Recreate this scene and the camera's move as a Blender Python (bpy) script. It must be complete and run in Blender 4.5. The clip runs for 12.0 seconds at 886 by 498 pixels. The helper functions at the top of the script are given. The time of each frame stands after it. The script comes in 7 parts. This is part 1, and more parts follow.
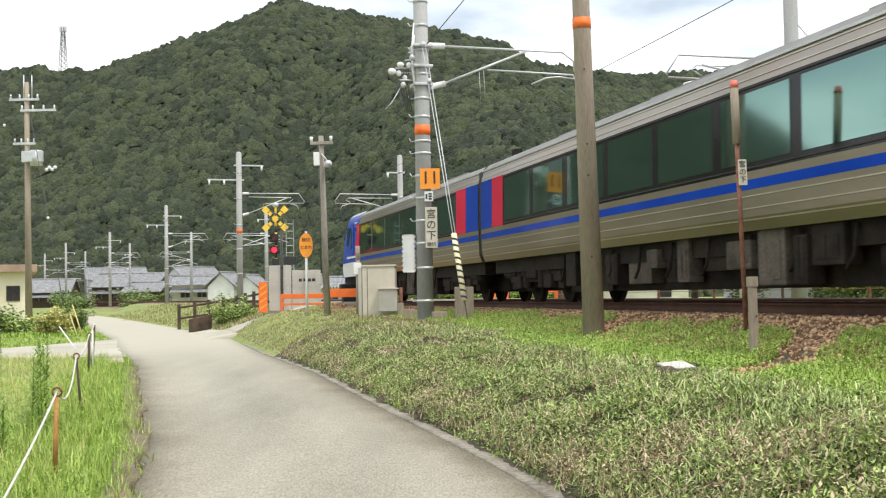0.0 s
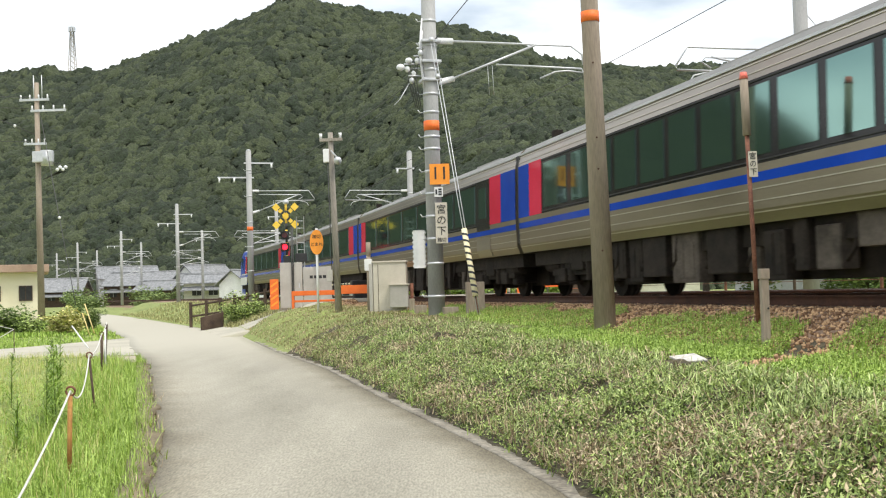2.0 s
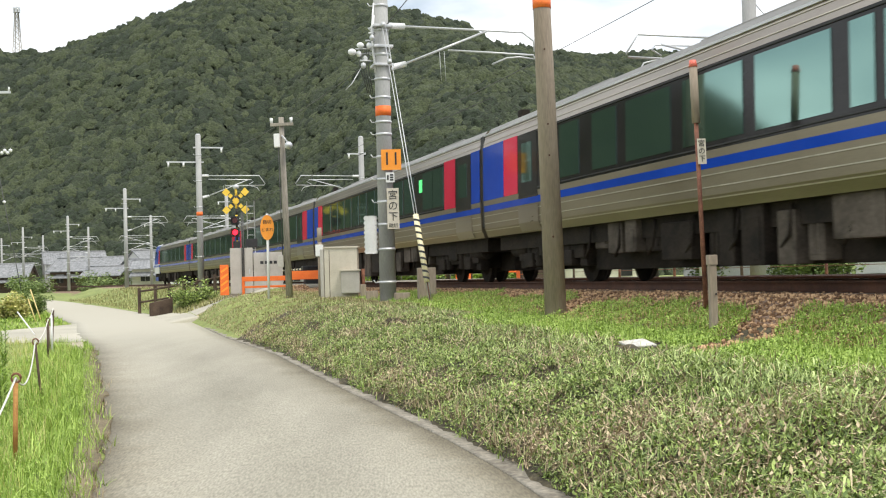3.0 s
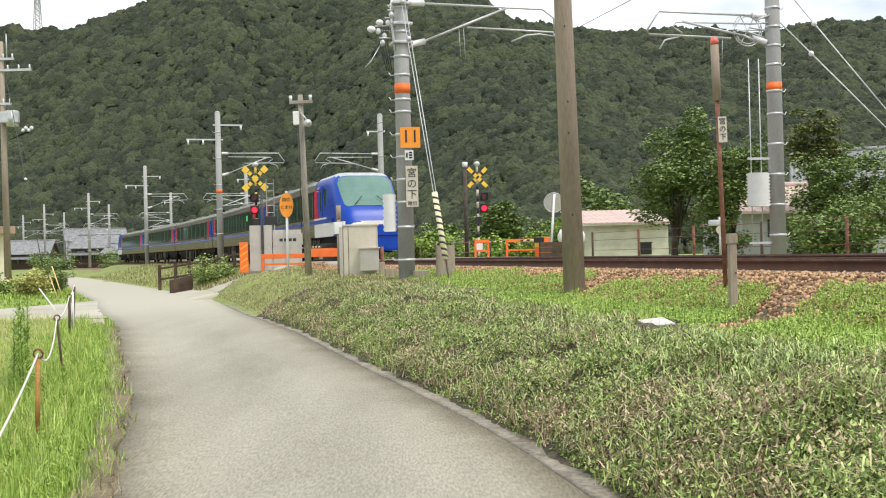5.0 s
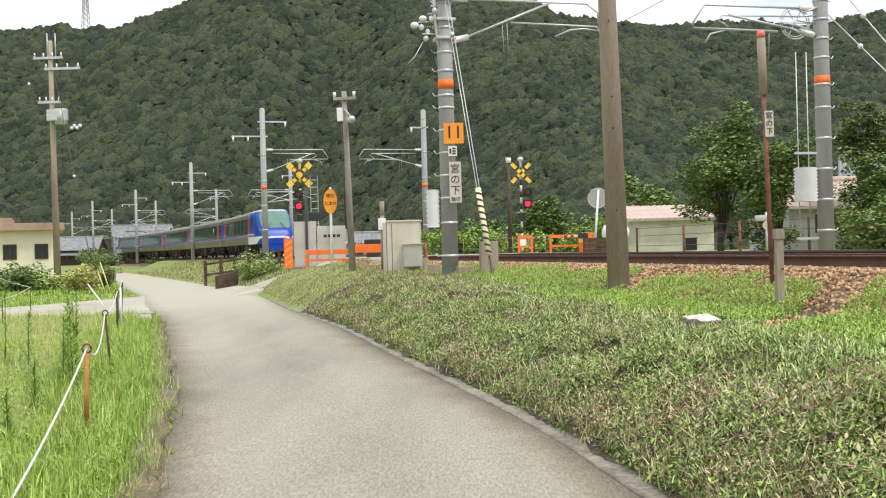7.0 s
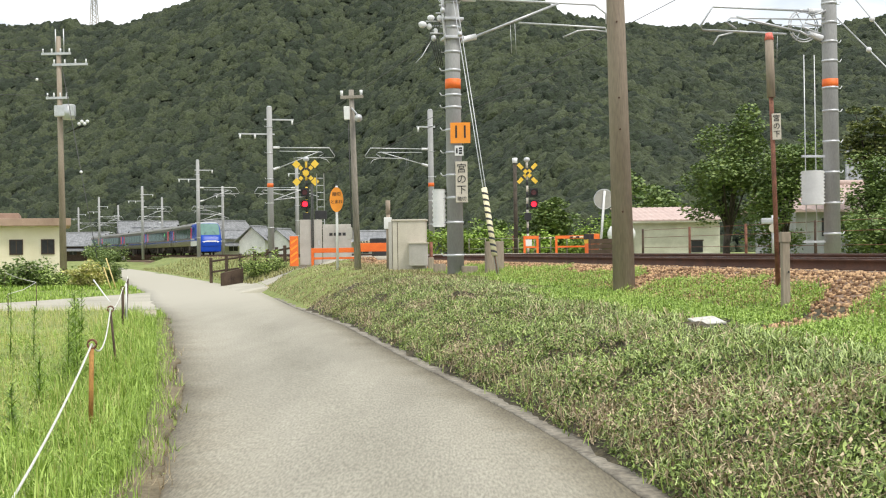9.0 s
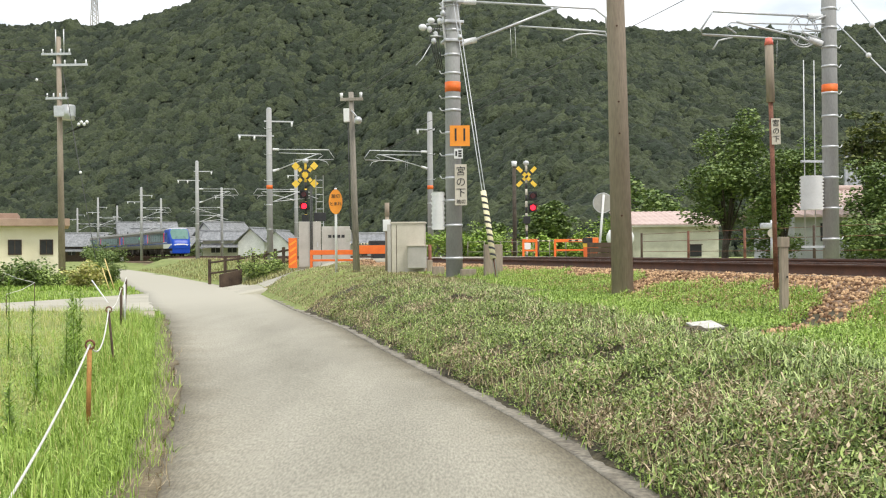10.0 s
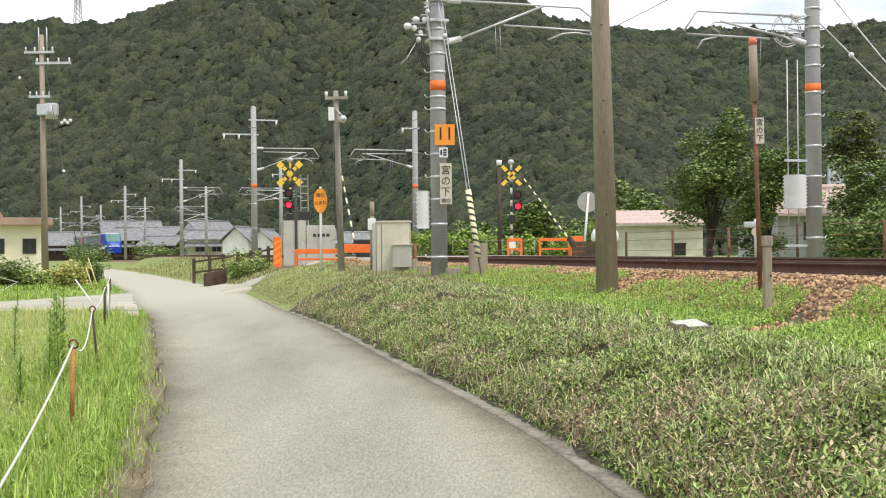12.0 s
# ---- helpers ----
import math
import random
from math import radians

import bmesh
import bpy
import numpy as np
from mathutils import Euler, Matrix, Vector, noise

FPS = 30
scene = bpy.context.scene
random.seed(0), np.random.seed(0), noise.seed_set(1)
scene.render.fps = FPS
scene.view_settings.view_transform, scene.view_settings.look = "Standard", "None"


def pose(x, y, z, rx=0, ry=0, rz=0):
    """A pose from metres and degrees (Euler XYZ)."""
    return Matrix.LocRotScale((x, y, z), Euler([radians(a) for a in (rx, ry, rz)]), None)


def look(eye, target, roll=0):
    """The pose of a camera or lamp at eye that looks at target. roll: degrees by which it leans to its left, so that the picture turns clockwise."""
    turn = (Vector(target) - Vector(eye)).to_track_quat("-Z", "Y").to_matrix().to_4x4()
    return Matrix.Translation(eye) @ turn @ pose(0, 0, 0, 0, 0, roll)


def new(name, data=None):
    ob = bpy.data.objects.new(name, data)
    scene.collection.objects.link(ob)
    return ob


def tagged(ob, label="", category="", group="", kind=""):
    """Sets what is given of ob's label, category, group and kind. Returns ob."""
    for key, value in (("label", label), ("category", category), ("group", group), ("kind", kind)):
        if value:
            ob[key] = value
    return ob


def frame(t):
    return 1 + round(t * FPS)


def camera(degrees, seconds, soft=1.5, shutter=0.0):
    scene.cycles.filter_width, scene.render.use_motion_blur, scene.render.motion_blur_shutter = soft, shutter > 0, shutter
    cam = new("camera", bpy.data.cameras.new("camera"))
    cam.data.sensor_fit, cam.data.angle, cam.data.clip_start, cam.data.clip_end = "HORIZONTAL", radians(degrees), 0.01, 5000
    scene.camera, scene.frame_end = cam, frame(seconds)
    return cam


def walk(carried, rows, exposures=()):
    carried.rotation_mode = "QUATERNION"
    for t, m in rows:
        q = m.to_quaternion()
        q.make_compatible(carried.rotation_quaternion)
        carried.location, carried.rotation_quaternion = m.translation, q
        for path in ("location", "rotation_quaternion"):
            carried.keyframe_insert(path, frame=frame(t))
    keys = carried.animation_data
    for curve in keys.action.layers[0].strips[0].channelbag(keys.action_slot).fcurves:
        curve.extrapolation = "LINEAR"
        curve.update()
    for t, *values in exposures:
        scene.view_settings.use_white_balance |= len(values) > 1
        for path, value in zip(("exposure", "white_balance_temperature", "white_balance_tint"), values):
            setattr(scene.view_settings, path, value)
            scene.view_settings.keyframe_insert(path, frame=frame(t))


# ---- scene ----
# camera on a monopod beside the lane: seconds, tilt, lean, turn
EYE = 1.5
cam = camera(43.6, 12.0, soft=1.15, shutter=0.12)
PATH = [
    (0.0, 92.345, 1.049, -0.850),
    (0.1, 92.400, 1.248, 0.023),
    (0.2, 92.536, 1.447, 0.847),
    (0.3, 92.583, 1.645, 1.347),
    (0.5, 92.577, 2.043, 1.748),
    (0.7, 92.626, 2.270, 1.441),
    (0.8, 92.616, 2.383, 1.163),
    (1.0, 92.701, 2.609, 0.930),
    (1.2, 92.685, 2.416, 1.065),
    (1.5, 92.517, 2.126, 0.819),
    (1.7, 92.328, 1.938, 0.555),
    (1.8, 92.264, 1.844, 0.377),
    (2.0, 92.120, 1.655, -0.285),
    (2.2, 91.910, 1.653, -0.974),
    (2.3, 91.841, 1.651, -1.414),
    (2.5, 91.662, 1.648, -2.279),
    (2.7, 91.490, 1.637, -2.968),
    (2.8, 91.373, 1.631, -3.055),
    (3.0, 91.312, 1.619, -2.796),
    (3.2, 91.153, 1.619, -2.588),
    (4.8, 90.223, 1.446, -2.110),
    (5.0, 90.198, 1.446, -1.824),
    (5.5, 90.157, 1.437, -0.926),
    (6.0, 90.124, 1.480, -0.412),
    (6.5, 90.082, 1.471, -0.007),
    (7.0, 90.039, 1.480, 0.421),
    (9.0, 90.020, 0.882, 0.708),
    (9.5, 90.069, 0.726, 0.777),
    (10.0, 90.163, 0.521, 0.645),
    (10.5, 90.200, 0.509, 0.561),
    (11.0, 90.196, 0.557, 0.362),
    (11.5, 90.144, 0.535, 0.039),
    (12.0, 90.099, 0.550, -0.130),
]
walk(cam, [(t, pose(0, 0, EYE, rx, ry, rz)) for t, rx, ry, rz in PATH],
     [(0.0, 0.82), (3.2, 0.80), (4.8, 0.69), (12.0, 0.66)])

# ---- light: bright overcast ----
world = bpy.data.worlds.new("world")
scene.world = world
world.use_nodes = True
wn, wl = world.node_tree.nodes, world.node_tree.links
wn.clear()
w_out = wn.new("ShaderNodeOutputWorld")
w_bg = wn.new("ShaderNodeBackground")
w_sky = wn.new("ShaderNodeTexSky")
w_sky.sky_type, w_sky.sun_disc = "NISHITA", False
w_sky.sun_elevation, w_sky.sun_rotation = radians(61), radians(132)
w_mul = wn.new("ShaderNodeMix")
w_mul.data_type, w_mul.blend_type = "RGBA", "MULTIPLY"
w_mul.inputs[0].default_value = 1.0
w_mul.inputs[7].default_value = (0.10, 0.10, 0.10, 1)
w_co = wn.new("ShaderNodeTexCoord")
w_map = wn.new("ShaderNodeMapping")
w_map.inputs["Scale"].default_value = (1.6, 1.6, 5.0)
w_noise = wn.new("ShaderNodeTexNoise")
w_noise.inputs["Scale"].default_value, w_noise.inputs["Detail"].default_value = 1.7, 7
w_ramp = wn.new("ShaderNodeValToRGB")
w_ramp.color_ramp.elements[0].position, w_ramp.color_ramp.elements[0].color = 0.38, (0.40, 0.46, 0.52, 1)
w_ramp.color_ramp.elements[1].position, w_ramp.color_ramp.elements[1].color = 0.56, (0.98, 0.99, 1.0, 1)
w_mix = wn.new("ShaderNodeMix")
w_mix.data_type = "RGBA"
w_mix.inputs[0].default_value = 0.88
wl.new(w_sky.outputs[0], w_mul.inputs[6])
wl.new(w_co.outputs["Generated"], w_map.inputs[0])
wl.new(w_map.outputs[0], w_noise.inputs[0])
wl.new(w_noise.outputs[0], w_ramp.inputs[0])
wl.new(w_mul.outputs[2], w_mix.inputs[6])
wl.new(w_ramp.outputs[0], w_mix.inputs[7])
wl.new(w_mix.outputs[2], w_bg.inputs[0])
wl.new(w_bg.outputs[0], w_out.inputs[0])
w_bg.inputs[1].default_value = 1.0
sun_data = bpy.data.lights.new("sun", "SUN")
sun_data.energy, sun_data.angle, sun_data.color = 1.5, radians(16), (1.0, 0.94, 0.84)
sun = new("sun", sun_data)
sun.matrix_world = look((24, -22, 60), (0, 0, 0))

# ---- materials ----
def surf(name, c1, c2, scale=3.0, rough=0.8, metal=0.0, bump=0.0, bscale=60.0, fine=0.25, bdist=0.02, stretch=(1, 1, 1), island=0.0, objrand=0.0, c3=None):
    """Two colours mixed by a coarse noise, a fine grain over them, relief, and wear."""
    m = bpy.data.materials.new(name)
    m.use_nodes = True
    n, l = m.node_tree.nodes, m.node_tree.links
    b = n["Principled BSDF"]
    co = n.new("ShaderNodeTexCoord")
    mp = n.new("ShaderNodeMapping")
    mp.inputs["Scale"].default_value = stretch
    l.new(co.outputs["Object"], mp.inputs[0])
    big = n.new("ShaderNodeTexNoise")
    big.inputs["Scale"].default_value, big.inputs["Detail"].default_value = scale, 5
    big.inputs["Roughness"].default_value = 0.62
    l.new(mp.outputs[0], big.inputs[0])
    ramp = n.new("ShaderNodeValToRGB")
    ramp.color_ramp.elements[0].position, ramp.color_ramp.elements[0].color = 0.33, (*c1, 1)
    ramp.color_ramp.elements[1].position, ramp.color_ramp.elements[1].color = 0.67, (*c2, 1)
    if c3:
        e = ramp.color_ramp.elements.new(0.85)
        e.color = (*c3, 1)
    fac = big.outputs[0]
    for amount, kind, socket in ((island, "ShaderNodeNewGeometry", "Random Per Island"), (objrand, "ShaderNodeObjectInfo", "Random")):
        if amount:
            src = n.new(kind)
            mx = n.new("ShaderNodeMix")
            mx.inputs[0].default_value = amount
            l.new(fac, mx.inputs[2])
            l.new(src.outputs[socket], mx.inputs[3])
            fac = mx.outputs[0]
    l.new(fac, ramp.inputs[0])
    grain = n.new("ShaderNodeTexNoise")
    grain.inputs["Scale"].default_value, grain.inputs["Detail"].default_value = bscale, 4
    l.new(mp.outputs[0], grain.inputs[0])
    g = n.new("ShaderNodeMapRange")
    g.inputs[1].default_value, g.inputs[2].default_value = 0.25, 0.75
    g.inputs[3].default_value, g.inputs[4].default_value = 1 - fine, 1 + fine
    l.new(grain.outputs[0], g.inputs[0])
    mul = n.new("ShaderNodeMix")
    mul.data_type, mul.blend_type = "RGBA", "MULTIPLY"
    mul.inputs[0].default_value = 1
    l.new(ramp.outputs[0], mul.inputs[6])
    l.new(g.outputs[0], mul.inputs[7])
    l.new(mul.outputs[2], b.inputs["Base Color"])
    b.inputs["Metallic"].default_value = metal
    rr = n.new("ShaderNodeMapRange")
    rr.inputs[3].default_value, rr.inputs[4].default_value = max(rough - 0.08, 0.03), min(rough + 0.08, 1)
    l.new(big.outputs[0], rr.inputs[0])
    l.new(rr.outputs[0], b.inputs["Roughness"])
    if bump:
        bp = n.new("ShaderNodeBump")
        bp.inputs["Strength"].default_value, bp.inputs["Distance"].default_value = min(bump, 1), bdist
        l.new(grain.outputs[0], bp.inputs["Height"])
        l.new(bp.outputs[0], b.inputs["Normal"])
    return m


def dirt_and_paling(m, stops):
    """Silt and worn wheel tracks across a paved strip, which turns paler along y: stops are (share of the width, tint).
    """
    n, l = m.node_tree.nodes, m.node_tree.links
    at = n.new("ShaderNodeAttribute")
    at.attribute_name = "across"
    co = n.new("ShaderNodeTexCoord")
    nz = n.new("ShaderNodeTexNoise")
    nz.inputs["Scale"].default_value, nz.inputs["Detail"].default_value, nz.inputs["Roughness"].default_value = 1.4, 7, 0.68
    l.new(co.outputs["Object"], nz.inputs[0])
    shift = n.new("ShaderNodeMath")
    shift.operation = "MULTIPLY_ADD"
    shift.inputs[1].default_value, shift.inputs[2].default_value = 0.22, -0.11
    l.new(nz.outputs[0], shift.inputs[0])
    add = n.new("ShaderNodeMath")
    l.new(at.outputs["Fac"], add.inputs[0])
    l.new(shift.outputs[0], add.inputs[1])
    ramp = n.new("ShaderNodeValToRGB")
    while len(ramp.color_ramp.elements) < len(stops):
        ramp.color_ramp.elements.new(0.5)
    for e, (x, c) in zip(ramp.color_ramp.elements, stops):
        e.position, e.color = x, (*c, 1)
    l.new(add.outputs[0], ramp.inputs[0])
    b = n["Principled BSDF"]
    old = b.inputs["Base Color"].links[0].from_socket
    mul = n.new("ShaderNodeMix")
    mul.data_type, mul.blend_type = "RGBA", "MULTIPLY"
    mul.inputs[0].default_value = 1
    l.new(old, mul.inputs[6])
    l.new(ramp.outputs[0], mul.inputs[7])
    # paler colour mixed in from y 18 to y 40
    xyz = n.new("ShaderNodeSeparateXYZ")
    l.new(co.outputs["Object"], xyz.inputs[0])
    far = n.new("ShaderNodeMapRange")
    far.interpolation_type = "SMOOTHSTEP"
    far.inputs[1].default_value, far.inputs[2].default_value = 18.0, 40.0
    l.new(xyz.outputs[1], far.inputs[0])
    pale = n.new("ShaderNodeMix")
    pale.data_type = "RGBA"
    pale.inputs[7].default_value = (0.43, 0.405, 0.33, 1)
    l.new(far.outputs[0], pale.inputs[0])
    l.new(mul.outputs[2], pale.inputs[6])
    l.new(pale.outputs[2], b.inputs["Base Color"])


def glow(name, color, strength):
    m = bpy.data.materials.new(name)
    m.use_nodes = True
    b = m.node_tree.nodes["Principled BSDF"]
    b.inputs["Base Color"].default_value = (*color, 1)
    b.inputs["Emission Color"].default_value = (*color, 1)
    b.inputs["Emission Strength"].default_value = strength
    return m


ASPHALT = surf("worn_asphalt", (0.255, 0.238, 0.188), (0.395, 0.372, 0.300), 0.32, 0.9, 0, 0.35, 38, 0.34, stretch=(1.6, 0.3, 1), c3=(0.33, 0.31, 0.26))
PALEROAD = surf("pale_concrete_road", (0.36, 0.34, 0.275), (0.48, 0.452, 0.37), 0.4, 0.92, 0, 0.3, 40, 0.14)
KERB = surf("kerb_concrete", (0.17, 0.148, 0.112), (0.33, 0.302, 0.245), 1.5, 0.92, 0, 0.8, 22, 0.45)
# bank litter coloured darker to put shade into the hollows between weeds
SHADEDSOIL = surf("litter_with_shade", (0.030, 0.026, 0.014), (0.125, 0.103, 0.058), 3.5, 0.95, 0, 0.9, 30, 0.5)
SOIL = surf("soil_and_thatch", (0.10, 0.082, 0.048), (0.235, 0.19, 0.115), 1.6, 0.95, 0, 0.7, 25, 0.35)
FIELD = surf("field_grass", (0.16, 0.20, 0.05), (0.28, 0.32, 0.10), 0.35, 0.9, 0, 0.7, 14, 0.35)
BALLAST = surf("ballast_stone", (0.175, 0.095, 0.048), (0.58, 0.375, 0.205), 8, 0.9, 0, 0.5, 40, 0.3, island=0.85)
BALLAST_BED = surf("ballast_bed", (0.14, 0.085, 0.054), (0.32, 0.22, 0.15), 12, 0.95, 0, 1.0, 28, 0.4)
RUST = surf("rusty_rail", (0.060, 0.028, 0.018), (0.12, 0.055, 0.032), 3, 0.75, 0.2, 0.3, 60, 0.3)
RAILTOP = surf("polished_rail", (0.42, 0.41, 0.40), (0.55, 0.54, 0.52), 2, 0.25, 1.0)
SLEEPER = surf("concrete_sleeper", (0.16, 0.12, 0.09), (0.26, 0.21, 0.17), 2, 0.9, 0, 0.4, 40)
CONCRETE = surf("pole_concrete", (0.30, 0.30, 0.295), (0.42, 0.42, 0.41), 1.3, 0.85, 0, 0.2, 50, 0.12, stretch=(1, 1, 0.25))
BROWNPOLE = surf("weathered_pole", (0.25, 0.20, 0.15), (0.38, 0.32, 0.25), 1.8, 0.85, 0, 0.3, 45, 0.18, stretch=(1, 1, 0.15))
OLDWOOD = surf("old_wood", (0.20, 0.18, 0.15), (0.38, 0.345, 0.29), 3, 0.9, 0, 0.4, 50, 0.3, stretch=(1, 1, 0.12))
GALV = surf("galvanised_steel", (0.48, 0.49, 0.50), (0.62, 0.63, 0.64), 4, 0.45, 0.5, 0, 60, 0.1)
INSUL = surf("white_porcelain", (0.70, 0.71, 0.72), (0.80, 0.80, 0.80), 5, 0.25)
WIRE = surf("dark_wire", (0.05, 0.05, 0.05), (0.09, 0.09, 0.09), 5, 0.6, 0.3)
ROPE = surf("white_rope", (0.62, 0.60, 0.55), (0.78, 0.76, 0.70), 20, 0.9, 0, 0.6, 90, 0.25)
RUSTPIPE = surf("rusted_orange_pipe", (0.30, 0.13, 0.035), (0.52, 0.28, 0.085), 6, 0.8, 0.1, 0.3, 60)
RUSTDARK = surf("rust_and_old_paint", (0.10, 0.04, 0.028), (0.30, 0.13, 0.08), 5, 0.8, 0.1, 0.3, 50, 0.3, c3=(0.42, 0.38, 0.34))
ORANGE = surf("orange_sign_paint", (0.90, 0.29, 0.02), (0.95, 0.36, 0.04), 2, 0.5, 0, 0, 40, 0.06)
ORANGE2 = surf("orange_fence_paint", (0.78, 0.13, 0.02), (0.90, 0.20, 0.03), 3, 0.55, 0, 0, 40, 0.1)
REDCAP = surf("faded_red_paint", (0.72, 0.13, 0.09), (0.82, 0.22, 0.16), 5, 0.5)
BLACK = surf("black_paint", (0.012, 0.012, 0.013), (0.03, 0.03, 0.03), 4, 0.5)
YELLOW = surf("yellow_paint", (0.80, 0.50, 0.03), (0.88, 0.60, 0.08), 4, 0.5, 0, 0, 40, 0.1)
CREAMSTRIPE = surf("pale_yellow_plastic", (0.76, 0.68, 0.40), (0.86, 0.80, 0.56), 4, 0.5)
WHITE = surf("white_paint", (0.72, 0.72, 0.70), (0.82, 0.82, 0.80), 3, 0.55, 0, 0, 40, 0.06)
CREAM = surf("cream_cabinet_paint", (0.52, 0.47, 0.38), (0.64, 0.59, 0.50), 1.5, 0.6, 0, 0.05, 30, 0.08)
GREYBOX = surf("grey_cabinet_paint", (0.39, 0.365, 0.325), (0.51, 0.485, 0.44), 1.5, 0.6, 0, 0.05, 30, 0.08)
RENDERWALL = surf("cream_render", (0.74, 0.67, 0.48), (0.84, 0.78, 0.60), 0.8, 0.9, 0, 0.15, 30, 0.06)
SHEDWALL = surf("pale_stained_wall", (0.48, 0.47, 0.36), (0.70, 0.69, 0.56), 0.9, 0.9, 0, 0.15, 20, 0.12, stretch=(1, 1, 2.0))
PINKROOF = surf("faded_pink_roof", (0.48, 0.35, 0.31), (0.58, 0.45, 0.40), 1.2, 0.8, 0, 0.1, 30)
ROOFTRIM = surf("brown_roof_edge", (0.34, 0.23, 0.17), (0.44, 0.31, 0.23), 1.2, 0.8)
TILE = surf("grey_roof_tile", (0.13, 0.135, 0.14), (0.30, 0.305, 0.31), 2.0, 0.55, 0, 0.2, 12, 0.2)
WALLWHITE = surf("white_plaster", (0.62, 0.62, 0.60), (0.75, 0.75, 0.72), 1, 0.9)
WALLGREY = surf("grey_siding", (0.36, 0.37, 0.36), (0.50, 0.51, 0.49), 1, 0.9)
BROWNWOOD = surf("dark_brown_wood", (0.055, 0.035, 0.024), (0.11, 0.075, 0.05), 3, 0.85, 0, 0.3, 40)
BAMBOO = surf("pale_bamboo", (0.62, 0.46, 0.17), (0.76, 0.62, 0.30), 4, 0.6)
SANDY = surf("sandy_concrete", (0.34, 0.29, 0.20), (0.48, 0.43, 0.32), 2.0, 0.9, 0, 0.4, 25, 0.25)
BAG = surf("white_stone_slab", (0.50, 0.48, 0.43), (0.64, 0.62, 0.57), 6, 0.8, 0, 0.4, 25)
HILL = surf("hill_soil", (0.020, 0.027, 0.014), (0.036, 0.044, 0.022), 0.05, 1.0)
# the crown greens hold extra blue, a tint for haze over the hill
CROWNS = surf("forest_crown", (0.021, 0.032, 0.0155), (0.055, 0.070, 0.031), 0.018, 0.95, 0, 1.0, 1.7, 0.6, 0.7, island=0.5)
TREELEAF = surf("tree_leaf", (0.095, 0.155, 0.035), (0.215, 0.285, 0.08), 0.8, 0.6, 0, 0, 8, 0.2, island=0.75)
PINELEAF = surf("pine_needle", (0.07, 0.10, 0.025), (0.20, 0.22, 0.065), 0.8, 0.7, 0, 0, 8, 0.2, island=0.75)
BARK = surf("bark", (0.05, 0.04, 0.03), (0.11, 0.09, 0.07), 5, 0.95, 0, 0.6, 30, 0.3)
WEED = surf("bank_weed_leaf", (0.070, 0.115, 0.018), (0.43, 0.555, 0.150), 1.5, 0.65, 0, 0, 30, 0.2, island=0.52, c3=(0.40, 0.43, 0.20))
DRYCUT = surf("cut_dry_grass", (0.17, 0.12, 0.065), (0.60, 0.49, 0.31), 2, 0.8, 0, 0, 30, 0.15, island=0.85)
LUSH = surf("lush_grass_blade", (0.17, 0.285, 0.026), (0.42, 0.56, 0.12), 0.8, 0.55, 0, 0, 20, 0.1, island=0.7)
STRAW = surf("seeding_grass", (0.34, 0.37, 0.08), (0.64, 0.58, 0.25), 0.7, 0.7, 0, 0, 20, 0.1, island=0.7)
SAGE = surf("mown_sage_grass", (0.15, 0.215, 0.050), (0.55, 0.655, 0.25), 1.1, 0.5, 0, 0, 20, 0.12, island=0.75)
MOWN = surf("short_mown_turf", (0.15, 0.145, 0.045), (0.44, 0.43, 0.19), 0.9, 0.75, 0, 0, 20, 0.15, island=0.6)
# lower side darker and browner than upper: mirrored ground put into its colour
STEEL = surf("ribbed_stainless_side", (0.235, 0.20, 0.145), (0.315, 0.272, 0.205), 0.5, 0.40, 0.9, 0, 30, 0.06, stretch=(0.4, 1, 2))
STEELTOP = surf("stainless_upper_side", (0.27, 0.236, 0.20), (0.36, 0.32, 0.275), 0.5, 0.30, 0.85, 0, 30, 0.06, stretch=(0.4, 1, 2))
RIB = surf("bright_bead", (0.44, 0.40, 0.33), (0.54, 0.50, 0.42), 2, 0.35, 0.6)
ROOFGREY = surf("roof_sheet", (0.22, 0.21, 0.195), (0.31, 0.30, 0.28), 0.8, 0.5, 0.4, 0, 30, 0.08)
BANDBLACK = surf("black_window_band", (0.014, 0.013, 0.013), (0.026, 0.024, 0.024), 1, 0.16)
TINT = surf("tinted_pane", (0.007, 0.011, 0.010), (0.012, 0.018, 0.016), 0.6, 0.03)
TINT.node_tree.nodes["Principled BSDF"].inputs["IOR"].default_value = 3.6
TINT.node_tree.nodes["Principled BSDF"].inputs["Specular Tint"].default_value = (0.62, 1.0, 0.88, 1)
BLUE = surf("blue_train_paint", (0.004, 0.045, 0.36), (0.008, 0.062, 0.46), 0.8, 0.12, 0, 0, 30, 0.05)
CABBLUE = surf("bright_blue_cab_paint", (0.006, 0.050, 0.36), (0.010, 0.066, 0.44), 0.8, 0.30, 0, 0, 30, 0.05)
PINKRED = surf("crimson_train_paint", (0.66, 0.012, 0.055), (0.74, 0.022, 0.08), 0.8, 0.12, 0, 0, 30, 0.05)
TRAINWHITE = surf("train_white", (0.76, 0.75, 0.72), (0.82, 0.81, 0.78), 0.8, 0.3, 0, 0, 30, 0.05)
UNDER = surf("dusty_underframe", (0.012, 0.010, 0.008), (0.035, 0.027, 0.021), 3, 0.85, 0.1, 0.3, 25, 0.3)
UNDERBOX = surf("dusty_equipment_box", (0.050, 0.041, 0.033), (0.135, 0.113, 0.092), 2, 0.8, 0.1, 0.2, 25, 0.25)
RUBBER = surf("black_rubber", (0.014, 0.014, 0.014), (0.03, 0.03, 0.03), 3, 0.7)
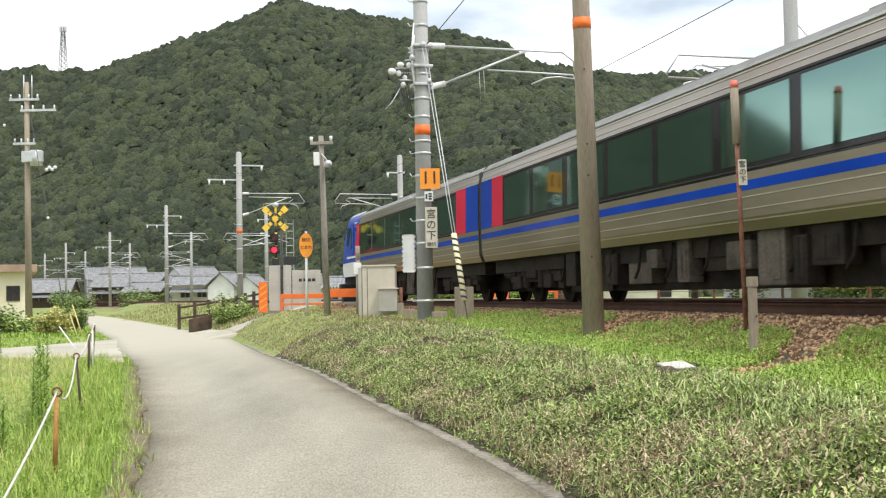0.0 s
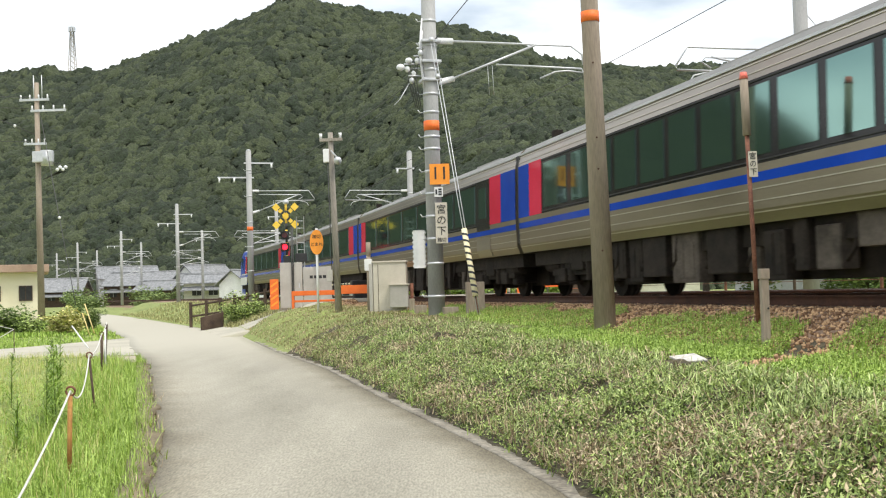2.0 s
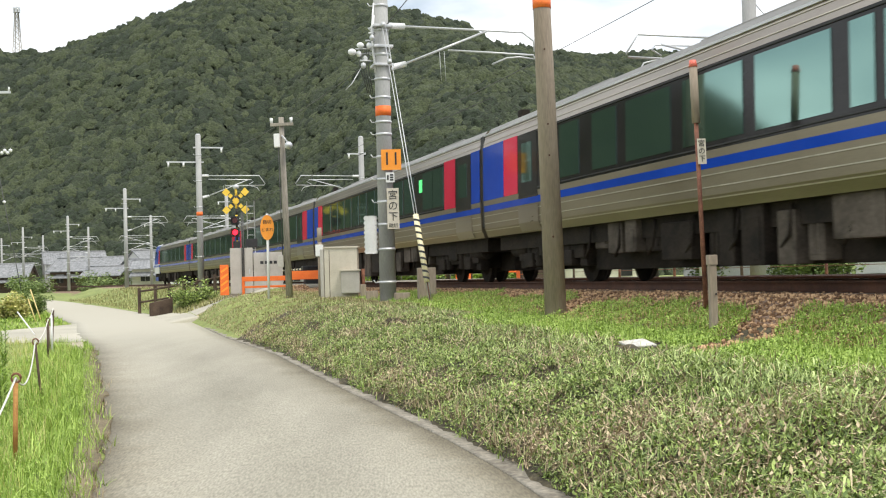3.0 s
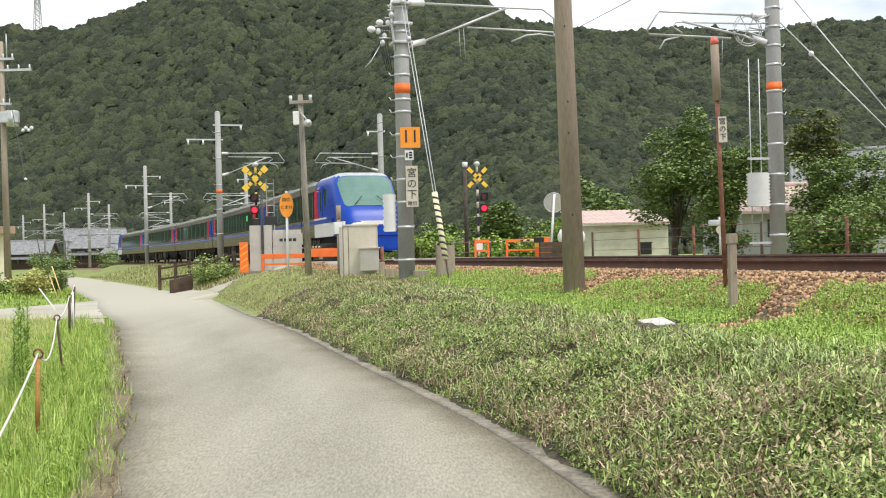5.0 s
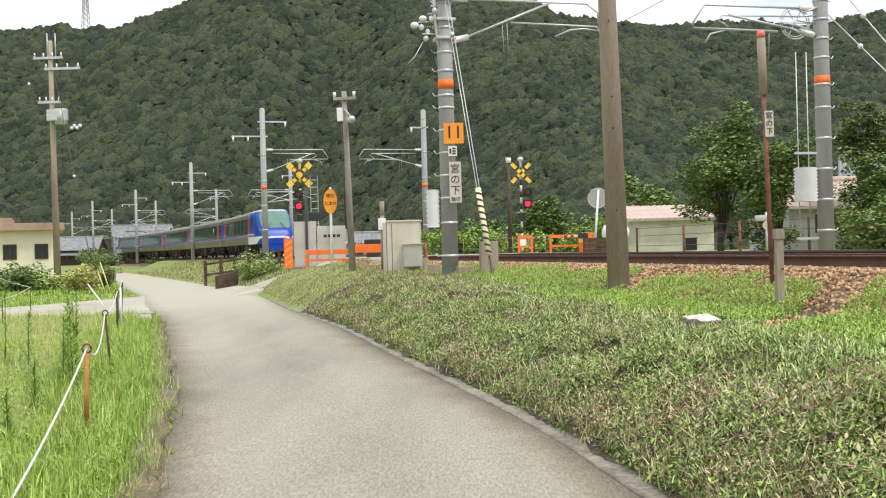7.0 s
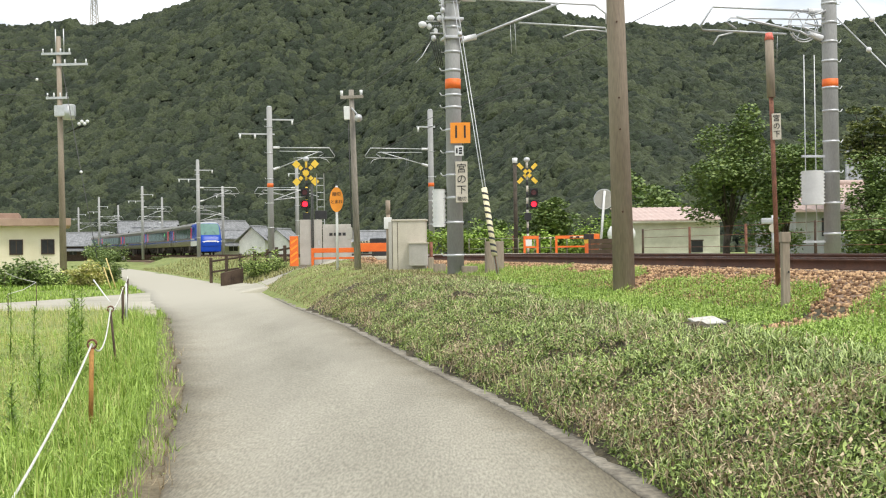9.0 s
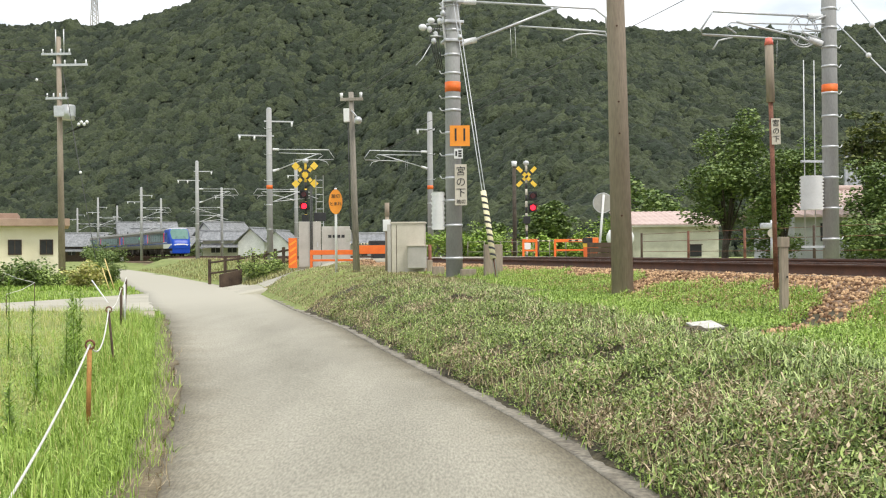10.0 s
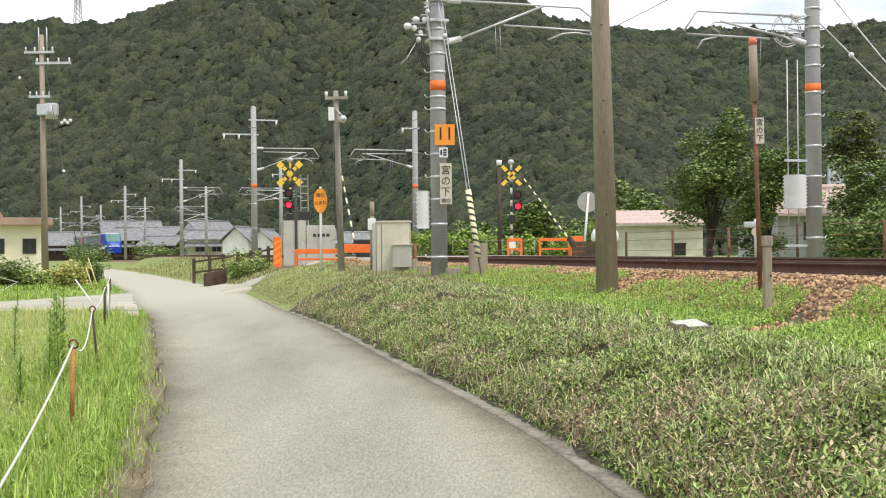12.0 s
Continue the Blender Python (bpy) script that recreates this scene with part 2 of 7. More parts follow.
SCREEN = surf("windscreen_glass", (0.10, 0.20, 0.17), (0.16, 0.28, 0.24), 0.5, 0.05)
REDLAMP = glow("lit_red_lamp", (1.0, 0.012, 0.03), 2.2)
REDOFF = surf("dark_red_lens", (0.10, 0.01, 0.01), (0.16, 0.02, 0.02), 3, 0.2)
GREENLAMP = glow("green_display", (0.10, 0.75, 0.22), 0.45)
MIRROR = surf("mirror_back", (0.34, 0.33, 0.30), (0.44, 0.42, 0.38), 3, 0.6)


dirt_and_paling(ASPHALT, ((0.0, (0.60, 0.56, 0.50)), (0.06, (0.72, 0.69, 0.64)), (0.16, (0.90, 0.89, 0.87)), (0.32, (1.0, 1.0, 1.0)), (0.50, (0.93, 0.93, 0.92)), (0.68, (1.0, 1.0, 1.0)), (0.86, (0.93, 0.92, 0.90)), (0.95, (0.72, 0.69, 0.63)), (1.0, (0.58, 0.54, 0.47))))
for m_ in (CABBLUE, BLUE, UNDER, UNDERBOX, BANDBLACK):
    m_.node_tree.nodes["Principled BSDF"].inputs["Specular IOR Level"].default_value = 0.22


# ---- builders ----
def part(name, bm, material, parent=None, label=""):
    me = bpy.data.meshes.new(name)
    bm.to_mesh(me)
    bm.free()
    for m in (material if isinstance(material, (list, tuple)) else [material]):
        me.materials.append(m)
    ob = new(name, me)
    if parent:
        ob.parent = parent
    if label:
        ob["label"] = label
    return ob


def thing(name, label, category, group="", m=None, kind=""):
    ob = tagged(new(name), label, category, group, kind)
    if m is not None:
        ob.matrix_basis = m
    return ob


def add_box(bm, x0, x1, y0, y1, z0, z1, bevel=0.0, m=None):
    r = bmesh.ops.create_cube(bm, size=1)
    vs = r["verts"]
    for v in vs:
        v.co = Vector(((x0 + x1) / 2 + v.co.x * (x1 - x0), (y0 + y1) / 2 + v.co.y * (y1 - y0), (z0 + z1) / 2 + v.co.z * (z1 - z0)))
    if bevel:
        es = list({e for v in vs for e in v.link_edges})
        r2 = bmesh.ops.bevel(bm, geom=es, offset=bevel, segments=2, affect="EDGES", profile=0.7)
        vs = list({v for f in r2["faces"] for v in f.verts} | {v for v in vs if v.is_valid})
    if m is not None:
        for v in vs:
            v.co = m @ v.co
    return vs


def box(x0, x1, y0, y1, z0, z1, bevel=0.0, m=None):
    bm = bmesh.new()
    add_box(bm, x0, x1, y0, y1, z0, z1, bevel, m)
    return bm


def add_tube(bm, pts, radii, seg=10, cap=True):
    """A tapered tube through points."""
    pts = [Vector(p) for p in pts]
    if not isinstance(radii, (list, tuple)):
        radii = [radii] * len(pts)
    rings = []
    for i, p in enumerate(pts):
        d = (pts[min(i + 1, len(pts) - 1)] - pts[max(i - 1, 0)]).normalized()
        a = d.cross(Vector((0, 0, 1)) if abs(d.z) < 0.9 else Vector((1, 0, 0))).normalized()
        b = d.cross(a)
        rings.append([bm.verts.new(p + radii[i] * (math.cos(k * math.tau / seg) * a + math.sin(k * math.tau / seg) * b)) for k in range(seg)])
    for r0, r1 in zip(rings, rings[1:]):
        for k in range(seg):
            f = bm.faces.new((r0[k], r0[(k + 1) % seg], r1[(k + 1) % seg], r1[k]))
            f.smooth = True
    if cap:
        bm.faces.new(rings[0])
        bm.faces.new(rings[-1][::-1])
    return rings


def tube(pts, radii, seg=10):
    bm = bmesh.new()
    add_tube(bm, pts, radii, seg)
    bmesh.ops.recalc_face_normals(bm, faces=bm.faces)
    return bm


def ball(c, r, sub=2, squash=(1, 1, 1)):
    bm = bmesh.new()
    bmesh.ops.create_icosphere(bm, subdivisions=sub, radius=r)
    for v in bm.verts:
        v.co = Vector(c) + Vector((v.co.x * squash[0], v.co.y * squash[1], v.co.z * squash[2]))
    for f in bm.faces:
        f.smooth = True
    return bm


def quick(name, verts, faces, material, kind="", label="", category="", smooth=False, parent=None):
    """A mesh from numpy arrays."""
    me = bpy.data.meshes.new(name)
    verts, faces = np.asarray(verts, np.float32), np.asarray(faces, np.int32)
    k = faces.shape[1]
    me.vertices.add(len(verts))
    me.vertices.foreach_set("co", verts.ravel())
    me.loops.add(faces.size)
    me.loops.foreach_set("vertex_index", faces.ravel())
    me.polygons.add(len(faces))
    me.polygons.foreach_set("loop_start", np.arange(0, faces.size, k, dtype=np.int32))
    if smooth:
        me.polygons.foreach_set("use_smooth", np.ones(len(faces), bool))
    me.update(calc_edges=True)
    for m in (material if isinstance(material, (list, tuple)) else [material]):
        me.materials.append(m)
    ob = new(name, me)
    if parent:
        ob.parent = parent
    return tagged(ob, label, category, "", kind)


RNG = np.random.default_rng(7)


def scatter(tv, tf, pos, scale, spin, tilt=None, sz=None):
    """Copies of a template (verts, faces) at pos, each scaled, spun about z and tilted: one vertex and face array."""
    n = len(pos)
    v = tv[None] * (scale[:, None, None] if scale.ndim == 1 else scale[:, None, :])
    if tilt is not None:
        c, s = np.cos(tilt)[:, None], np.sin(tilt)[:, None]
        y, z = v[..., 1] * c - v[..., 2] * s, v[..., 1] * s + v[..., 2] * c
        v = np.stack([v[..., 0], y, z], -1)
    c, s = np.cos(spin)[:, None], np.sin(spin)[:, None]
    v = np.stack([v[..., 0] * c - v[..., 1] * s, v[..., 0] * s + v[..., 1] * c, v[..., 2]], -1) + pos[:, None]
    f = tf[None] + (np.arange(n) * len(tv))[:, None, None]
    return v.reshape(-1, 3), f.reshape(-1, tf.shape[1])


# ---- the lie of the land ----
RAIL_Z, HEAD0, S_CURVE, RADIUS = 1.28, radians(13.4), 8.5, 720.0
T0 = np.array([6.29, 14.0])
TC = T0 + S_CURVE * np.array([-math.sin(HEAD0), math.cos(HEAD0)])
CC = TC + RADIUS * np.array([-math.cos(HEAD0), -math.sin(HEAD0)])


def track(s):
    """Place and heading (left of north) of the near track's middle, s metres along it."""
    if s <= S_CURVE:
        return T0 + s * np.array([-math.sin(HEAD0), math.cos(HEAD0)]), HEAD0
    th = HEAD0 + (s - S_CURVE) / RADIUS
    return CC + RADIUS * np.array([math.cos(th), math.sin(th)]), th


def beside(s, d, z=0.0):
    """A point d metres to the left of the near track."""
    p, h = track(s)
    return Vector((p[0] - d * math.cos(h), p[1] - d * math.sin(h), z))


def track_sd(x, y):
    """s and d of points, in arrays."""
    rx, ry = x - T0[0], y - T0[1]
    s1 = -rx * math.sin(HEAD0) + ry * math.cos(HEAD0)
    d1 = -rx * math.cos(HEAD0) - ry * math.sin(HEAD0)
    ax, ay = x - CC[0], y - CC[1]
    s2 = S_CURVE + RADIUS * (np.arctan2(ay, ax) - HEAD0)
    d2 = RADIUS - np.hypot(ax, ay)
    curved = s1 > S_CURVE
    return np.where(curved, s2, s1), np.where(curved, d2, d1)


EDGE_Y = np.array([-40, 0, 3, 6.67, 8.22, 9.92, 14.7, 22.0, 29.2, 43.8, 54.0, 72.0, 95.0, 118.0])
EDGE_R = np.array([4.0, 2.15, 1.75, 1.18, 0.95, 0.62, -0.50, -2.14, -4.17, -7.82, -11.5, -18.0, -26.5, -35.5])
LEFT_Y = np.array([-40, 0, 3, 7.2, 9.0, 11.7, 18.3, 26.6, 32.3, 44.0, 50.7, 72.0, 95.0, 118.0])
LEFT_X = np.array([0.2, -1.35, -1.55, -1.95, -2.35, -2.97, -4.75, -7.0, -8.9, -12.4, -14.9, -22.0, -30.2, -39.5])


def road_r(y):
    return np.interp(y, EDGE_Y, EDGE_R)


def road_l(y):
    return np.interp(y, LEFT_Y, LEFT_X)


def wob(x, y, k, seed):
    return (np.sin(x * k + seed) * np.cos(y * k * 1.3 + 2 * seed) + 0.6 * np.sin(x * k * 2.3 + y * k * 1.9 + 3 * seed) + 0.4 * np.cos(y * k * 4.1 - x * k * 3.7 + seed)) / 2


def ease(a):
    a = np.clip(a, 0, 1)
    return a * a * (3 - 2 * a)


def land(x, y):
    """Height of the ground."""
    s, d = track_sd(x, y)
    e = (x - road_r(y)) * 0.95
    room = np.maximum(d - 2.9, 0)
    w = np.clip(e / (np.maximum(e, 0) + room + 1e-3), 0, 1)
    crown = 0.67 + 0.18 * ease((y - 12) / 14) + 0.14 * ease((y - 25) / 12)
    bank = crown * (1 - (1 - w) ** 3.6)
    past = ease((y - 50) / 14)
    bank = bank * (1 - past) + past * crown * ease((7.5 - d) / 4.5)
    bank += (0.10 * wob(x, y, 1.7, 1.0) + 0.11 * wob(x, y, 3.7, 2.0)) * np.clip(e * 2, 0, 1) * np.clip((d - 3.5) / 1.4, 0.0, 1)
    bed = 1.10
    z = np.where(d < 2.9, crown + (bed - crown) * np.clip((2.9 - d) / 1.4, 0, 1) ** 0.9, bank)
    z = np.where(e <= 0, -0.03, z)
    far = bed - (bed - 0.85) * ease((-d - 5.6) / 1.6)
    z = np.where(d < -1.0, far, z)
    ramp = np.interp(d, [2.0, 3.4, 4.8, 6.2, 7.6, 9.0], [1.24, 1.12, 0.67, 0.19, -0.01, -0.05])
    on = ease((4.8 - np.abs(s - 35.1)) / 1.2) * (d > 2.0) * (d < 9.0)
    z = z * (1 - on) + ramp * on
    left = x - road_l(y)
    z = np.where((e <= 0) & (left < 0), -0.03 + 0.10 * ease(-left / 1.0) + 0.04 * wob(x, y, 1.3, 4.0) * np.clip(-left, 0, 1) + 0.30 * ease((y - 48) / 20) * ease(-left / 3), z)
    lane = ease((9.2 - np.abs(y - 37.5)) / 1.5) * (left < 0) * (e < 0)
    z = np.where(lane > 0, z * (1 - lane) - 0.03 * lane, z)
    return z


def ground_sheet():
    def axis(points):
        out = []
        for a, b, step in points:
            out += list(np.arange(a, b, step))
        return np.array(out)
    xs = axis([(-2600, -300, 230), (-300, -60, 20), (-60, -14, 1.0), (-14, 14, 0.28), (14, 40, 1.2), (40, 300, 20), (300, 2700, 240)])
    ys = axis([(-900, -60, 120), (-60, -6, 3), (-6, 46, 0.28), (46, 80, 0.7), (80, 240, 4), (240, 600, 24), (600, 4200, 300)])
    gx, gy = np.meshgrid(xs, ys)
    gz = land(gx, gy)
    gz = gz - 0.25 * ease((np.hypot(gx, gy) - 300) / 300)
    v = np.stack([gx, gy, gz], -1).reshape(-1, 3)
    i = np.arange(len(ys) - 1)[:, None] * len(xs) + np.arange(len(xs) - 1)[None]
    f = np.stack([i, i + 1, i + len(xs) + 1, i + len(xs)], -1).reshape(-1, 4)
    ob = quick("ground", v, f, [SHADEDSOIL, FIELD, BALLAST_BED], "structure", "grassy ground with a railway bank", "ground", True)
    c = v[f].mean(1)
    s, d = track_sd(c[:, 0], c[:, 1])
    fringe = 2.75 + 0.55 * wob(c[:, 0], c[:, 1], 1.1, 2.0) + 0.25 * wob(c[:, 0], c[:, 1], 3.0, 5.0)
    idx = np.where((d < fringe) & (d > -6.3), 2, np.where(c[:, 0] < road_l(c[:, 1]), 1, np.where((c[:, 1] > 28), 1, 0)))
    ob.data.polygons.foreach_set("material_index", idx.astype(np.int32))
    return ob


ground_sheet()


def ribbon(name, ys, left, right, z, material, label, category, thick=0.05, cols=8):
    """A paved strip between two edges, with thickness."""
    ys = np.asarray(ys, float)
    rows = []
    for y in ys:
        l, r = left(y), right(y)
        rows.append([(l, y, -thick)] + [(l + (r - l) * k / cols, y, z(l + (r - l) * k / cols, y)) for k in range(cols + 1)] + [(r, y, -thick)])
    n = cols + 3
    v = np.array(rows).reshape(-1, 3)
    i = np.arange(len(ys) - 1)[:, None] * n + np.arange(n - 1)[None]
    f = np.stack([i, i + 1, i + n + 1, i + n], -1).reshape(-1, 4)
    ob = quick(name, v, f, material, "structure", label, category, False)
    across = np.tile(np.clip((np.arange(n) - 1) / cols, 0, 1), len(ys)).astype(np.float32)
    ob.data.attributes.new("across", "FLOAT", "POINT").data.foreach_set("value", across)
    return ob


LANE_L = lambda y: road_l(y) + 0.08 * wob(0, y, 1.9, 1.0) + 0.05 * wob(3, y, 5.0, 1.0) + 0.03 * wob(7, y, 13.0, 2.0)
LANE_Z = lambda x, y: 0.012 + 0.02 * math.cos((x - (road_l(y) + road_r(y)) / 2) * 0.9)
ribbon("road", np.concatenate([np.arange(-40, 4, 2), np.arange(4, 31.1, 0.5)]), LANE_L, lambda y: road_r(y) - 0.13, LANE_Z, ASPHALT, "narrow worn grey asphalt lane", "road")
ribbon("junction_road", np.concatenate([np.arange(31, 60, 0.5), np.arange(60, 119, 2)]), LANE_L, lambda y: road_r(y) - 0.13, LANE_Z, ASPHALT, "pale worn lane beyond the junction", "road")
ribbon("kerb", np.concatenate([np.arange(-40, 4, 2), np.arange(4, 36, 0.5)]), lambda y: road_r(y) - 0.13, lambda y: road_r(y) + 0.08 + 0.05 * wob(1, y, 2.5, 2.0) + 0.03 * wob(4, y, 7.0, 1.0),
       lambda x, y: 0.028 + 0.010 * wob(x, y, 3.0, 1.0), KERB, "stained concrete edging along the lane", "kerb", cols=3)


ribbon("verge_soil", np.arange(3, 25.5, 0.12), lambda y: road_l(y) - 0.25, lambda y: road_l(y) + 0.00 + 0.10 * wob(2, y, 1.1, 3.0) + 0.03 * wob(5, y, 5.0, 1.0) + 0.03 * wob(1, y, 13.0, 4.0),
       lambda x, y: 0.036 - 0.02 * (x - road_l(y)), SOIL, "bare brown soil along the lane's edge", "soil", cols=3)


def lane_ends(x):
    """The near and the far edge of the side lane."""
    return 29.6 - 0.05 * (x + 9), 34.6 - 0.05 * (x + 9) + 10.5 * ease((x + 15.0) / 4.5)


def side_lane():
    """The lane that leaves to the left at the junction."""
    v, f = [], []
    xs = np.arange(-60, -6.9, 0.6)
    for x in xs:
        y0, y1 = lane_ends(x)
        for k in range(7):
            v.append((x, y0 + (y1 - y0) * k / 6, 0.006))
    i = np.arange(len(xs) - 1)[:, None] * 7 + np.arange(6)[None]
    f = np.stack([i, i + 7, i + 8, i + 1], -1).reshape(-1, 4)
    quick("side_road", np.array(v), f, PALEROAD, "structure", "pale lane branching off at the junction", "road")


side_lane()


def crossing_road():
    """The approach that climbs to the level crossing and runs over the rails."""
    rows, n = [], 9
    path = [(10.5, 0.004), (9.0, 0.006), (7.4, 0.02), (6.2, 0.20), (4.8, 0.69), (3.4, 1.14), (2.0, RAIL_Z - 0.01), (-5.8, RAIL_Z - 0.01), (-9.0, 1.2), (-16.0, 1.0)]
    for d, z in path:
        for k in range(n):
            p = beside(31.6 - 1.3 * max(d - 5.0, 0) ** 0.8 + (7.0 + 1.3 * max(d - 5.0, 0) ** 0.8) * k / (n - 1), d, z)
            rows.append(p[:])
    i = np.arange(len(path) - 1)[:, None] * n + np.arange(n - 1)[None]
    f = np.stack([i, i + 1, i + n + 1, i + n], -1).reshape(-1, 4)
    # the sides down to the ground
    m = len(rows)
    ends = [[r * n for r in range(len(path))], [r * n + n - 1 for r in range(len(path))], list(range(n)), list(range(m - n, m))]
    sides = np.array([(a, b, b + m, a + m) for line in ends for a, b in zip(line, line[1:])])
    v = np.array(rows)
    low = v.copy()
    low[:, 2] -= 0.25
    quick("crossing_road", np.concatenate([v, low]), np.concatenate([f, f[:, ::-1] + len(v), sides]), PALEROAD, "structure", "pale asphalt approach over the level crossing", "road")


crossing_road()


# ---- tracks ----
def rail_line(name, offset, parent):
    prof_foot = [(-0.062, 0), (0.062, 0), (0.062, 0.012), (0.01, 0.03), (0.01, 0.112), (0.033, 0.122), (0.033, 0.15), (-0.033, 0.15), (-0.033, 0.122), (-0.01, 0.112), (-0.01, 0.03), (-0.062, 0.012)]
    ss = np.concatenate([np.arange(-80, 60, 2.5), np.arange(60, 330, 5)])
    v = []
    for s in ss:
        for a, b in prof_foot:
            v.append(beside(s, offset + a, RAIL_Z - 0.15 + b)[:])
    n = len(prof_foot)
    i = np.arange(len(ss) - 1)[:, None] * n
    k = np.arange(n)[None]
    f = np.stack([i + k, i + (k + 1) % n, i + n + (k + 1) % n, i + n + k], -1)
    mi = np.zeros(f.shape[:2], np.int32)
    mi[:, 6] = 1
    ob = quick(name, np.array(v), f.reshape(-1, 4), [RUST, RAILTOP], parent=parent)
    ob.data.polygons.foreach_set("material_index", mi.ravel())


def track_line(label, offset, detail):
    t = thing("railway_track", label, "railway track", "tracks")
    for g in (-0.566, 0.566):
        rail_line("rail", offset + g, t)
    me = bpy.data.meshes.new("sleeper")
    bm = box(-1.0, 1.0, -0.12, 0.12, -0.17, 0.0, 0.015)
    bm.to_mesh(me)
    bm.free()
    me.materials.append(SLEEPER)
    s = -14.0
    while s < detail:
        p, h = track(s)
        ob = new("sleeper", me)
        q = beside(s, offset, RAIL_Z - 0.15)
        ob.parent = t
        ob.matrix_basis = Matrix.Translation(q) @ Matrix.Rotation(h, 4, "Z")
        s += 0.66
    return t


track_line("near railway track with rusty-sided polished rails on ballast", 0.0, 76.0)
track_line("far railway track with rusty-sided polished rails on ballast", -3.8, 40.0)


def bare(x, y):
    """Tongues of stone that run down between the patches of clover."""
    t = np.clip(((x - 4.9) * -1.95 + (y - 13.2) * -2.7) / (1.95 ** 2 + 2.7 ** 2), 0, 1)
    return (np.hypot(x - 4.9 + 1.95 * t, y - 13.2 + 2.7 * t) < 0.40 - 0.24 * t + 0.10 * wob(x, y, 4.0, 3.0)) | ((np.abs(y - 18.0) < 0.8 + 0.2 * wob(x, y, 3.0, 1.0)) & (x > 2.72))


def stones():
    """Ballast that can be told apart, on the shoulder of the near track."""
    bm = bmesh.new()
    bmesh.ops.create_icosphere(bm, subdivisions=1, radius=1)
    base = np.array([v.co[:] for v in bm.verts])
    tf = np.array([[v.index for v in f.verts] for f in bm.faces])
    bm.free()
    allv, allf, off = [], [], 0
    for k in range(5):
        tv = base * (1 + 0.35 * RNG.standard_normal((len(base), 1))).clip(0.5, 1.5)
        n = 9800
        s, d = RNG.uniform(-9, 34, n), RNG.uniform(0.7, 4.3, n)
        pts = np.array([beside(a, b)[:] for a, b in zip(s, d)])
        lim = 2.75 + 0.55 * wob(pts[:, 0], pts[:, 1], 1.1, 2.0) + 0.25 * wob(pts[:, 0], pts[:, 1], 3.0, 5.0)
        keep = (d < lim + 0.2 * RNG.uniform(-1, 1.3, n)) | ((d < 4.2) & bare(pts[:, 0], pts[:, 1]))
        pts = pts[keep]
        n = len(pts)
        pts[:, 2] = land(pts[:, 0], pts[:, 1]) + 0.005
        sc = RNG.uniform(0.015, 0.034, n)[:, None] * RNG.uniform(0.65, 1.2, (n, 3))
        v, f = scatter(tv, tf, pts, sc, RNG.uniform(0, 6.28, n), RNG.uniform(-0.8, 0.8, n))
        allv.append(v), allf.append(f + off)
        off += len(v)
    quick("ballast", np.concatenate(allv), np.concatenate(allf), BALLAST, "stuff", "reddish-brown crushed stone ballast beside the rails", "ballast")


stones()


# ---- wooded hills ----
RIDGE_X = np.array([-620, -430, -305, -230, -173, -150, -128, -101, -75, -52, -30, 2, 31, 42, 82, 104, 138, 152, 175, 300, 460])
RIDGE_H = np.array([50, 74, 128, 108, 89, 90, 87.5, 96.5, 105.5, 115.5, 110.5, 103.5, 97, 89, 82.5, 85, 79.5, 85.5, 85, 82, 60])


def hill(x, y):
    """Height of the hill's soil."""
    foot = 96 + 132 * ease((24 - x) / 62)
    a = (y - foot) / (420 - foot)
    ridge = np.interp(x, RIDGE_X, RIDGE_H) - 1.7
    up = ridge * np.where(a < 1, 0.30 * ease(a) + 0.70 * np.clip(a, 0, 1) ** 1.15, 1 - 0.55 * ease((a - 1) / 1.2))
    gully = (5.0 * wob(x + 0.25 * y, y * 0.35, 0.026, 1.0) + 3.5 * wob(x, y * 0.4, 0.07, 2.0)) * np.clip(a, 0, 1) * np.clip((1 - a) * 4, 0, 1)
    return np.where(a > 0, up + gully, -2.0) + 0.2


def hill_sheet():
    xs, ys = np.arange(-620, 461, 9.0), np.arange(90, 700, 9.0)
    gx, gy = np.meshgrid(xs, ys)
    v = np.stack([gx, gy, hill(gx, gy)], -1).reshape(-1, 3)
    i = np.arange(len(ys) - 1)[:, None] * len(xs) + np.arange(len(xs) - 1)[None]
    f = np.stack([i, i + 1, i + len(xs) + 1, i + len(xs)], -1).reshape(-1, 4)
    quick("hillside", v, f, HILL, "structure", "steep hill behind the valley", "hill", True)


hill_sheet()


def crown_shapes(sub, cut):
    bm = bmesh.new()
    bmesh.ops.create_icosphere(bm, subdivisions=sub, radius=1)
    bmesh.ops.delete(bm, geom=[v for v in bm.verts if v.co.z < cut], context="VERTS")
    bm.verts.index_update()
    base = np.array([v.co[:] for v in bm.verts])
    tf = np.array([[v.index for v in f.verts] for f in bm.faces])
    bm.free()
    shapes = []
    for k in range(6):
        lump = np.array([noise.noise(Vector(p) * 1.7 + Vector((k * 7.3, 0, 0))) + 0.9 * noise.noise(Vector(p) * 3.6 + Vector((0, k * 5.1, 0))) + 0.5 * noise.noise(Vector(p) * 7.5) for p in base])
        shapes.append(base * (1 + 0.40 * lump)[:, None])
    return shapes, tf


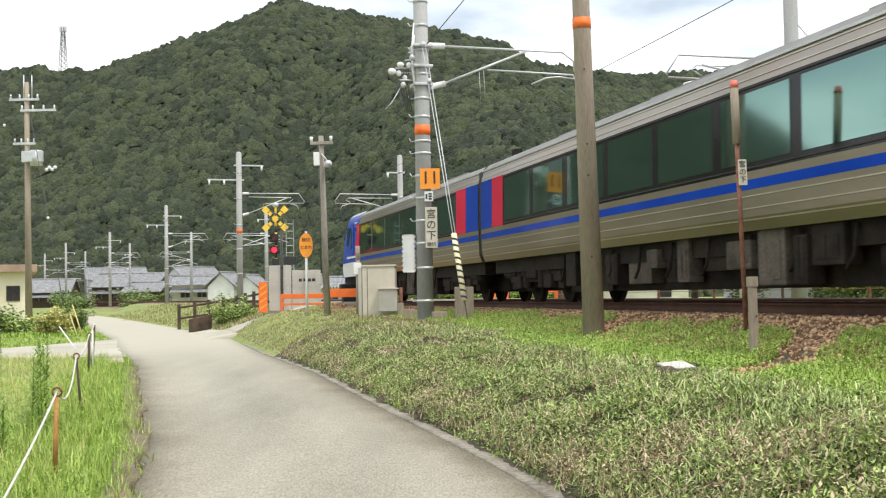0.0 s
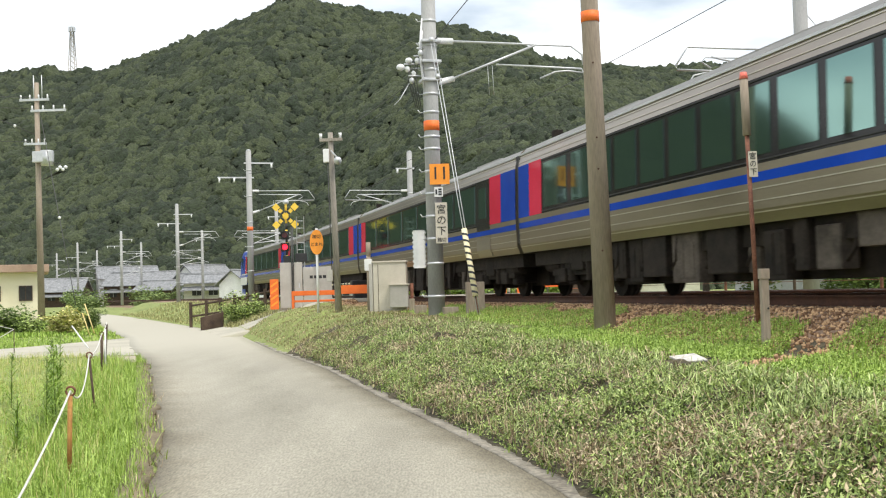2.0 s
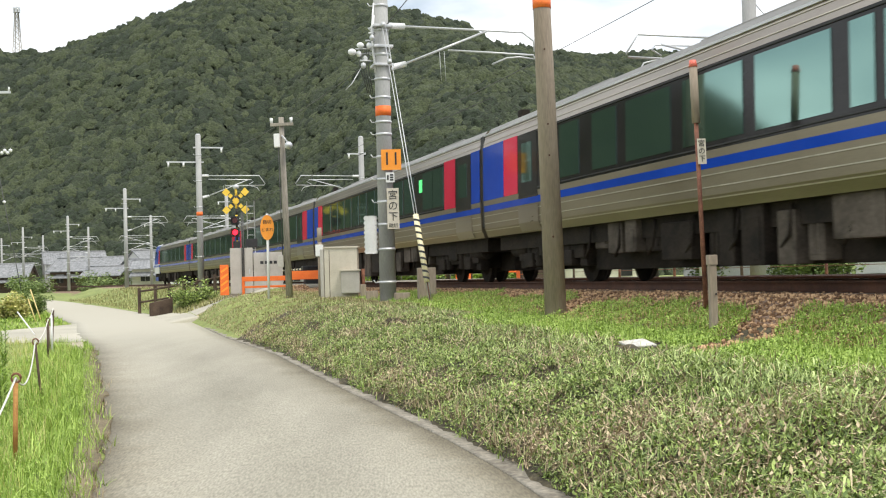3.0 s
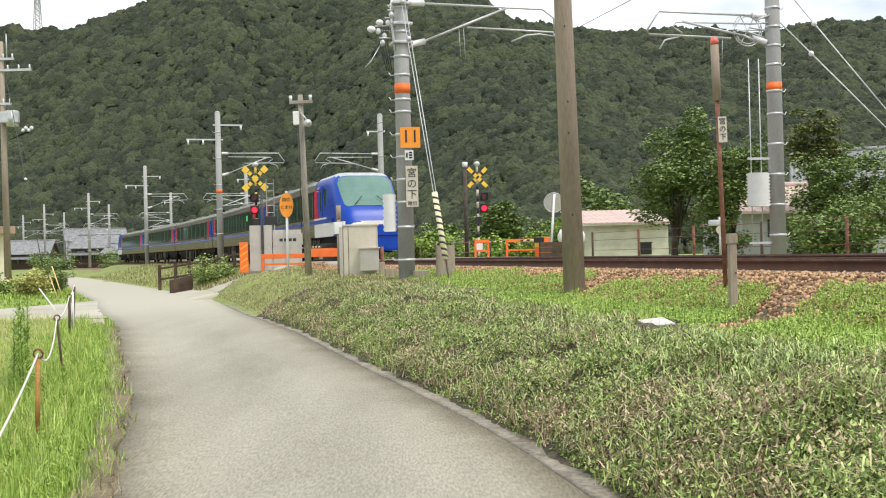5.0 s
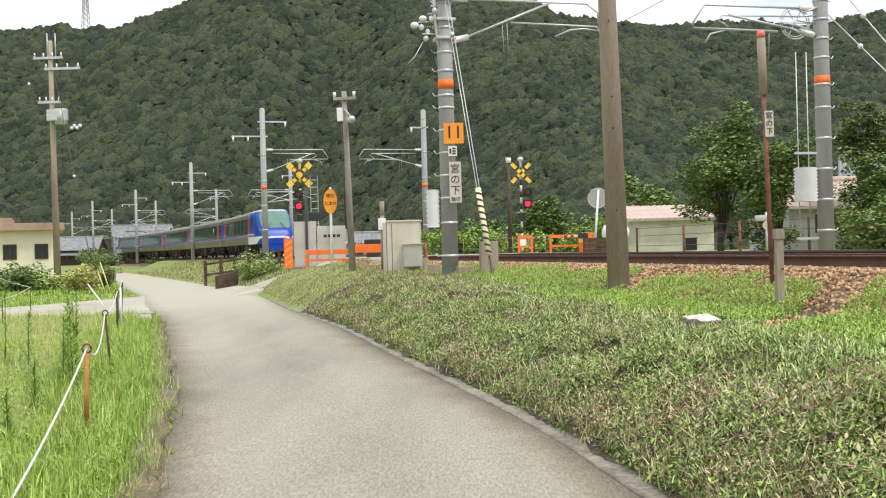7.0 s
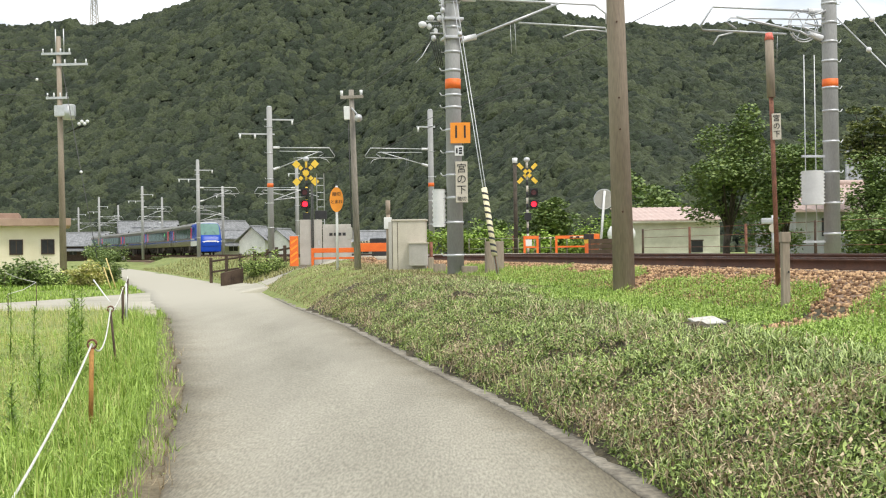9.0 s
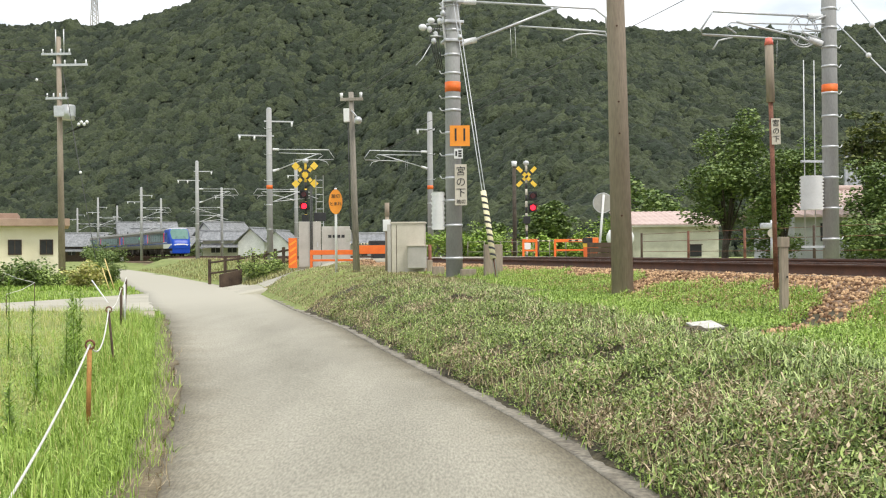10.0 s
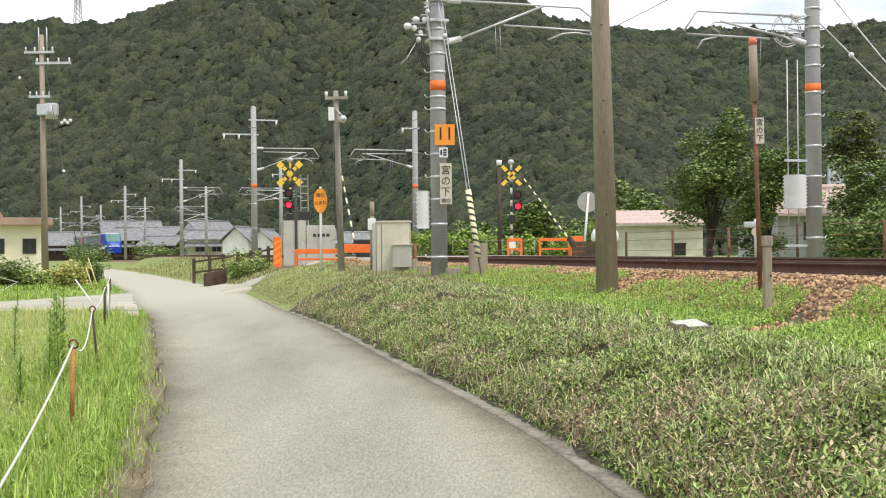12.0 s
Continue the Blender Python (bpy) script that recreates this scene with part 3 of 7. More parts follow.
def forest():
    n = 70000
    y = np.sqrt(RNG.uniform(94 ** 2, 432 ** 2, n))
    x = y * RNG.uniform(-0.475, 0.475, n)
    z = hill(x, y)
    keep = (z > 0.1)
    x, y, z = x[keep], y[keep], z[keep]
    cell, pick = set(), []
    for k in range(len(x)):
        gap = 2.0 + 0.35 * int((y[k] - 94) / 110)
        key = (int(x[k] // gap), int(y[k] // gap), int(gap * 10))
        if key not in cell:
            cell.add(key)
            pick.append(k)
    x, y, z = x[pick], y[pick], z[pick]
    allv, allf, off = [], [], 0
    group = RNG.integers(0, 6, len(x))
    for near, (shapes, tf) in ((True, crown_shapes(3, -0.15)), (False, crown_shapes(3, 0.0))):
        for k in range(6):
            sel = (group == k) & ((y < 200) == near)
            m = sel.sum()
            r = RNG.uniform(1.0, 1.75, m) * np.where(RNG.uniform(0, 1, m) < 0.16, 1.45, 1.0) * (0.9 + 0.45 * (y[sel] - 94) / 330)
            sc = np.stack([r * 1.12, r * 1.12, r * RNG.uniform(0.75, 1.2, m)], -1)
            xs, ys = x[sel], y[sel]
            pos = np.stack([xs, ys, z[sel] - 0.05 * r], -1)
            v, f = scatter(shapes[k], tf, pos, sc, RNG.uniform(0, 6.28, m), RNG.uniform(-0.2, 0.2, m))
            lean_x, lean_y = (hill(xs + 2, ys) - hill(xs - 2, ys)) / 4, (hill(xs, ys + 2) - hill(xs, ys - 2)) / 4
            lean_x, lean_y = np.clip(lean_x, -0.5, 0.5), np.clip(lean_y, -0.6, 0.6)
            off3 = v.reshape(m, -1, 3) - pos[:, None]
            off3[..., 2] += off3[..., 0] * lean_x[:, None] + off3[..., 1] * lean_y[:, None]
            v = (off3 + pos[:, None]).reshape(-1, 3)
            allv.append(v), allf.append(f + off)
            off += len(v)
    quick("forest", np.concatenate(allv), np.concatenate(allf), CROWNS, "stuff", "dense dark green broadleaf forest covering the hills", "forest", True)


forest()


# ---- the train ----
CAR_L, TAIL_L = 20.8, 21.0
BODY = [(1.33, 1.03), (1.405, 1.22), (1.42, 1.85), (1.395, 3.05), (1.34, 3.32), (1.18, 3.50), (0.78, 3.62), (0.0, 3.67)]


def side_y(z):
    return float(np.interp(z, [p[1] for p in BODY[:5]], [p[0] for p in BODY[:5]]))


def body_shell(x0, x1):
    bm = bmesh.new()
    ring = BODY + [(-y, z) for y, z in BODY[-2::-1]]
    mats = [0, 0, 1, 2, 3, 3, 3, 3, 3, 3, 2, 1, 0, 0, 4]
    n = len(ring)
    cols = [[bm.verts.new((x, y, z)) for y, z in ring] for x in (x0, x1)]
    for k in range(n):
        f = bm.faces.new((cols[0][k], cols[0][(k + 1) % n], cols[1][(k + 1) % n], cols[1][k]))
        f.material_index = mats[k]
    for c in cols:
        f = bm.faces.new(c)
        f.material_index = 0
    bmesh.ops.recalc_face_normals(bm, faces=bm.faces)
    return bm


def side_panel(x0, x1, z0, z1, sgn, proud=0.012, slant=0.0, round_=0.0):
    """A plate that follows the side of the car."""
    bm = bmesh.new()
    zs = np.linspace(z0, z1, 4)
    front, back = [], []
    for z in zs:
        k = (z - z0) / (z1 - z0)
        for lst, off in ((front, proud), (back, -0.02)):
            y = sgn * (side_y(z) + off)
            lst.append((bm.verts.new((x0, y, z)), bm.verts.new((x1 + slant * (1 - k), y, z))))
    for a, b in zip(front, front[1:]):
        bm.faces.new((a[0], a[1], b[1], b[0]))
    for k in range(3):
        bm.faces.new((front[k][0], front[k + 1][0], back[k + 1][0], back[k][0]))
        bm.faces.new((front[k][1], back[k][1], back[k + 1][1], front[k + 1][1]))
    bm.faces.new((front[0][0], back[0][0], back[0][1], front[0][1]))
    bm.faces.new((front[-1][0], front[-1][1], back[-1][1], back[-1][0]))
    bmesh.ops.recalc_face_normals(bm, faces=bm.faces)
    return bm


def bogie(car, x):
    b = part("bogie", box(x - 1.6, x + 1.6, -0.9, 0.9, 0.34, 0.76, 0.04), UNDER, car)
    for sgn in (-1, 1):
        bm = bmesh.new()
        add_box(bm, x - 1.75, x + 1.75, sgn * 0.98 - 0.09, sgn * 0.98 + 0.09, 0.46, 0.72, 0.03)
        for dx in (-0.52, 0.52):
            add_tube(bm, [(x + dx, sgn * 1.04, 0.34 + 0.05 * k) for k in range(13)], [0.10 + 0.025 * (k % 2) for k in range(13)], 10)
            add_box(bm, x + dx * 3.1 - 0.16, x + dx * 3.1 + 0.16, sgn * 0.9 - 0.12, sgn * 0.9 + 0.12, 0.30, 0.86, 0.03)
        add_tube(bm, [(x - 1.5, sgn * 1.1, 0.80), (x + 1.5, sgn * 1.1, 0.86)], 0.05, 8)
        add_box(bm, x - 0.35, x + 0.35, sgn * 1.0 - 0.16, sgn * 1.0 + 0.16, 0.55, 0.98, 0.05)
        for dx in (-1.05, 1.05):
            add_box(bm, x + dx - 0.24, x + dx + 0.24, sgn * 1.0 - 0.13, sgn * 1.0 + 0.13, 0.32, 0.62, 0.05)
            add_tube(bm, [(x + dx, sgn * 1.0, 0.6), (x + dx, sgn * 1.0, 0.95)], 0.11, 8)
        part("side_frame", bm, UNDER, b)
    for dx in (-1.05, 1.05):
        for sgn in (-1, 1):
            bm = bmesh.new()
            add_tube(bm, [(x + dx, sgn * 0.50, 0.43), (x + dx, sgn * 0.53, 0.43), (x + dx, sgn * 0.62, 0.43)], [0.46, 0.43, 0.43], 24)
            add_tube(bm, [(x + dx, sgn * 0.60, 0.43), (x + dx, sgn * 0.70, 0.43)], [0.30, 0.16], 16)
            part("wheel", bm, UNDER, b)


def nose_at(u, a, grow=0.0):
    """A point of the cab's skin: u metres past the body's end, a round the section."""
    u_out, u = u, u / 1.08
    zt = float(np.interp(u, [0, 2.7, 3.05, 4.15, 4.40, 4.62], [3.67, 3.67, 3.52, 2.28, 1.95, 1.50])) + grow
    w = float(np.interp(u, [0, 2.4, 3.4, 4.2, 4.5, 4.62], [1.42, 1.42, 1.36, 1.24, 1.12, 0.98])) + grow
    zb = 1.0
    c, s = math.cos(a), math.sin(a)
    return (u_out, w * math.copysign(abs(c) ** 0.30, c), zb + (zt - zb) * abs(s) ** 0.42)


def cab(car, x_end, sgn):
    """The streamlined driving end; sgn is the way that it faces along the car."""
    us = [1.08 * u for u in (0, 0.6, 1.2, 1.8, 2.4, 2.7, 2.9, 3.05, 3.3, 3.6, 3.9, 4.15, 4.3, 4.4, 4.5, 4.58, 4.62)]
    n = 90
    bm = bmesh.new()
    rows = []
    for u in us:
        row = []
        for k in range(n + 1):
            p = nose_at(u, math.pi * k / n)
            row.append(bm.verts.new((x_end + sgn * p[0], p[1], p[2])))
        rows.append(row)
    for i in range(len(us) - 1):
        for k in range(n):
            f = bm.faces.new((rows[i][k], rows[i][k + 1], rows[i + 1][k + 1], rows[i + 1][k]))
            c = f.calc_center_median()
            f.material_index = 2 if c.z > 3.50 else 0
            f.smooth = True
    bm.faces.new(rows[-1])
    bmesh.ops.recalc_face_normals(bm, faces=bm.faces)
    part("cab_shell", bm, [CABBLUE, TRAINWHITE, GALV], car, "bright blue streamlined driving cab")
    # the white lower band, bent round the nose
    def band(name, z0, z1, u0, material, label=""):
        bm = bmesh.new()
        line = []
        for u in [u0 + (4.97 - u0) * k / 26 for k in range(27)]:
            zt, w = nose_at(u, math.pi / 2)[2], nose_at(u, 0.0)[1]
            row = []
            for k in range(5):
                zb = z0 + (z1 - 0.15 - z0) * float(ease((u - 3.4) / 1.4))
                z = zb + (z1 - zb) * k / 4
                a = math.asin(min((z - 1.0) / (zt - 1.0), 0.999) ** (1 / 0.42))
                row.append((x_end + sgn * u, nose_at(u, a)[1] + 0.014, z))
            line.append(row)
        rows = [[(x, y, z) for x, y, z in r] for r in line] + [[(x + sgn * 0.035, y * q, z) for x, y, z in line[-1]] for q in (0.9, 0.5, 0.0, -0.5, -0.9)] + [[(x, -y, z) for x, y, z in r] for r in line[::-1]]
        vs = [[bm.verts.new(p) for p in r] for r in rows]
        for r0, r1 in zip(vs, vs[1:]):
            for k in range(4):
                f = bm.faces.new((r0[k], r0[k + 1], r1[k + 1], r1[k]))
                f.smooth = True
        bmesh.ops.recalc_face_normals(bm, faces=bm.faces)
        part(name, bm, material, car, label)
    band("lower_band", 1.012, 1.585, 0.02, TRAINWHITE, "white lower band round the cab")
    for s in (-1, 1):
        part("white_line", side_panel(*sorted((x_end + sgn * 0.02, x_end + sgn * 2.55)), 1.755, 1.835, s, 0.024), TRAINWHITE, car, "thin white line above the blue stripe")
        x_a, x_b = sorted((x_end + sgn * 1.95, x_end + sgn * 2.55))
        bm = side_panel(x_a, x_b, 2.28, 3.02, s, 0.02)
        for v in bm.verts:
            if abs(v.co.x - x_end) < 2.0:
                v.co.x += sgn * 0.36 * (3.02 - v.co.z) / 0.74
        part("quarter_window", bm, TINT, car, "slanted cab quarter window")
        part("step_recess", side_panel(*sorted((x_end + sgn * 1.36, x_end + sgn * 1.76)), 1.10, 1.14, s, 0.022), BLACK, car)
    # windscreen
    bm = bmesh.new()
    grid = []
    for i in range(9):
        u = 3.33 + 1.21 * i / 8
        row = []
        for k in range(13):
            y = (-1 + 2 * k / 12) * (1.14 - 0.10 * (i / 8) ** 2 - (0.10 if i in (0, 8) else 0))
            w = nose_at(u, 0.0)[1]
            c = max(min(y / w, 0.999), -0.999)
            a = math.acos(math.copysign(abs(c) ** (1 / 0.30), c))
            p = nose_at(u, a, 0.012)
            row.append(bm.verts.new((x_end + sgn * (p[0] + 0.012), y, p[2])))
        grid.append(row)
    for r0, r1 in zip(grid, grid[1:]):
        for k in range(12):
            f = bm.faces.new((r0[k], r0[k + 1], r1[k + 1], r1[k]))
            f.smooth = True
    bmesh.ops.recalc_face_normals(bm, faces=bm.faces)
    part("windscreen", bm, SCREEN, car, "large curved pale green windscreen")
    for y0 in (-0.45, 0.45):
        a, b = Vector((x_end + sgn * 4.62, y0 * 1.5, 2.26)), Vector((x_end + sgn * 4.30, y0 * 0.7, 2.62))
        part("wiper", tube([a, b], 0.015, 6), BLACK, car)
    bm = bmesh.new()
    add_box(bm, *sorted((x_end + sgn * 3.1, x_end + sgn * 4.93)), -1.12, 1.12, 0.36, 1.01, 0.10)
    part("skirt", bm, CABBLUE, car, "blue skirt below the cab")
    for y0 in (-0.75, 0.75):
        part("headlight", ball((x_end + sgn * 4.95, y0, 1.42), 0.11, 2, (0.5, 1.3, 0.8)), INSUL, car, "round white headlight")
    for s in (-1, 1):
        x_a, x_b = sorted((x_end + sgn * 0.03, x_end + sgn * 0.42))
        bm = side_panel(x_a, x_b, 1.80, 3.06, s, 0.02)
        for v in bm.verts:
            far_side = v.co.x > (x_a + x_b) / 2 if sgn > 0 else v.co.x < (x_a + x_b) / 2
            if far_side:
                v.co.x += sgn * 0.50 * (3.06 - v.co.z) / 1.26
        part("red_panel", bm, PINKRED, car, "slanted crimson panel")
        x_a, x_b = sorted((x_end + sgn * 1.24, x_end + sgn * 1.74))
        part("cab_door", side_panel(x_a, x_b, 1.12, 3.15, s, 0.022), CABBLUE, car, "blue cab door")
        part("door_window", side_panel(x_a + 0.13, x_b - 0.13, 2.12, 2.92, s, 0.03), TINT, car)
        for q in range(4):
            e0, e1 = sorted((x_end + sgn * (0.56 + 0.04 * q), x_end + sgn * (1.02 - 0.06 * q)))
            part("emblem_bar", side_panel(e0, e1, 3.15 - 0.05 * q, 3.172 - 0.05 * q, s, 0.03), PINKRED if q == 2 else WHITE, car, "slanted emblem bar")
        x_a, x_b = sorted((x_end - sgn * 0.05, x_end + sgn * 3.6))
        part("stripe", side_panel(x_a, x_b, 1.60, 1.75, s, 0.024), BLUE, car)


def train_car(label, front, rear, panes=()):
    """A car, x towards the front; front and rear say 'cab' or the panels seen from the end: widths of blue, door, red."""
    car = thing("train_car", label, "train", "train of five cars")
    x1, x0 = 10.22, -10.22
    if front == "cab":
        x1 -= 4.8
    if rear == "cab":
        x0 += 5.22
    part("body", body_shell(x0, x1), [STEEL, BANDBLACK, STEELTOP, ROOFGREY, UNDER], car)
    for s in (-1, 1):
        part("stripe", side_panel(x0 + 0.02, x1 - 0.02, 1.60, 1.735, s, 0.006), BLUE, car, "blue waistline stripe")
        for z in (1.17, 1.33, 1.50, 3.14, 3.27):
            part("bead", side_panel(x0 + 0.03, x1 - 0.03, z, z + 0.016, s, 0.012), RIB, car)
        part("gutter", side_panel(x0, x1, 3.32, 3.36, s, 0.03), GALV, car)
        a, b = x0, x1
        for end, e in ((front, 1), (rear, -1)):
            if end == "cab":
                if e > 0:
                    b -= 0.25
                else:
                    a += 0.25
                continue
            x = x1 if e > 0 else x0
            for name, width in end:
                xa, xb = sorted((x, x - e * width))
                if name in ("blue_panel", "red_panel"):
                    part(name, side_panel(xa + 0.01, xb - 0.01, 1.85, 3.06, s, 0.01), BLUE if name[0] == "b" else PINKRED, car)
                elif name == "door":
                    d = part("door", side_panel(xa + 0.03, xb - 0.03, 1.12, 3.04, s, 0.008), BANDBLACK, car, "dark folding side door")
                    part("door_pane", side_panel(xa + 0.32, xb - 0.26, 2.05, 2.85, s, 0.016), TINT, d)
                    part("door_sill", side_panel(xa + 0.01, xb - 0.01, 1.06, 1.56, s, 0.02), STEELTOP, d)
                x -= e * width
            if e > 0:
                b = x
            else:
                a = x
        count = max(int((b - a) / 1.98), 1)
        w = (b - a) / count
        for p0, p1 in panes or [(a + k * w + 0.14, a + (k + 1) * w - 0.14) for k in range(count)]:
            part("window_pane", side_panel(p0, p1, 1.97, 2.95, s, 0.012), TINT, car)
        part("window_sill", side_panel(a + 0.02, b - 0.02, 1.885, 1.905, s, 0.02), RUBBER, car)
        part("window_head", side_panel(a + 0.02, b - 0.02, 3.005, 3.03, s, 0.02), RUBBER, car)
        if "door panels" not in label and front != "cab" and rear != "cab" and "tinted" not in label:
            part("display", side_panel(-5.46, -5.20, 2.46, 2.80, s, 0.018), GREENLAMP, car, "small lit green seat display")
    for end, x, e in ((front, 10.22, 1), (rear, -10.22, -1)):
        if end != "cab":
            part("gangway", box(*sorted((x, x + e * 0.18)), -0.55, 0.55, 1.15, 3.25, 0.03), RUBBER, car)
            for y in (-1.28, 1.28):
                part("end_fairing", box(*sorted((x - e * 0.02, x + e * 0.13)), y - 0.09, y + 0.09, 1.25, 3.35, 0.03), BLACK, car)
            part("coupler", box(*sorted((x, x + e * 0.19)), -0.15, 0.15, 0.75, 1.0, 0.03), UNDER, car)
    for x in (-7.2, 7.2):
        bogie(car, x)
    rng = random.Random(label)
    x = -5.0
    while x < 4.6:
        w = rng.choice((0.32, 0.4, 0.55, 0.7, 0.95))
        for s in (-1, 1):
            lo, out = rng.choice((0.22, 0.26, 0.34, 0.5, 0.6)), rng.choice((1.24, 1.2, 1.1))
            bm = bmesh.new()
            add_box(bm, x, x + w, s * out - 0.25, s * out + 0.02, lo, rng.choice((1.04, 1.04, 0.92)), 0.03)
            face = s * (out + 0.02) if s > 0 else s * (out + 0.25)
            for q in range(rng.choice((0, 1, 2, 2))):
                u = x + w * (0.15 + 0.4 * q)
                add_box(bm, u, u + w * 0.3, face - 0.012, face + 0.012, lo + 0.08, 0.88, 0.004)
            part("equipment_box", bm, UNDERBOX if rng.random() < 0.5 else UNDER, car)
        x += w + rng.uniform(0.06, 0.38)
    part("centre_sill", box(-9.9, 9.9, -1.15, 1.15, 0.72, 1.04), UNDER, car)
    # plain dark boxes added to keep light from showing through below the car
    part("equipment_fill", box(-5.4, 5.4, -0.85, 0.85, 0.22, 0.72, 0.04), UNDER, car)
    part("underframe_fill", box(-9.7, 9.7, -0.42, 0.42, 0.26, 0.72, 0.04), UNDER, car)
    for s in (-1, 1):
        for x in (-8.9, 8.9):
            part("end_tank", tube([(x - 0.45, s * 0.95, 0.72), (x + 0.45, s * 0.95, 0.72)], 0.17, 14), UNDER, car)
    for s in (-1, 1):
        for k in range(9):
            xx = -5.2 + k * 1.25
            part("pipe", tube([(xx, s * 1.2, 1.0), (xx + 0.02, s * 1.24, 0.6), (xx + 0.25, s * 1.2, 0.45)], 0.03, 6), UNDER, car)
    for x, w in ((-6.0, 2.2), (0.0, 3.0), (5.5, 1.6)):
        if (front == "cab" and x > 3) or (rear == "cab" and x < -3):
            continue
        part("roof_unit", box(x - w / 2, x + w / 2, -0.75, 0.75, 3.55, 3.71, 0.05), ROOFGREY, car)
    if front != "cab":
        part("exhaust", box(9.38, 9.64, 0.55, 0.75, 3.5, 3.84, 0.03), UNDER, car)
    return car


B, R_, D = "blue_panel", "red_panel", "door"
CARS = [
    train_car("silver diesel train car with a blue streamlined cab trailing", [(B, 1.40), (R_, 0.87), (D, 1.15)], "cab",
              ((4.75, 5.64), (3.18, 4.15), (1.28, 2.80), (-0.74, 0.89), (-2.65, -1.04), (-3.42, -2.99), (-4.49, -3.60))),
    train_car("silver diesel train car with crimson and blue end panels", [(B, 0.80), (R_, 0.86)], [(B, 0.63), (D, 1.21), (R_, 0.91)],
              [(6.96, 8.39)] + [(a, a + 0.94) for a in (5.72, 4.57, 3.42, 2.27, 1.12, -0.03, -1.11, -2.27, -3.42, -4.57, -6.47, -7.36)]),
    train_car("silver diesel train car with crimson and blue door panels", [(B, 0.62), (R_, 0.88)], [(B, 1.14), (R_, 0.93), (D, 1.2)]),
    train_car("silver diesel train car with dark tinted windows and blue stripe", [(B, 0.95), (R_, 0.9)], [(B, 0.75), (R_, 0.97)]),
    train_car("silver diesel train car with a leading blue and white cab", "cab", [(B, 1.1), (R_, 0.95)]),
]
cab(CARS[0], -5.0, -1)
cab(CARS[4], 5.42, 1)


def car_pose(k, t):
    joint = 7.917 + 19.846 * (t - 2.8) + 0.052 * (t - 2.8) ** 2
    mid = joint - TAIL_L / 2 + 0.1 if k == 0 else joint + (k - 0.5) * CAR_L
    p0, _ = track(mid - 7.2)
    p1, _ = track(mid + 7.2)
    c = (p0 + p1) / 2
    return pose(c[0], c[1], RAIL_Z, 0, 0, math.degrees(math.atan2(p1[1] - p0[1], p1[0] - p0[0])))


# ---- poles and wires of the railway ----
def cyl(z0, z1, r0, r1, x=0, y=0, seg=20):
    return tube([(x, y, z0), (x, y, z1)], [r0, r1], seg)


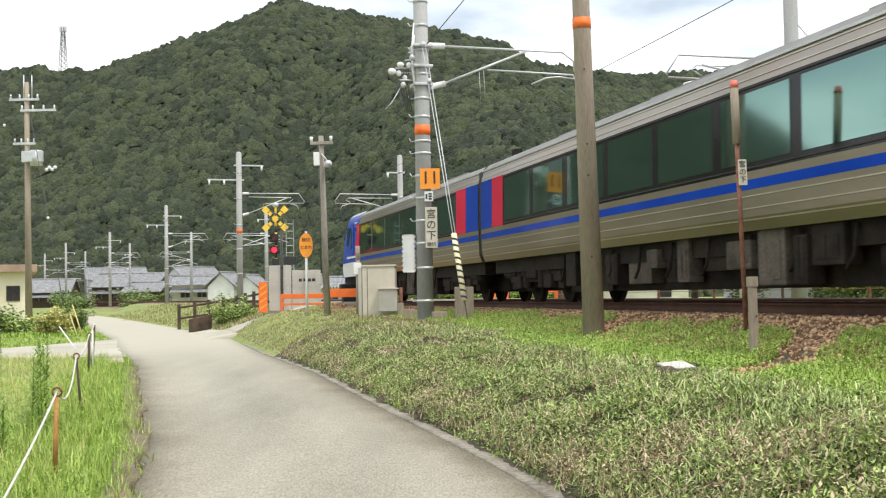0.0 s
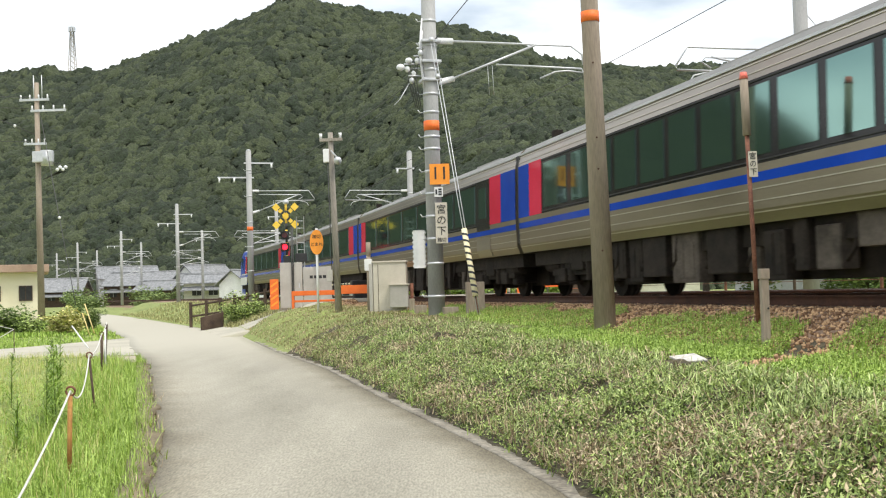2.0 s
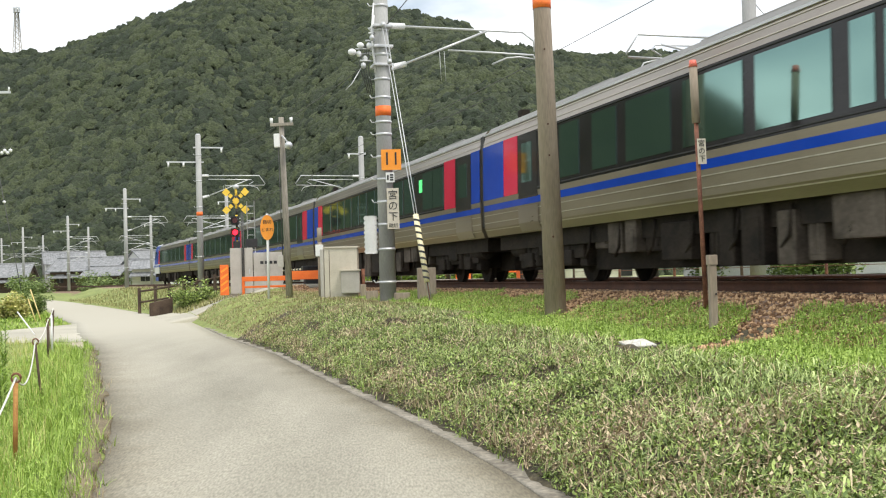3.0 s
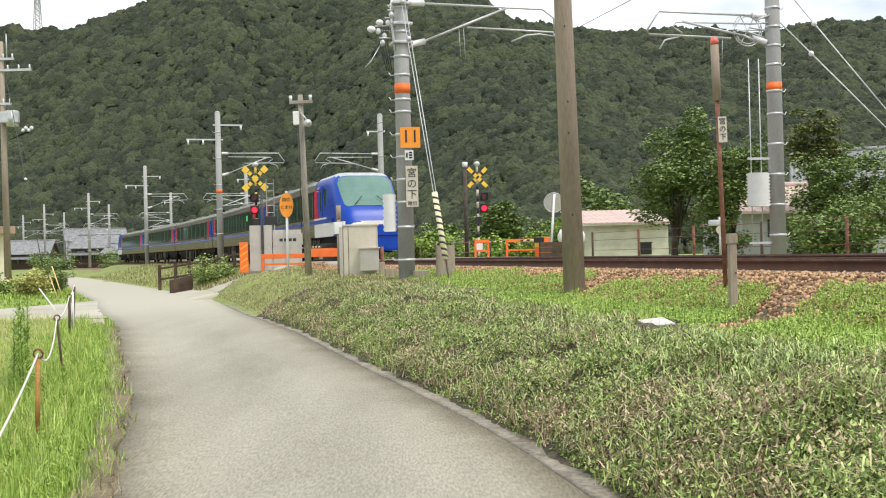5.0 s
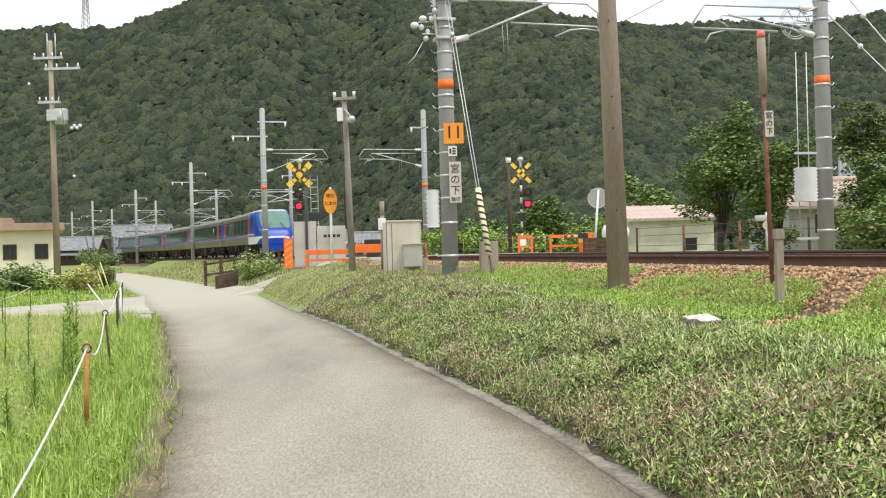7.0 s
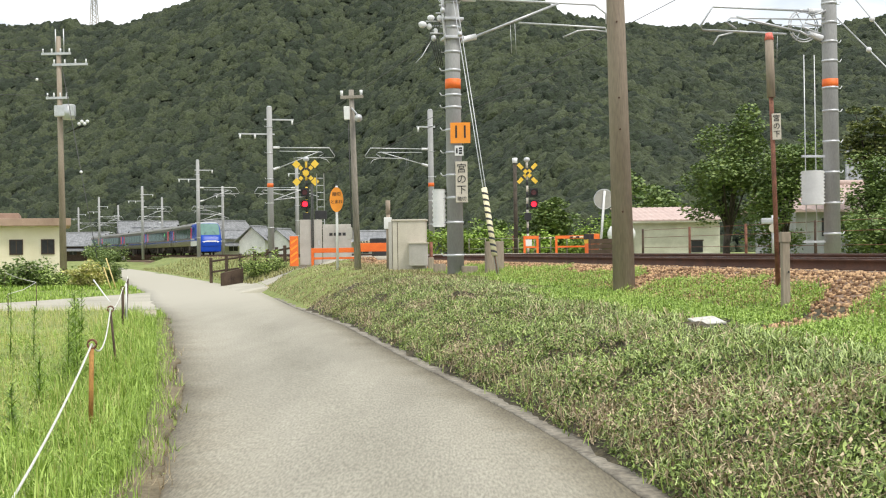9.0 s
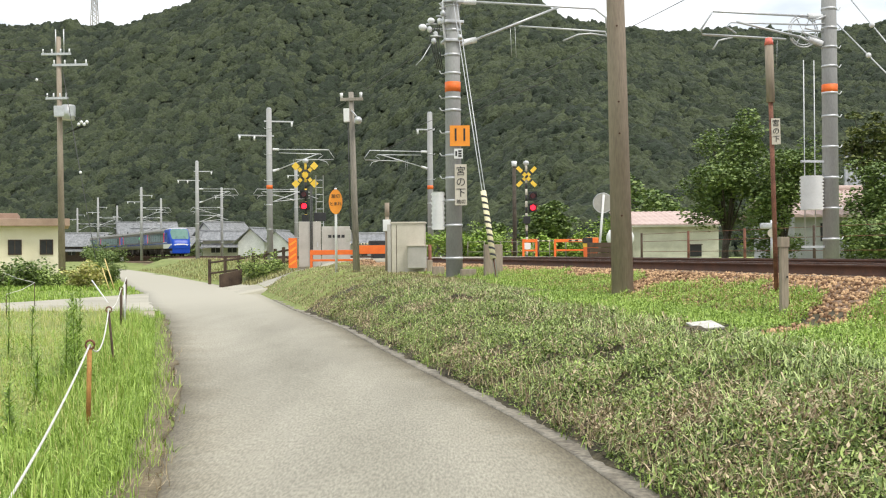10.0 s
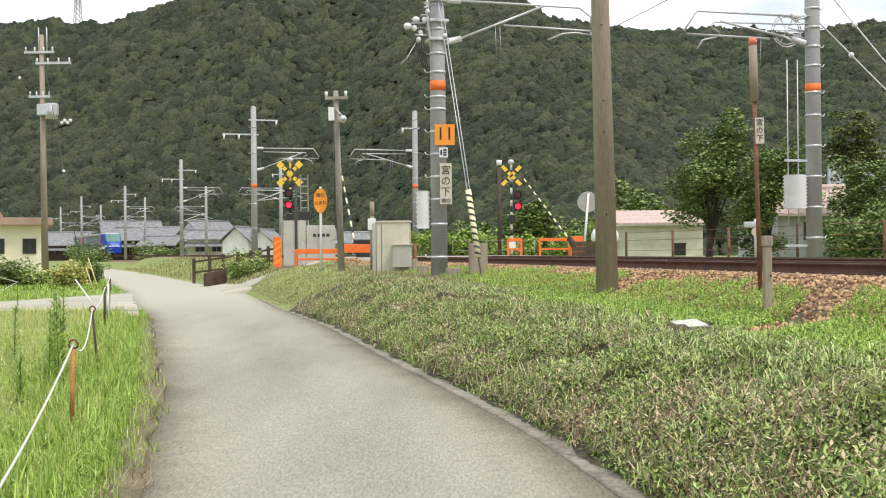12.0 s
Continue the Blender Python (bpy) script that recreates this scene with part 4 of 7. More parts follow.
def mast(name, label, at, height, r0, r1, face, arm_z=(), rings=True, band=None, reach=3.1, loops=True, z0=None):
    """A concrete catenary pole; face: the heading from the pole to its track; arm_z: heights of the bracket's two roots."""
    z = land(np.array(at[0]), np.array(at[1])) if z0 is None else z0
    z = float(z)
    m = thing(name, label, "pole", "catenary poles", Matrix.Translation((at[0], at[1], z - 0.25)) @ Matrix.Rotation(face, 4, "Z"))
    part("shaft", cyl(0, height + 0.25, r0, r1), CONCRETE, m)
    part("cap", cyl(height + 0.25, height + 0.33, r1 * 1.02, r1 * 0.6), GALV, m)
    rr = lambda h: r0 + (r1 - r0) * h / height
    if rings:
        for h in rings:
            part("clamp_ring", cyl(h + 0.22, h + 0.28, rr(h) + 0.012, rr(h) + 0.012), GALV, m)
            part("step_bolt", tube([(-rr(h), 0, h + 0.25), (-rr(h) - 0.10, 0, h + 0.24), (-rr(h) - 0.15, 0, h + 0.31)], 0.014, 6), GALV, m)
    if band:
        part("band", cyl(band + 0.13, band + 0.37, rr(band) + 0.006, rr(band) + 0.006), ORANGE2, m, "painted orange band")
    if arm_z:
        lo, hi = arm_z
        r = rr(lo)
        tip = reach + 0.15
        bm = bmesh.new()
        add_tube(bm, [(r + 0.02, 0, hi + 0.25), (r + 0.42, 0, hi + 0.25)], 0.075, 10)
        part("insulator", bm, INSUL, m)
        bm = bmesh.new()
        add_tube(bm, [(r + 0.02, 0, lo + 0.25), (r + 0.42, 0, lo + 0.35)], 0.075, 10)
        part("insulator", bm, INSUL, m)
        top, mid = hi + 0.25, hi - 0.32
        if loops:
            part("top_tube", tube([(r + 0.4, 0, top), (tip - 0.35, 0, top + 0.02), (tip, 0, top - 0.48), (tip - 0.06, 0, top - 0.58), (tip - 2.4, 0, top - 0.62)], 0.030, 8), GALV, m)
            part("stay_tube", tube([(r + 0.4, 0, lo + 0.35), (tip - 1.0, 0, top - 0.22)], 0.032, 8), GALV, m)
            part("loop_tube", tube([(r + 0.4, 0, top - 0.22), (tip - 0.85, 0, top - 0.24), (tip - 0.72, 0, top - 0.36), (tip - 1.0, 0, top - 0.52)], 0.024, 8), GALV, m)
            part("steady_arm", tube([(tip - 0.9, 0, top - 0.62), (tip - 0.5, 0, top - 0.72), (tip - 0.35, 0, top - 0.95)], 0.022, 8), GALV, m)
        else:
            part("top_tube", tube([(r + 0.4, 0, top), (tip, 0, top - 0.03), (tip + 0.30, 0, top - 0.24), (tip + 0.32, 0, top - 0.5)], 0.028, 8), GALV, m)
            part("stay_tube", tube([(r + 0.4, 0, lo + 0.35), (tip - 0.95, 0, top - 0.03)], 0.030, 8), GALV, m)
            part("steady_arm", tube([(tip - 2.0, 0, top - 0.55), (tip + 0.28, 0, top - 0.60), (tip + 0.35, 0, top - 0.75), (tip + 0.36, 0, top - 1.05)], 0.022, 8), GALV, m)
            part("registration_arm", tube([(tip + 0.3, 0, top - 0.70), (tip - 0.1, 0, top - 0.66), (tip - 0.45, 0, top - 0.70), (tip - 0.85, 0, top - 0.87)], 0.019, 8), GALV, m)
        for dx in (1.3, 1.42):
            part("dropper", tube([(r + dx, 0, mid), (r + dx + 0.03, 0, mid - 0.75)], 0.006, 5), GALV, m)
    return m


def heading_to_track(s, side):
    _, h = track(s)
    return h if side > 0 else h + math.pi


def crossarm(m, z, half, sgn=1, n=3, drop=0.3):
    """A steel cross-arm with hanging insulators at its ends."""
    part("cross_arm", box(-half if sgn <= 0 else -0.3, half if sgn >= 0 else 0.3, -0.05, 0.05, z - 0.04, z + 0.04), GALV, m)
    for k in range(n):
        x = (half - 0.1 - k * 0.9) * (1 if sgn > 0 else -1)
        part("insulator", cyl(z - drop, z - 0.03, 0.05, 0.07, x, 0, 10), INSUL, m)


# the numbered pole beside the lane
P11 = (-0.03, 27.0)
H_NEAR = HEAD0 + 0.02
p11 = mast("catenary_pole", "grey concrete catenary pole with orange number plate and guy wire", P11, 9.9, 0.205, 0.165, H_NEAR, (5.80, 6.83),
           (0.55, 1.35, 1.95, 2.5, 3.05, 3.6, 4.15, 4.45, 5.05, 5.5, 6.1, 6.7, 7.3, 7.9), band=4.72, z0=0.80, reach=3.56, loops=False)


def text_part(txt, size, parent, m, material, name="lettering"):
    cu = bpy.data.curves.new("letters", "FONT")
    cu.body, cu.size, cu.align_x, cu.align_y = txt, size, "CENTER", "CENTER"
    cu.extrude = 0.003
    ob = new("letters_tmp", cu)
    dg = bpy.context.evaluated_depsgraph_get()
    me = bpy.data.meshes.new_from_object(ob.evaluated_get(dg))
    bpy.data.objects.remove(ob)
    bpy.data.curves.remove(cu)
    me.materials.clear()
    me.materials.append(material)
    o = new(name, me)
    o.parent = parent
    o.matrix_basis = m
    return o


def facing(parent_rot, x, y, z):
    """A pose for lettering that faces the lane (-y of the world) on a thing turned by parent_rot."""
    return Matrix.Rotation(-parent_rot, 4, "Z") @ Matrix.Translation((x, y, z)) @ Matrix.Rotation(radians(90), 4, "X")


def plate(parent, rot, x0, x1, z0, z1, y, material, name="plate", label="", thick=0.012, bevel=0.0):
    return part(name, box(x0, x1, y, y + thick, z0, z1, bevel, Matrix.Rotation(-rot, 4, "Z")), material, parent, label)


def signs_on_p11():
    m, r = p11, H_NEAR
    plate(m, r, -0.08, 0.40, 3.51, 4.01, -0.235, ORANGE, "number_plate", "orange square plate with a black number")
    for x in (0.06, 0.27):
        text_part("1", 0.44, m, facing(r, x, -0.2395, 3.77), BLACK)
    plate(m, r, 0.02, 0.23, 3.21, 3.45, -0.232, WHITE, "small_plate", "small white plate")
    bm = bmesh.new()
    for k, (a, b, c, d) in enumerate(((0.05, 0.09, 3.27, 3.39), (0.12, 0.20, 3.25, 3.29), (0.12, 0.20, 3.31, 3.35), (0.12, 0.20, 3.37, 3.41))):
        add_box(bm, a, b, -0.238, -0.2325, c, d)
    part("mark", bm, BLACK, m).matrix_basis = Matrix.Rotation(-r, 4, "Z")
    plate(m, r, 0.03, 0.32, 2.08, 3.07, -0.236, CREAM, "name_plate", "tall grey name plate with black characters")
    text_part("宮", 0.24, m, facing(r, 0.175, -0.2405, 2.89), BLACK)
    text_part("の", 0.24, m, facing(r, 0.175, -0.2405, 2.63), BLACK)
    text_part("下", 0.24, m, facing(r, 0.175, -0.2405, 2.37), BLACK)
    for ch, x in (("踏", 0.12), ("切", 0.23)):
        text_part(ch, 0.11, m, facing(r, x, -0.2405, 2.16), BLACK)
    # corrugated drum behind the pole
    bm = bmesh.new()
    add_tube(bm, [(-0.36, 0.12, 1.50 + k * 0.0575) for k in range(17)], [0.145 + 0.032 * (k % 2) for k in range(17)], 14)
    part("cable_guard", bm, WHITE, m, "white ribbed plastic cover")


signs_on_p11()
# clamps and a cluster of insulators high on the pole
for k, (dx, dz) in enumerate(((-0.50, 5.95), (-0.66, 6.05), (-0.42, 6.25), (-0.58, 5.75), (-0.36, 6.42))):
    part("insulator", ball((dx + 0.08, -0.05 * k, dz + 0.3), 0.065, 2, (1, 1, 1.25)), INSUL if k < 3 else GALV, p11)
    part("bracket", tube([(-0.15, 0, dz + 0.45), (dx, -0.05 * k, dz + 0.42)], 0.02, 6), GALV, p11)
part("bracket", tube([(-0.55, -0.1, 6.0), (-0.8, -0.15, 5.6), (-0.95, -0.15, 5.45)], 0.012, 6), GALV, p11)
for dx, dz, r in ((-0.76, 6.38, 0.085), (-0.55, 6.55, 0.075)):
    bm = ball((dx, -0.1, dz), r, 2, (1.25, 1, 1))
    part("strain_insulator", bm, INSUL, p11, "white porcelain strain insulator")
for z0, z1 in ((6.1, 7.6), (5.9, 7.3)):
    part("cable", tube([(-0.19, -0.08, z0), (-0.27, -0.1, (z0 + z1) / 2), (-0.19, -0.08, z1)], 0.022, 6), INSUL, p11)
for z in (6.05, 6.5, 7.0):
    part("clamp", box(-0.24, 0.24, -0.24, 0.24, z, z + 0.07, 0.02), GALV, p11)
for k in range(4):
    part("hanging_lead", tube([(-0.3 - 0.05 * k, 0, 6.6), (-0.36 - 0.07 * k, -0.03, 6.1), (-0.25 - 0.04 * k, 0, 5.4)], 0.012, 5), WIRE, p11)


def guy():
    g = thing("guy_wire", "steel guy wire with a black and yellow spiral guard", "guy wire")
    foot, top = Vector((0.95, 24.6, 0.58)), Vector((0.02, 26.72, 7.65))
    for off in (-0.02, 0.03):
        part("wire", tube([foot + Vector((off, 0, 0)), top + Vector((off * 1.6, 0, 0))], 0.011, 6), GALV, g)
    d = (top - foot).normalized()
    for q in (0.855, 0.99):
        c = foot.lerp(top, q)
        part("wire_clamp", tube([c - d * 0.05, c + d * 0.05], 0.055, 8), GALV, g)
    part("guard", tube([foot + d * 0.80, foot + d * 2.42], 0.066, 14), CREAMSTRIPE, g, "pale yellow guard tube")
    a = d.cross(Vector((0, 0, 1))).normalized()
    b = d.cross(a)
    bm = bmesh.new()
    n, prev = 200, None
    for k in range(n + 1):
        t = 0.84 + 1.54 * k / n
        th = -math.tau * 10 * k / n
        pr = []
        for w in (-0.026, 0.026):
            c = foot + d * (t + w)
            pr.append(bm.verts.new(c + 0.0685 * (math.cos(th) * a + math.sin(th) * b)))
        if prev:
            bm.faces.new((prev[0], pr[0], pr[1], prev[1]))
        prev = pr
    part("spiral_stripe", bm, BLACK, g, "black spiral stripe")
    part("anchor_rod", tube([foot + d * 0.85, foot - d * 0.3], 0.016, 6), RUST, g)
    ring = [foot - d * 0.05 + 0.06 * (math.cos(k * math.tau / 10) * Vector((1, 0, 0)) + math.sin(k * math.tau / 10) * Vector((0, 0, 1))) for k in range(11)]
    part("eye_ring", tube(ring, 0.012, 6), GALV, g)


guy()

# other catenary poles: along s, side, height, and arms
def pole_near(x, y, height, label, r0=0.2):
    s, d = track_sd(np.array(x), np.array(y))
    m = mast("catenary_pole", label, (x, y), height, r0, r0 * 0.82, heading_to_track(float(s), 1), (5.60, 6.93), (2.0, 3.5, 5.0, 6.6, 8.2), band=4.6 if y < 70 else None, z0=1.0, reach=3.9)
    crossarm(m, 8.0, 1.9, -1, 3)
    crossarm(m, 8.9, 1.5, 1, 1)
    bm = bmesh.new()
    for z in (3.95, 4.6):
        add_tube(bm, [(0.2, 0, z), (2.5, 0, z - 0.05 if z > 4 else z + 0.25)], 0.03, 6)
    add_tube(bm, [(0.2, 0, 3.95), (1.8, 0, 4.55), (3.0, 0, 4.15)], 0.028, 6)
    part("feeder_bracket", bm, GALV, m)
    return m


def pole_far(x, y, height, label, r0=0.2, z0=1.1):
    s, d = track_sd(np.array(x), np.array(y))
    m = mast("catenary_pole", label, (x, y), height, r0, r0 * 0.82, heading_to_track(float(s), -1), (5.70, 6.75), (2.0, 3.5, 5.0, 6.6, 8.2), band=4.5 if y < 72 else None, z0=z0, reach=4.1)
    crossarm(m, 8.4, 0.9, 1, 1)
    return m


for x, y, h in ((-11.4, 68.0, 9.4), (-25.3, 108.4, 9.6), (-42.9, 151.0, 9.7), (-60.5, 187.0, 10.2), (-76.0, 222.0, 10.0)):
    pole_near(x, y, h, "grey concrete catenary pole with steel brackets and cross-arms")
for x, y, h in ((-1.55, 70.0, 9.2), (-15.8, 110.0, 8.9), (-31.8, 150.6, 9.4), (-50.4, 189.3, 10.0), (-67.5, 220.5, 10.2)):
    pole_far(x, y, h, "grey concrete catenary pole beyond the tracks")

# the tensioning pole beyond the tracks
RP = (9.8, 29.0)
rp_rot = heading_to_track(13.0, -1)
rp = mast("catenary_pole", "grey concrete tensioning pole with wheel and counterweight", RP, 10.6, 0.21, 0.175, rp_rot, (5.60, 6.29),
          (0.5, 1.3, 2.1, 2.9, 3.7, 4.3, 5.0, 5.5, 6.0, 6.5), band=4.41, z0=1.25, reach=3.5, loops=True)
bm = bmesh.new()
add_tube(bm, [(0.55, 0, 1.51 + k * 0.0440) for k in range(21)], [0.265 + 0.045 * (k % 2) for k in range(21)], 18)
part("counterweight", bm, WHITE, rp, "stack of pale ribbed weights")
for dx in (0.45, 0.75):
    part("guide_rod", tube([(dx, 0, 0.5), (dx, 0, 5.4)], 0.014, 6), GALV, rp)
for z in (0.52, 2.74):
    part("rod_bracket", box(0.1, 0.85, -0.03, 0.03, z, z + 0.06), GALV, rp)
bm = bmesh.new()
for ry in (0.42, 0.36):
    add_tube(bm, [(0.75 + ry * math.cos(k * math.tau / 24), 0, 6.15 + ry * math.sin(k * math.tau / 24)) for k in range(25)], 0.018, 6)
for k in range(6):
    a = k * math.tau / 6
    add_tube(bm, [(0.75, 0, 6.15), (0.75 + 0.4 * math.cos(a), 0, 6.15 + 0.4 * math.sin(a))], 0.014, 5)
part("tension_wheel", bm, GALV, rp, "spoked steel tension wheel")
for k in range(5):
    part("wheel_frame", tube([(0.15, 0.05 * k - 0.1, 5.75 + 0.2 * k), (0.95 - 0.1 * k, 0.1, 6.0 + 0.1 * k)], 0.025, 6), GALV, rp)
for dz, dx, at in ((6.45, 6.5, 0.14), (7.55, 6.3, 0.16)):
    part("guy_wire", tube([(-0.15, 0, dz), (-dx, 1.2, 0.0)], 0.018, 5), GALV, rp)
    part("guy_insulator", ball((-0.15 - (dx - 0.15) * at, 1.2 * at, dz - dz * at), 0.075, 2, (1, 1, 1)), INSUL, rp)


def brown_pole():
    m = thing("utility_pole", "tall brown weathered concrete pole with an orange band", "pole", "", pose(2.66, 17.65, 0.45, 0, 0, 0) @ Matrix.Rotation(radians(-0.9), 4, "Y"))
    part("shaft", cyl(0, 9.5, 0.178, 0.112, 0, 0, 24), BROWNPOLE, m)
    part("band", cyl(5.28, 5.45, 0.149, 0.148, 0, 0, 24), ORANGE2, m, "painted orange band")
    for h in (2.72, 4.2):
        part("clamp", cyl(h, h + 0.035, 0.164 - h * 0.0045, 0.164 - h * 0.0045, 0, 0, 20), BROWNPOLE, m)
    for k, h in enumerate((1.6, 2.9, 3.4, 4.6)):
        part("step_hole", tube([(-0.01, -0.16 + 0.007 * h, h), (-0.01, -0.185 + 0.007 * h, h)], 0.016, 6), RUST, m)


brown_pole()


def stake():
    m = thing("marker_post", "short weathered concrete stake in the ballast", "post", "", pose(3.79, 12.84, 0.80, 0, 0, 4))
    part("shaft", box(-0.043, 0.043, -0.043, 0.043, -0.1, 0.72, 0.01), BROWNPOLE, m)
    part("cap", box(-0.054, 0.054, -0.054, 0.054, 0.72, 0.84, 0.012), BROWNPOLE, m)
    part("bolt_hole", tube([(0.02, -0.05, 0.38), (0.02, -0.058, 0.38)], 0.012, 8), BLACK, m)


stake()


def marker_pole():
    z0 = 1.10
    m = thing("marker_pole", "rusty thin steel pole with a red cap and name plate", "pole", "", pose(4.08, 14.15, z0, 0, -1.2, 0))
    part("shaft", cyl(-0.2, 2.5, 0.030, 0.028, 0, 0, 14), RUSTDARK, m)
    part("sleeve", cyl(2.27, 3.0, 0.053, 0.053, 0, 0, 16), BROWNPOLE, m)
    part("cap", cyl(3.0, 3.09, 0.058, 0.042, 0, 0, 16), REDCAP, m, "faded red cap")
    part("name_plate", box(-0.012, 0.098, -0.046, -0.037, 1.73, 2.06), CREAM, m, "narrow plate with black characters")
    for k, ch in enumerate("宮の下"):
        text_part(ch, 0.092, m, Matrix.Translation((0.043, -0.0485, 1.995 - 0.10 * k)) @ Matrix.Rotation(radians(90), 4, "X"), BLACK)


marker_pole()


def wires():
    w = thing("overhead_wires", "overhead contact and feeder wires along the tracks", "wires")
    def run(points, r=0.012, sag=0.0, mat=WIRE):
        pts = []
        for a, b in zip(points, points[1:]):
            a, b = Vector(a), Vector(b)
            for k in range(12):
                t = k / 12
                pts.append(a.lerp(b, t) - Vector((0, 0, sag * 4 * t * (1 - t))))
        pts.append(Vector(points[-1]))
        part("wire", tube(pts, r, 5), mat, w)
    run([beside(15, 0, 6.05), beside(55, 0, 6.3), beside(97, 0, 6.3), beside(142, 0, 6.3), beside(185, 0, 6.3)], 0.010)
    run([(0.1, 26.9, 7.62), (0.94, 23.5, 7.83), (3.4, 13.5, 8.5), (9.0, -9.0, 10.0)], 0.011)
    run([(-0.2, 27.1, 6.85), (-11.4, 68.0, 9.0), (-25.3, 108.4, 9.3), (-42.9, 151.0, 9.5)], 0.010, 0.5)
    run([(-1.55, 70, 9.3), (-15.8, 110, 9.1), (-31.8, 150.6, 9.5)], 0.010, 0.5)
    run([(-2.35, 69.8, 9.45), (9.6, 29.0, 9.85)], 0.014, 0.25)


wires()


# ---- the level crossing ----
def upright(v):
    return float(land(np.array(v[0]), np.array(v[1])))


def crossbuck(label, at, z0, height, rot, lit):
    m = thing("crossing_signal", label, "crossing signal", "crossing signals", pose(at[0], at[1], z0, 0, 0, rot))
    n = int(height / 0.28)
    for k in range(n):
        part("post_stripe", cyl(k * height / n, (k + 1) * height / n, 0.055, 0.055, 0, 0, 12), (YELLOW if lit else CREAM) if k % 2 else BLACK, m)
    zc = height - 0.55
    for a in (45, -45):
        board = part("cross_board", box(*((-0.42, 0.42) if lit else (-0.62, 0.62)), -0.012, 0.0, -0.085, 0.085), YELLOW, m, "black and yellow cross board")
        board.matrix_basis = pose(0, -0.07 - 0.03 * (a > 0), zc, 0, a, 0)
        for x in (-0.2, 0.2) if lit else (-0.27, 0.27, 0.0):
            part("black_segment", box(x - 0.05, x + 0.05, -0.018, -0.012, -0.087, 0.087), BLACK, board)
    if lit:
        for a in (45, 135, 225, 315):
            part("corner_plate", box(-0.14, 0.14, -0.09, -0.075, -0.14, 0.14, 0.0, pose(0.62 * math.cos(radians(a)), -0.02, zc + 0.58 * math.sin(radians(a)), 0, 45, 0)), YELLOW, m)
    for k, z in enumerate((height - 1.45, height - 2.0)):
        x = -0.05 if lit else 0.28
        part("hood", box(x - 0.20, x + 0.20, -0.13, -0.09, z - 0.2, z + 0.2, 0.03), BLACK, m)
        part("lens", tube([(x, -0.10, z), (x, -0.16, z)], 0.125, 20), REDLAMP if k == 1 else REDOFF, m, "red warning lamp")
        bm = tube([(x, -0.15, z), (x, -0.30, z)], [0.17, 0.17], 16)
        bmesh.ops.delete(bm, geom=[f for f in bm.faces if len(f.verts) > 4], context="FACES")
        part("visor", bm, BLACK, m)
    part("arrow_box", box(-0.16, 0.16, -0.14, -0.02, height - 2.75, height - 2.4, 0.02), BLACK, m)
    part("cap_bell", ball((0, 0, height + 0.1), 0.15, 2, (1, 1, 0.8)), GALV, m)
    part("label_plate", box(-0.17, 0.17, -0.08, -0.06, 0.55, 0.85), WHITE, m)
    return m


crossbuck("black and yellow crossing signal with cross boards and red lamps", (-6.95, 51.5), 0.95, 4.75, -6, True)
crossbuck("crossing signal with yellow cross and a lit red lamp", (3.35, 52.0), 1.05, 4.5, 6, False)


def barrier(label, at, z0, length, rot, paint):
    m = thing("crossing_barrier", label, "barrier", "crossing barriers", pose(at[0], at[1], z0, 0, 0, rot))
    part("machine", box(-0.22, 0.22, -0.25, 0.3, 0.0, 1.05, 0.05), paint, m, "painted steel drive cabinet")
    part("stripe_panel", box(-0.224, 0.224, -0.256, -0.245, 0.62, 0.86), YELLOW, m)
    part("pivot", tube([(0.0, -0.35, 0.92), (0.0, 0.1, 0.92)], 0.13, 14), BLACK, m)
    arm = thing("arm", "", "")
    del_keys = [k for k in ("label", "category", "group", "kind") if k in arm]
    for k in del_keys:
        del arm[k]
    arm.parent = m
    n = 18
    for k in range(n):
        part("arm_stripe", tube([(-0.2 - length * k / n, -0.32, 0), (-0.2 - length * (k + 1) / n, -0.32, 0)], 0.042 - 0.0008 * k, 8), BLACK if k % 2 else CREAMSTRIPE, arm)
    part("weight", box(0.15, 0.55, -0.40, -0.2, -0.12, 0.12, 0.03), BLACK, arm)
    return m, arm


NEAR_BAR, NEAR_ARM = barrier("crossing barrier with a black and yellow striped arm", (-3.20, 45.4), 0.95, 6.3, -75, BLACK)
FAR_BAR, FAR_ARM = barrier("far crossing barrier with a black and yellow striped arm", (6.10, 50.1), 1.05, 5.3, -66.5, ORANGE2)


def orange_fence(label, at, z0, width, rot, group="orange fences", height=0.95, rail=0.14):
    m = thing("guard_fence", label, "fence", group, pose(at[0], at[1], z0, 0, 0, rot))
    for x in np.linspace(0, width, max(int(width / 0.95) + 1, 2)):
        part("post", box(x - 0.05, x + 0.05, -0.04, 0.04, 0, height, 0.01), ORANGE2, m)
    part("top_rail", box(-0.05, width + 0.05, -0.05, 0.05, height - rail, height, 0.015), ORANGE2, m)
    if rail < 0.2:
        part("mid_rail", box(0, width, -0.03, 0.03, height * 0.42, height * 0.42 + 0.08, 0.01), ORANGE2, m)
    return m


orange_fence("orange steel guard fence beside the crossing", (-5.45, 41.8), 0.88, 1.75, 5, height=0.74, rail=0.18)
orange_fence("orange steel guard fence behind the wooden pole", (-3.75, 41.5), 0.90, 1.35, 3, height=0.88, rail=0.32)
orange_fence("orange steel guard fence beyond the tracks", (4.6, 51.2), 1.1, 1.8, 8)
orange_fence("orange steel guard fence by the far signal", (3.1, 50.6), 1.1, 0.6, 8)


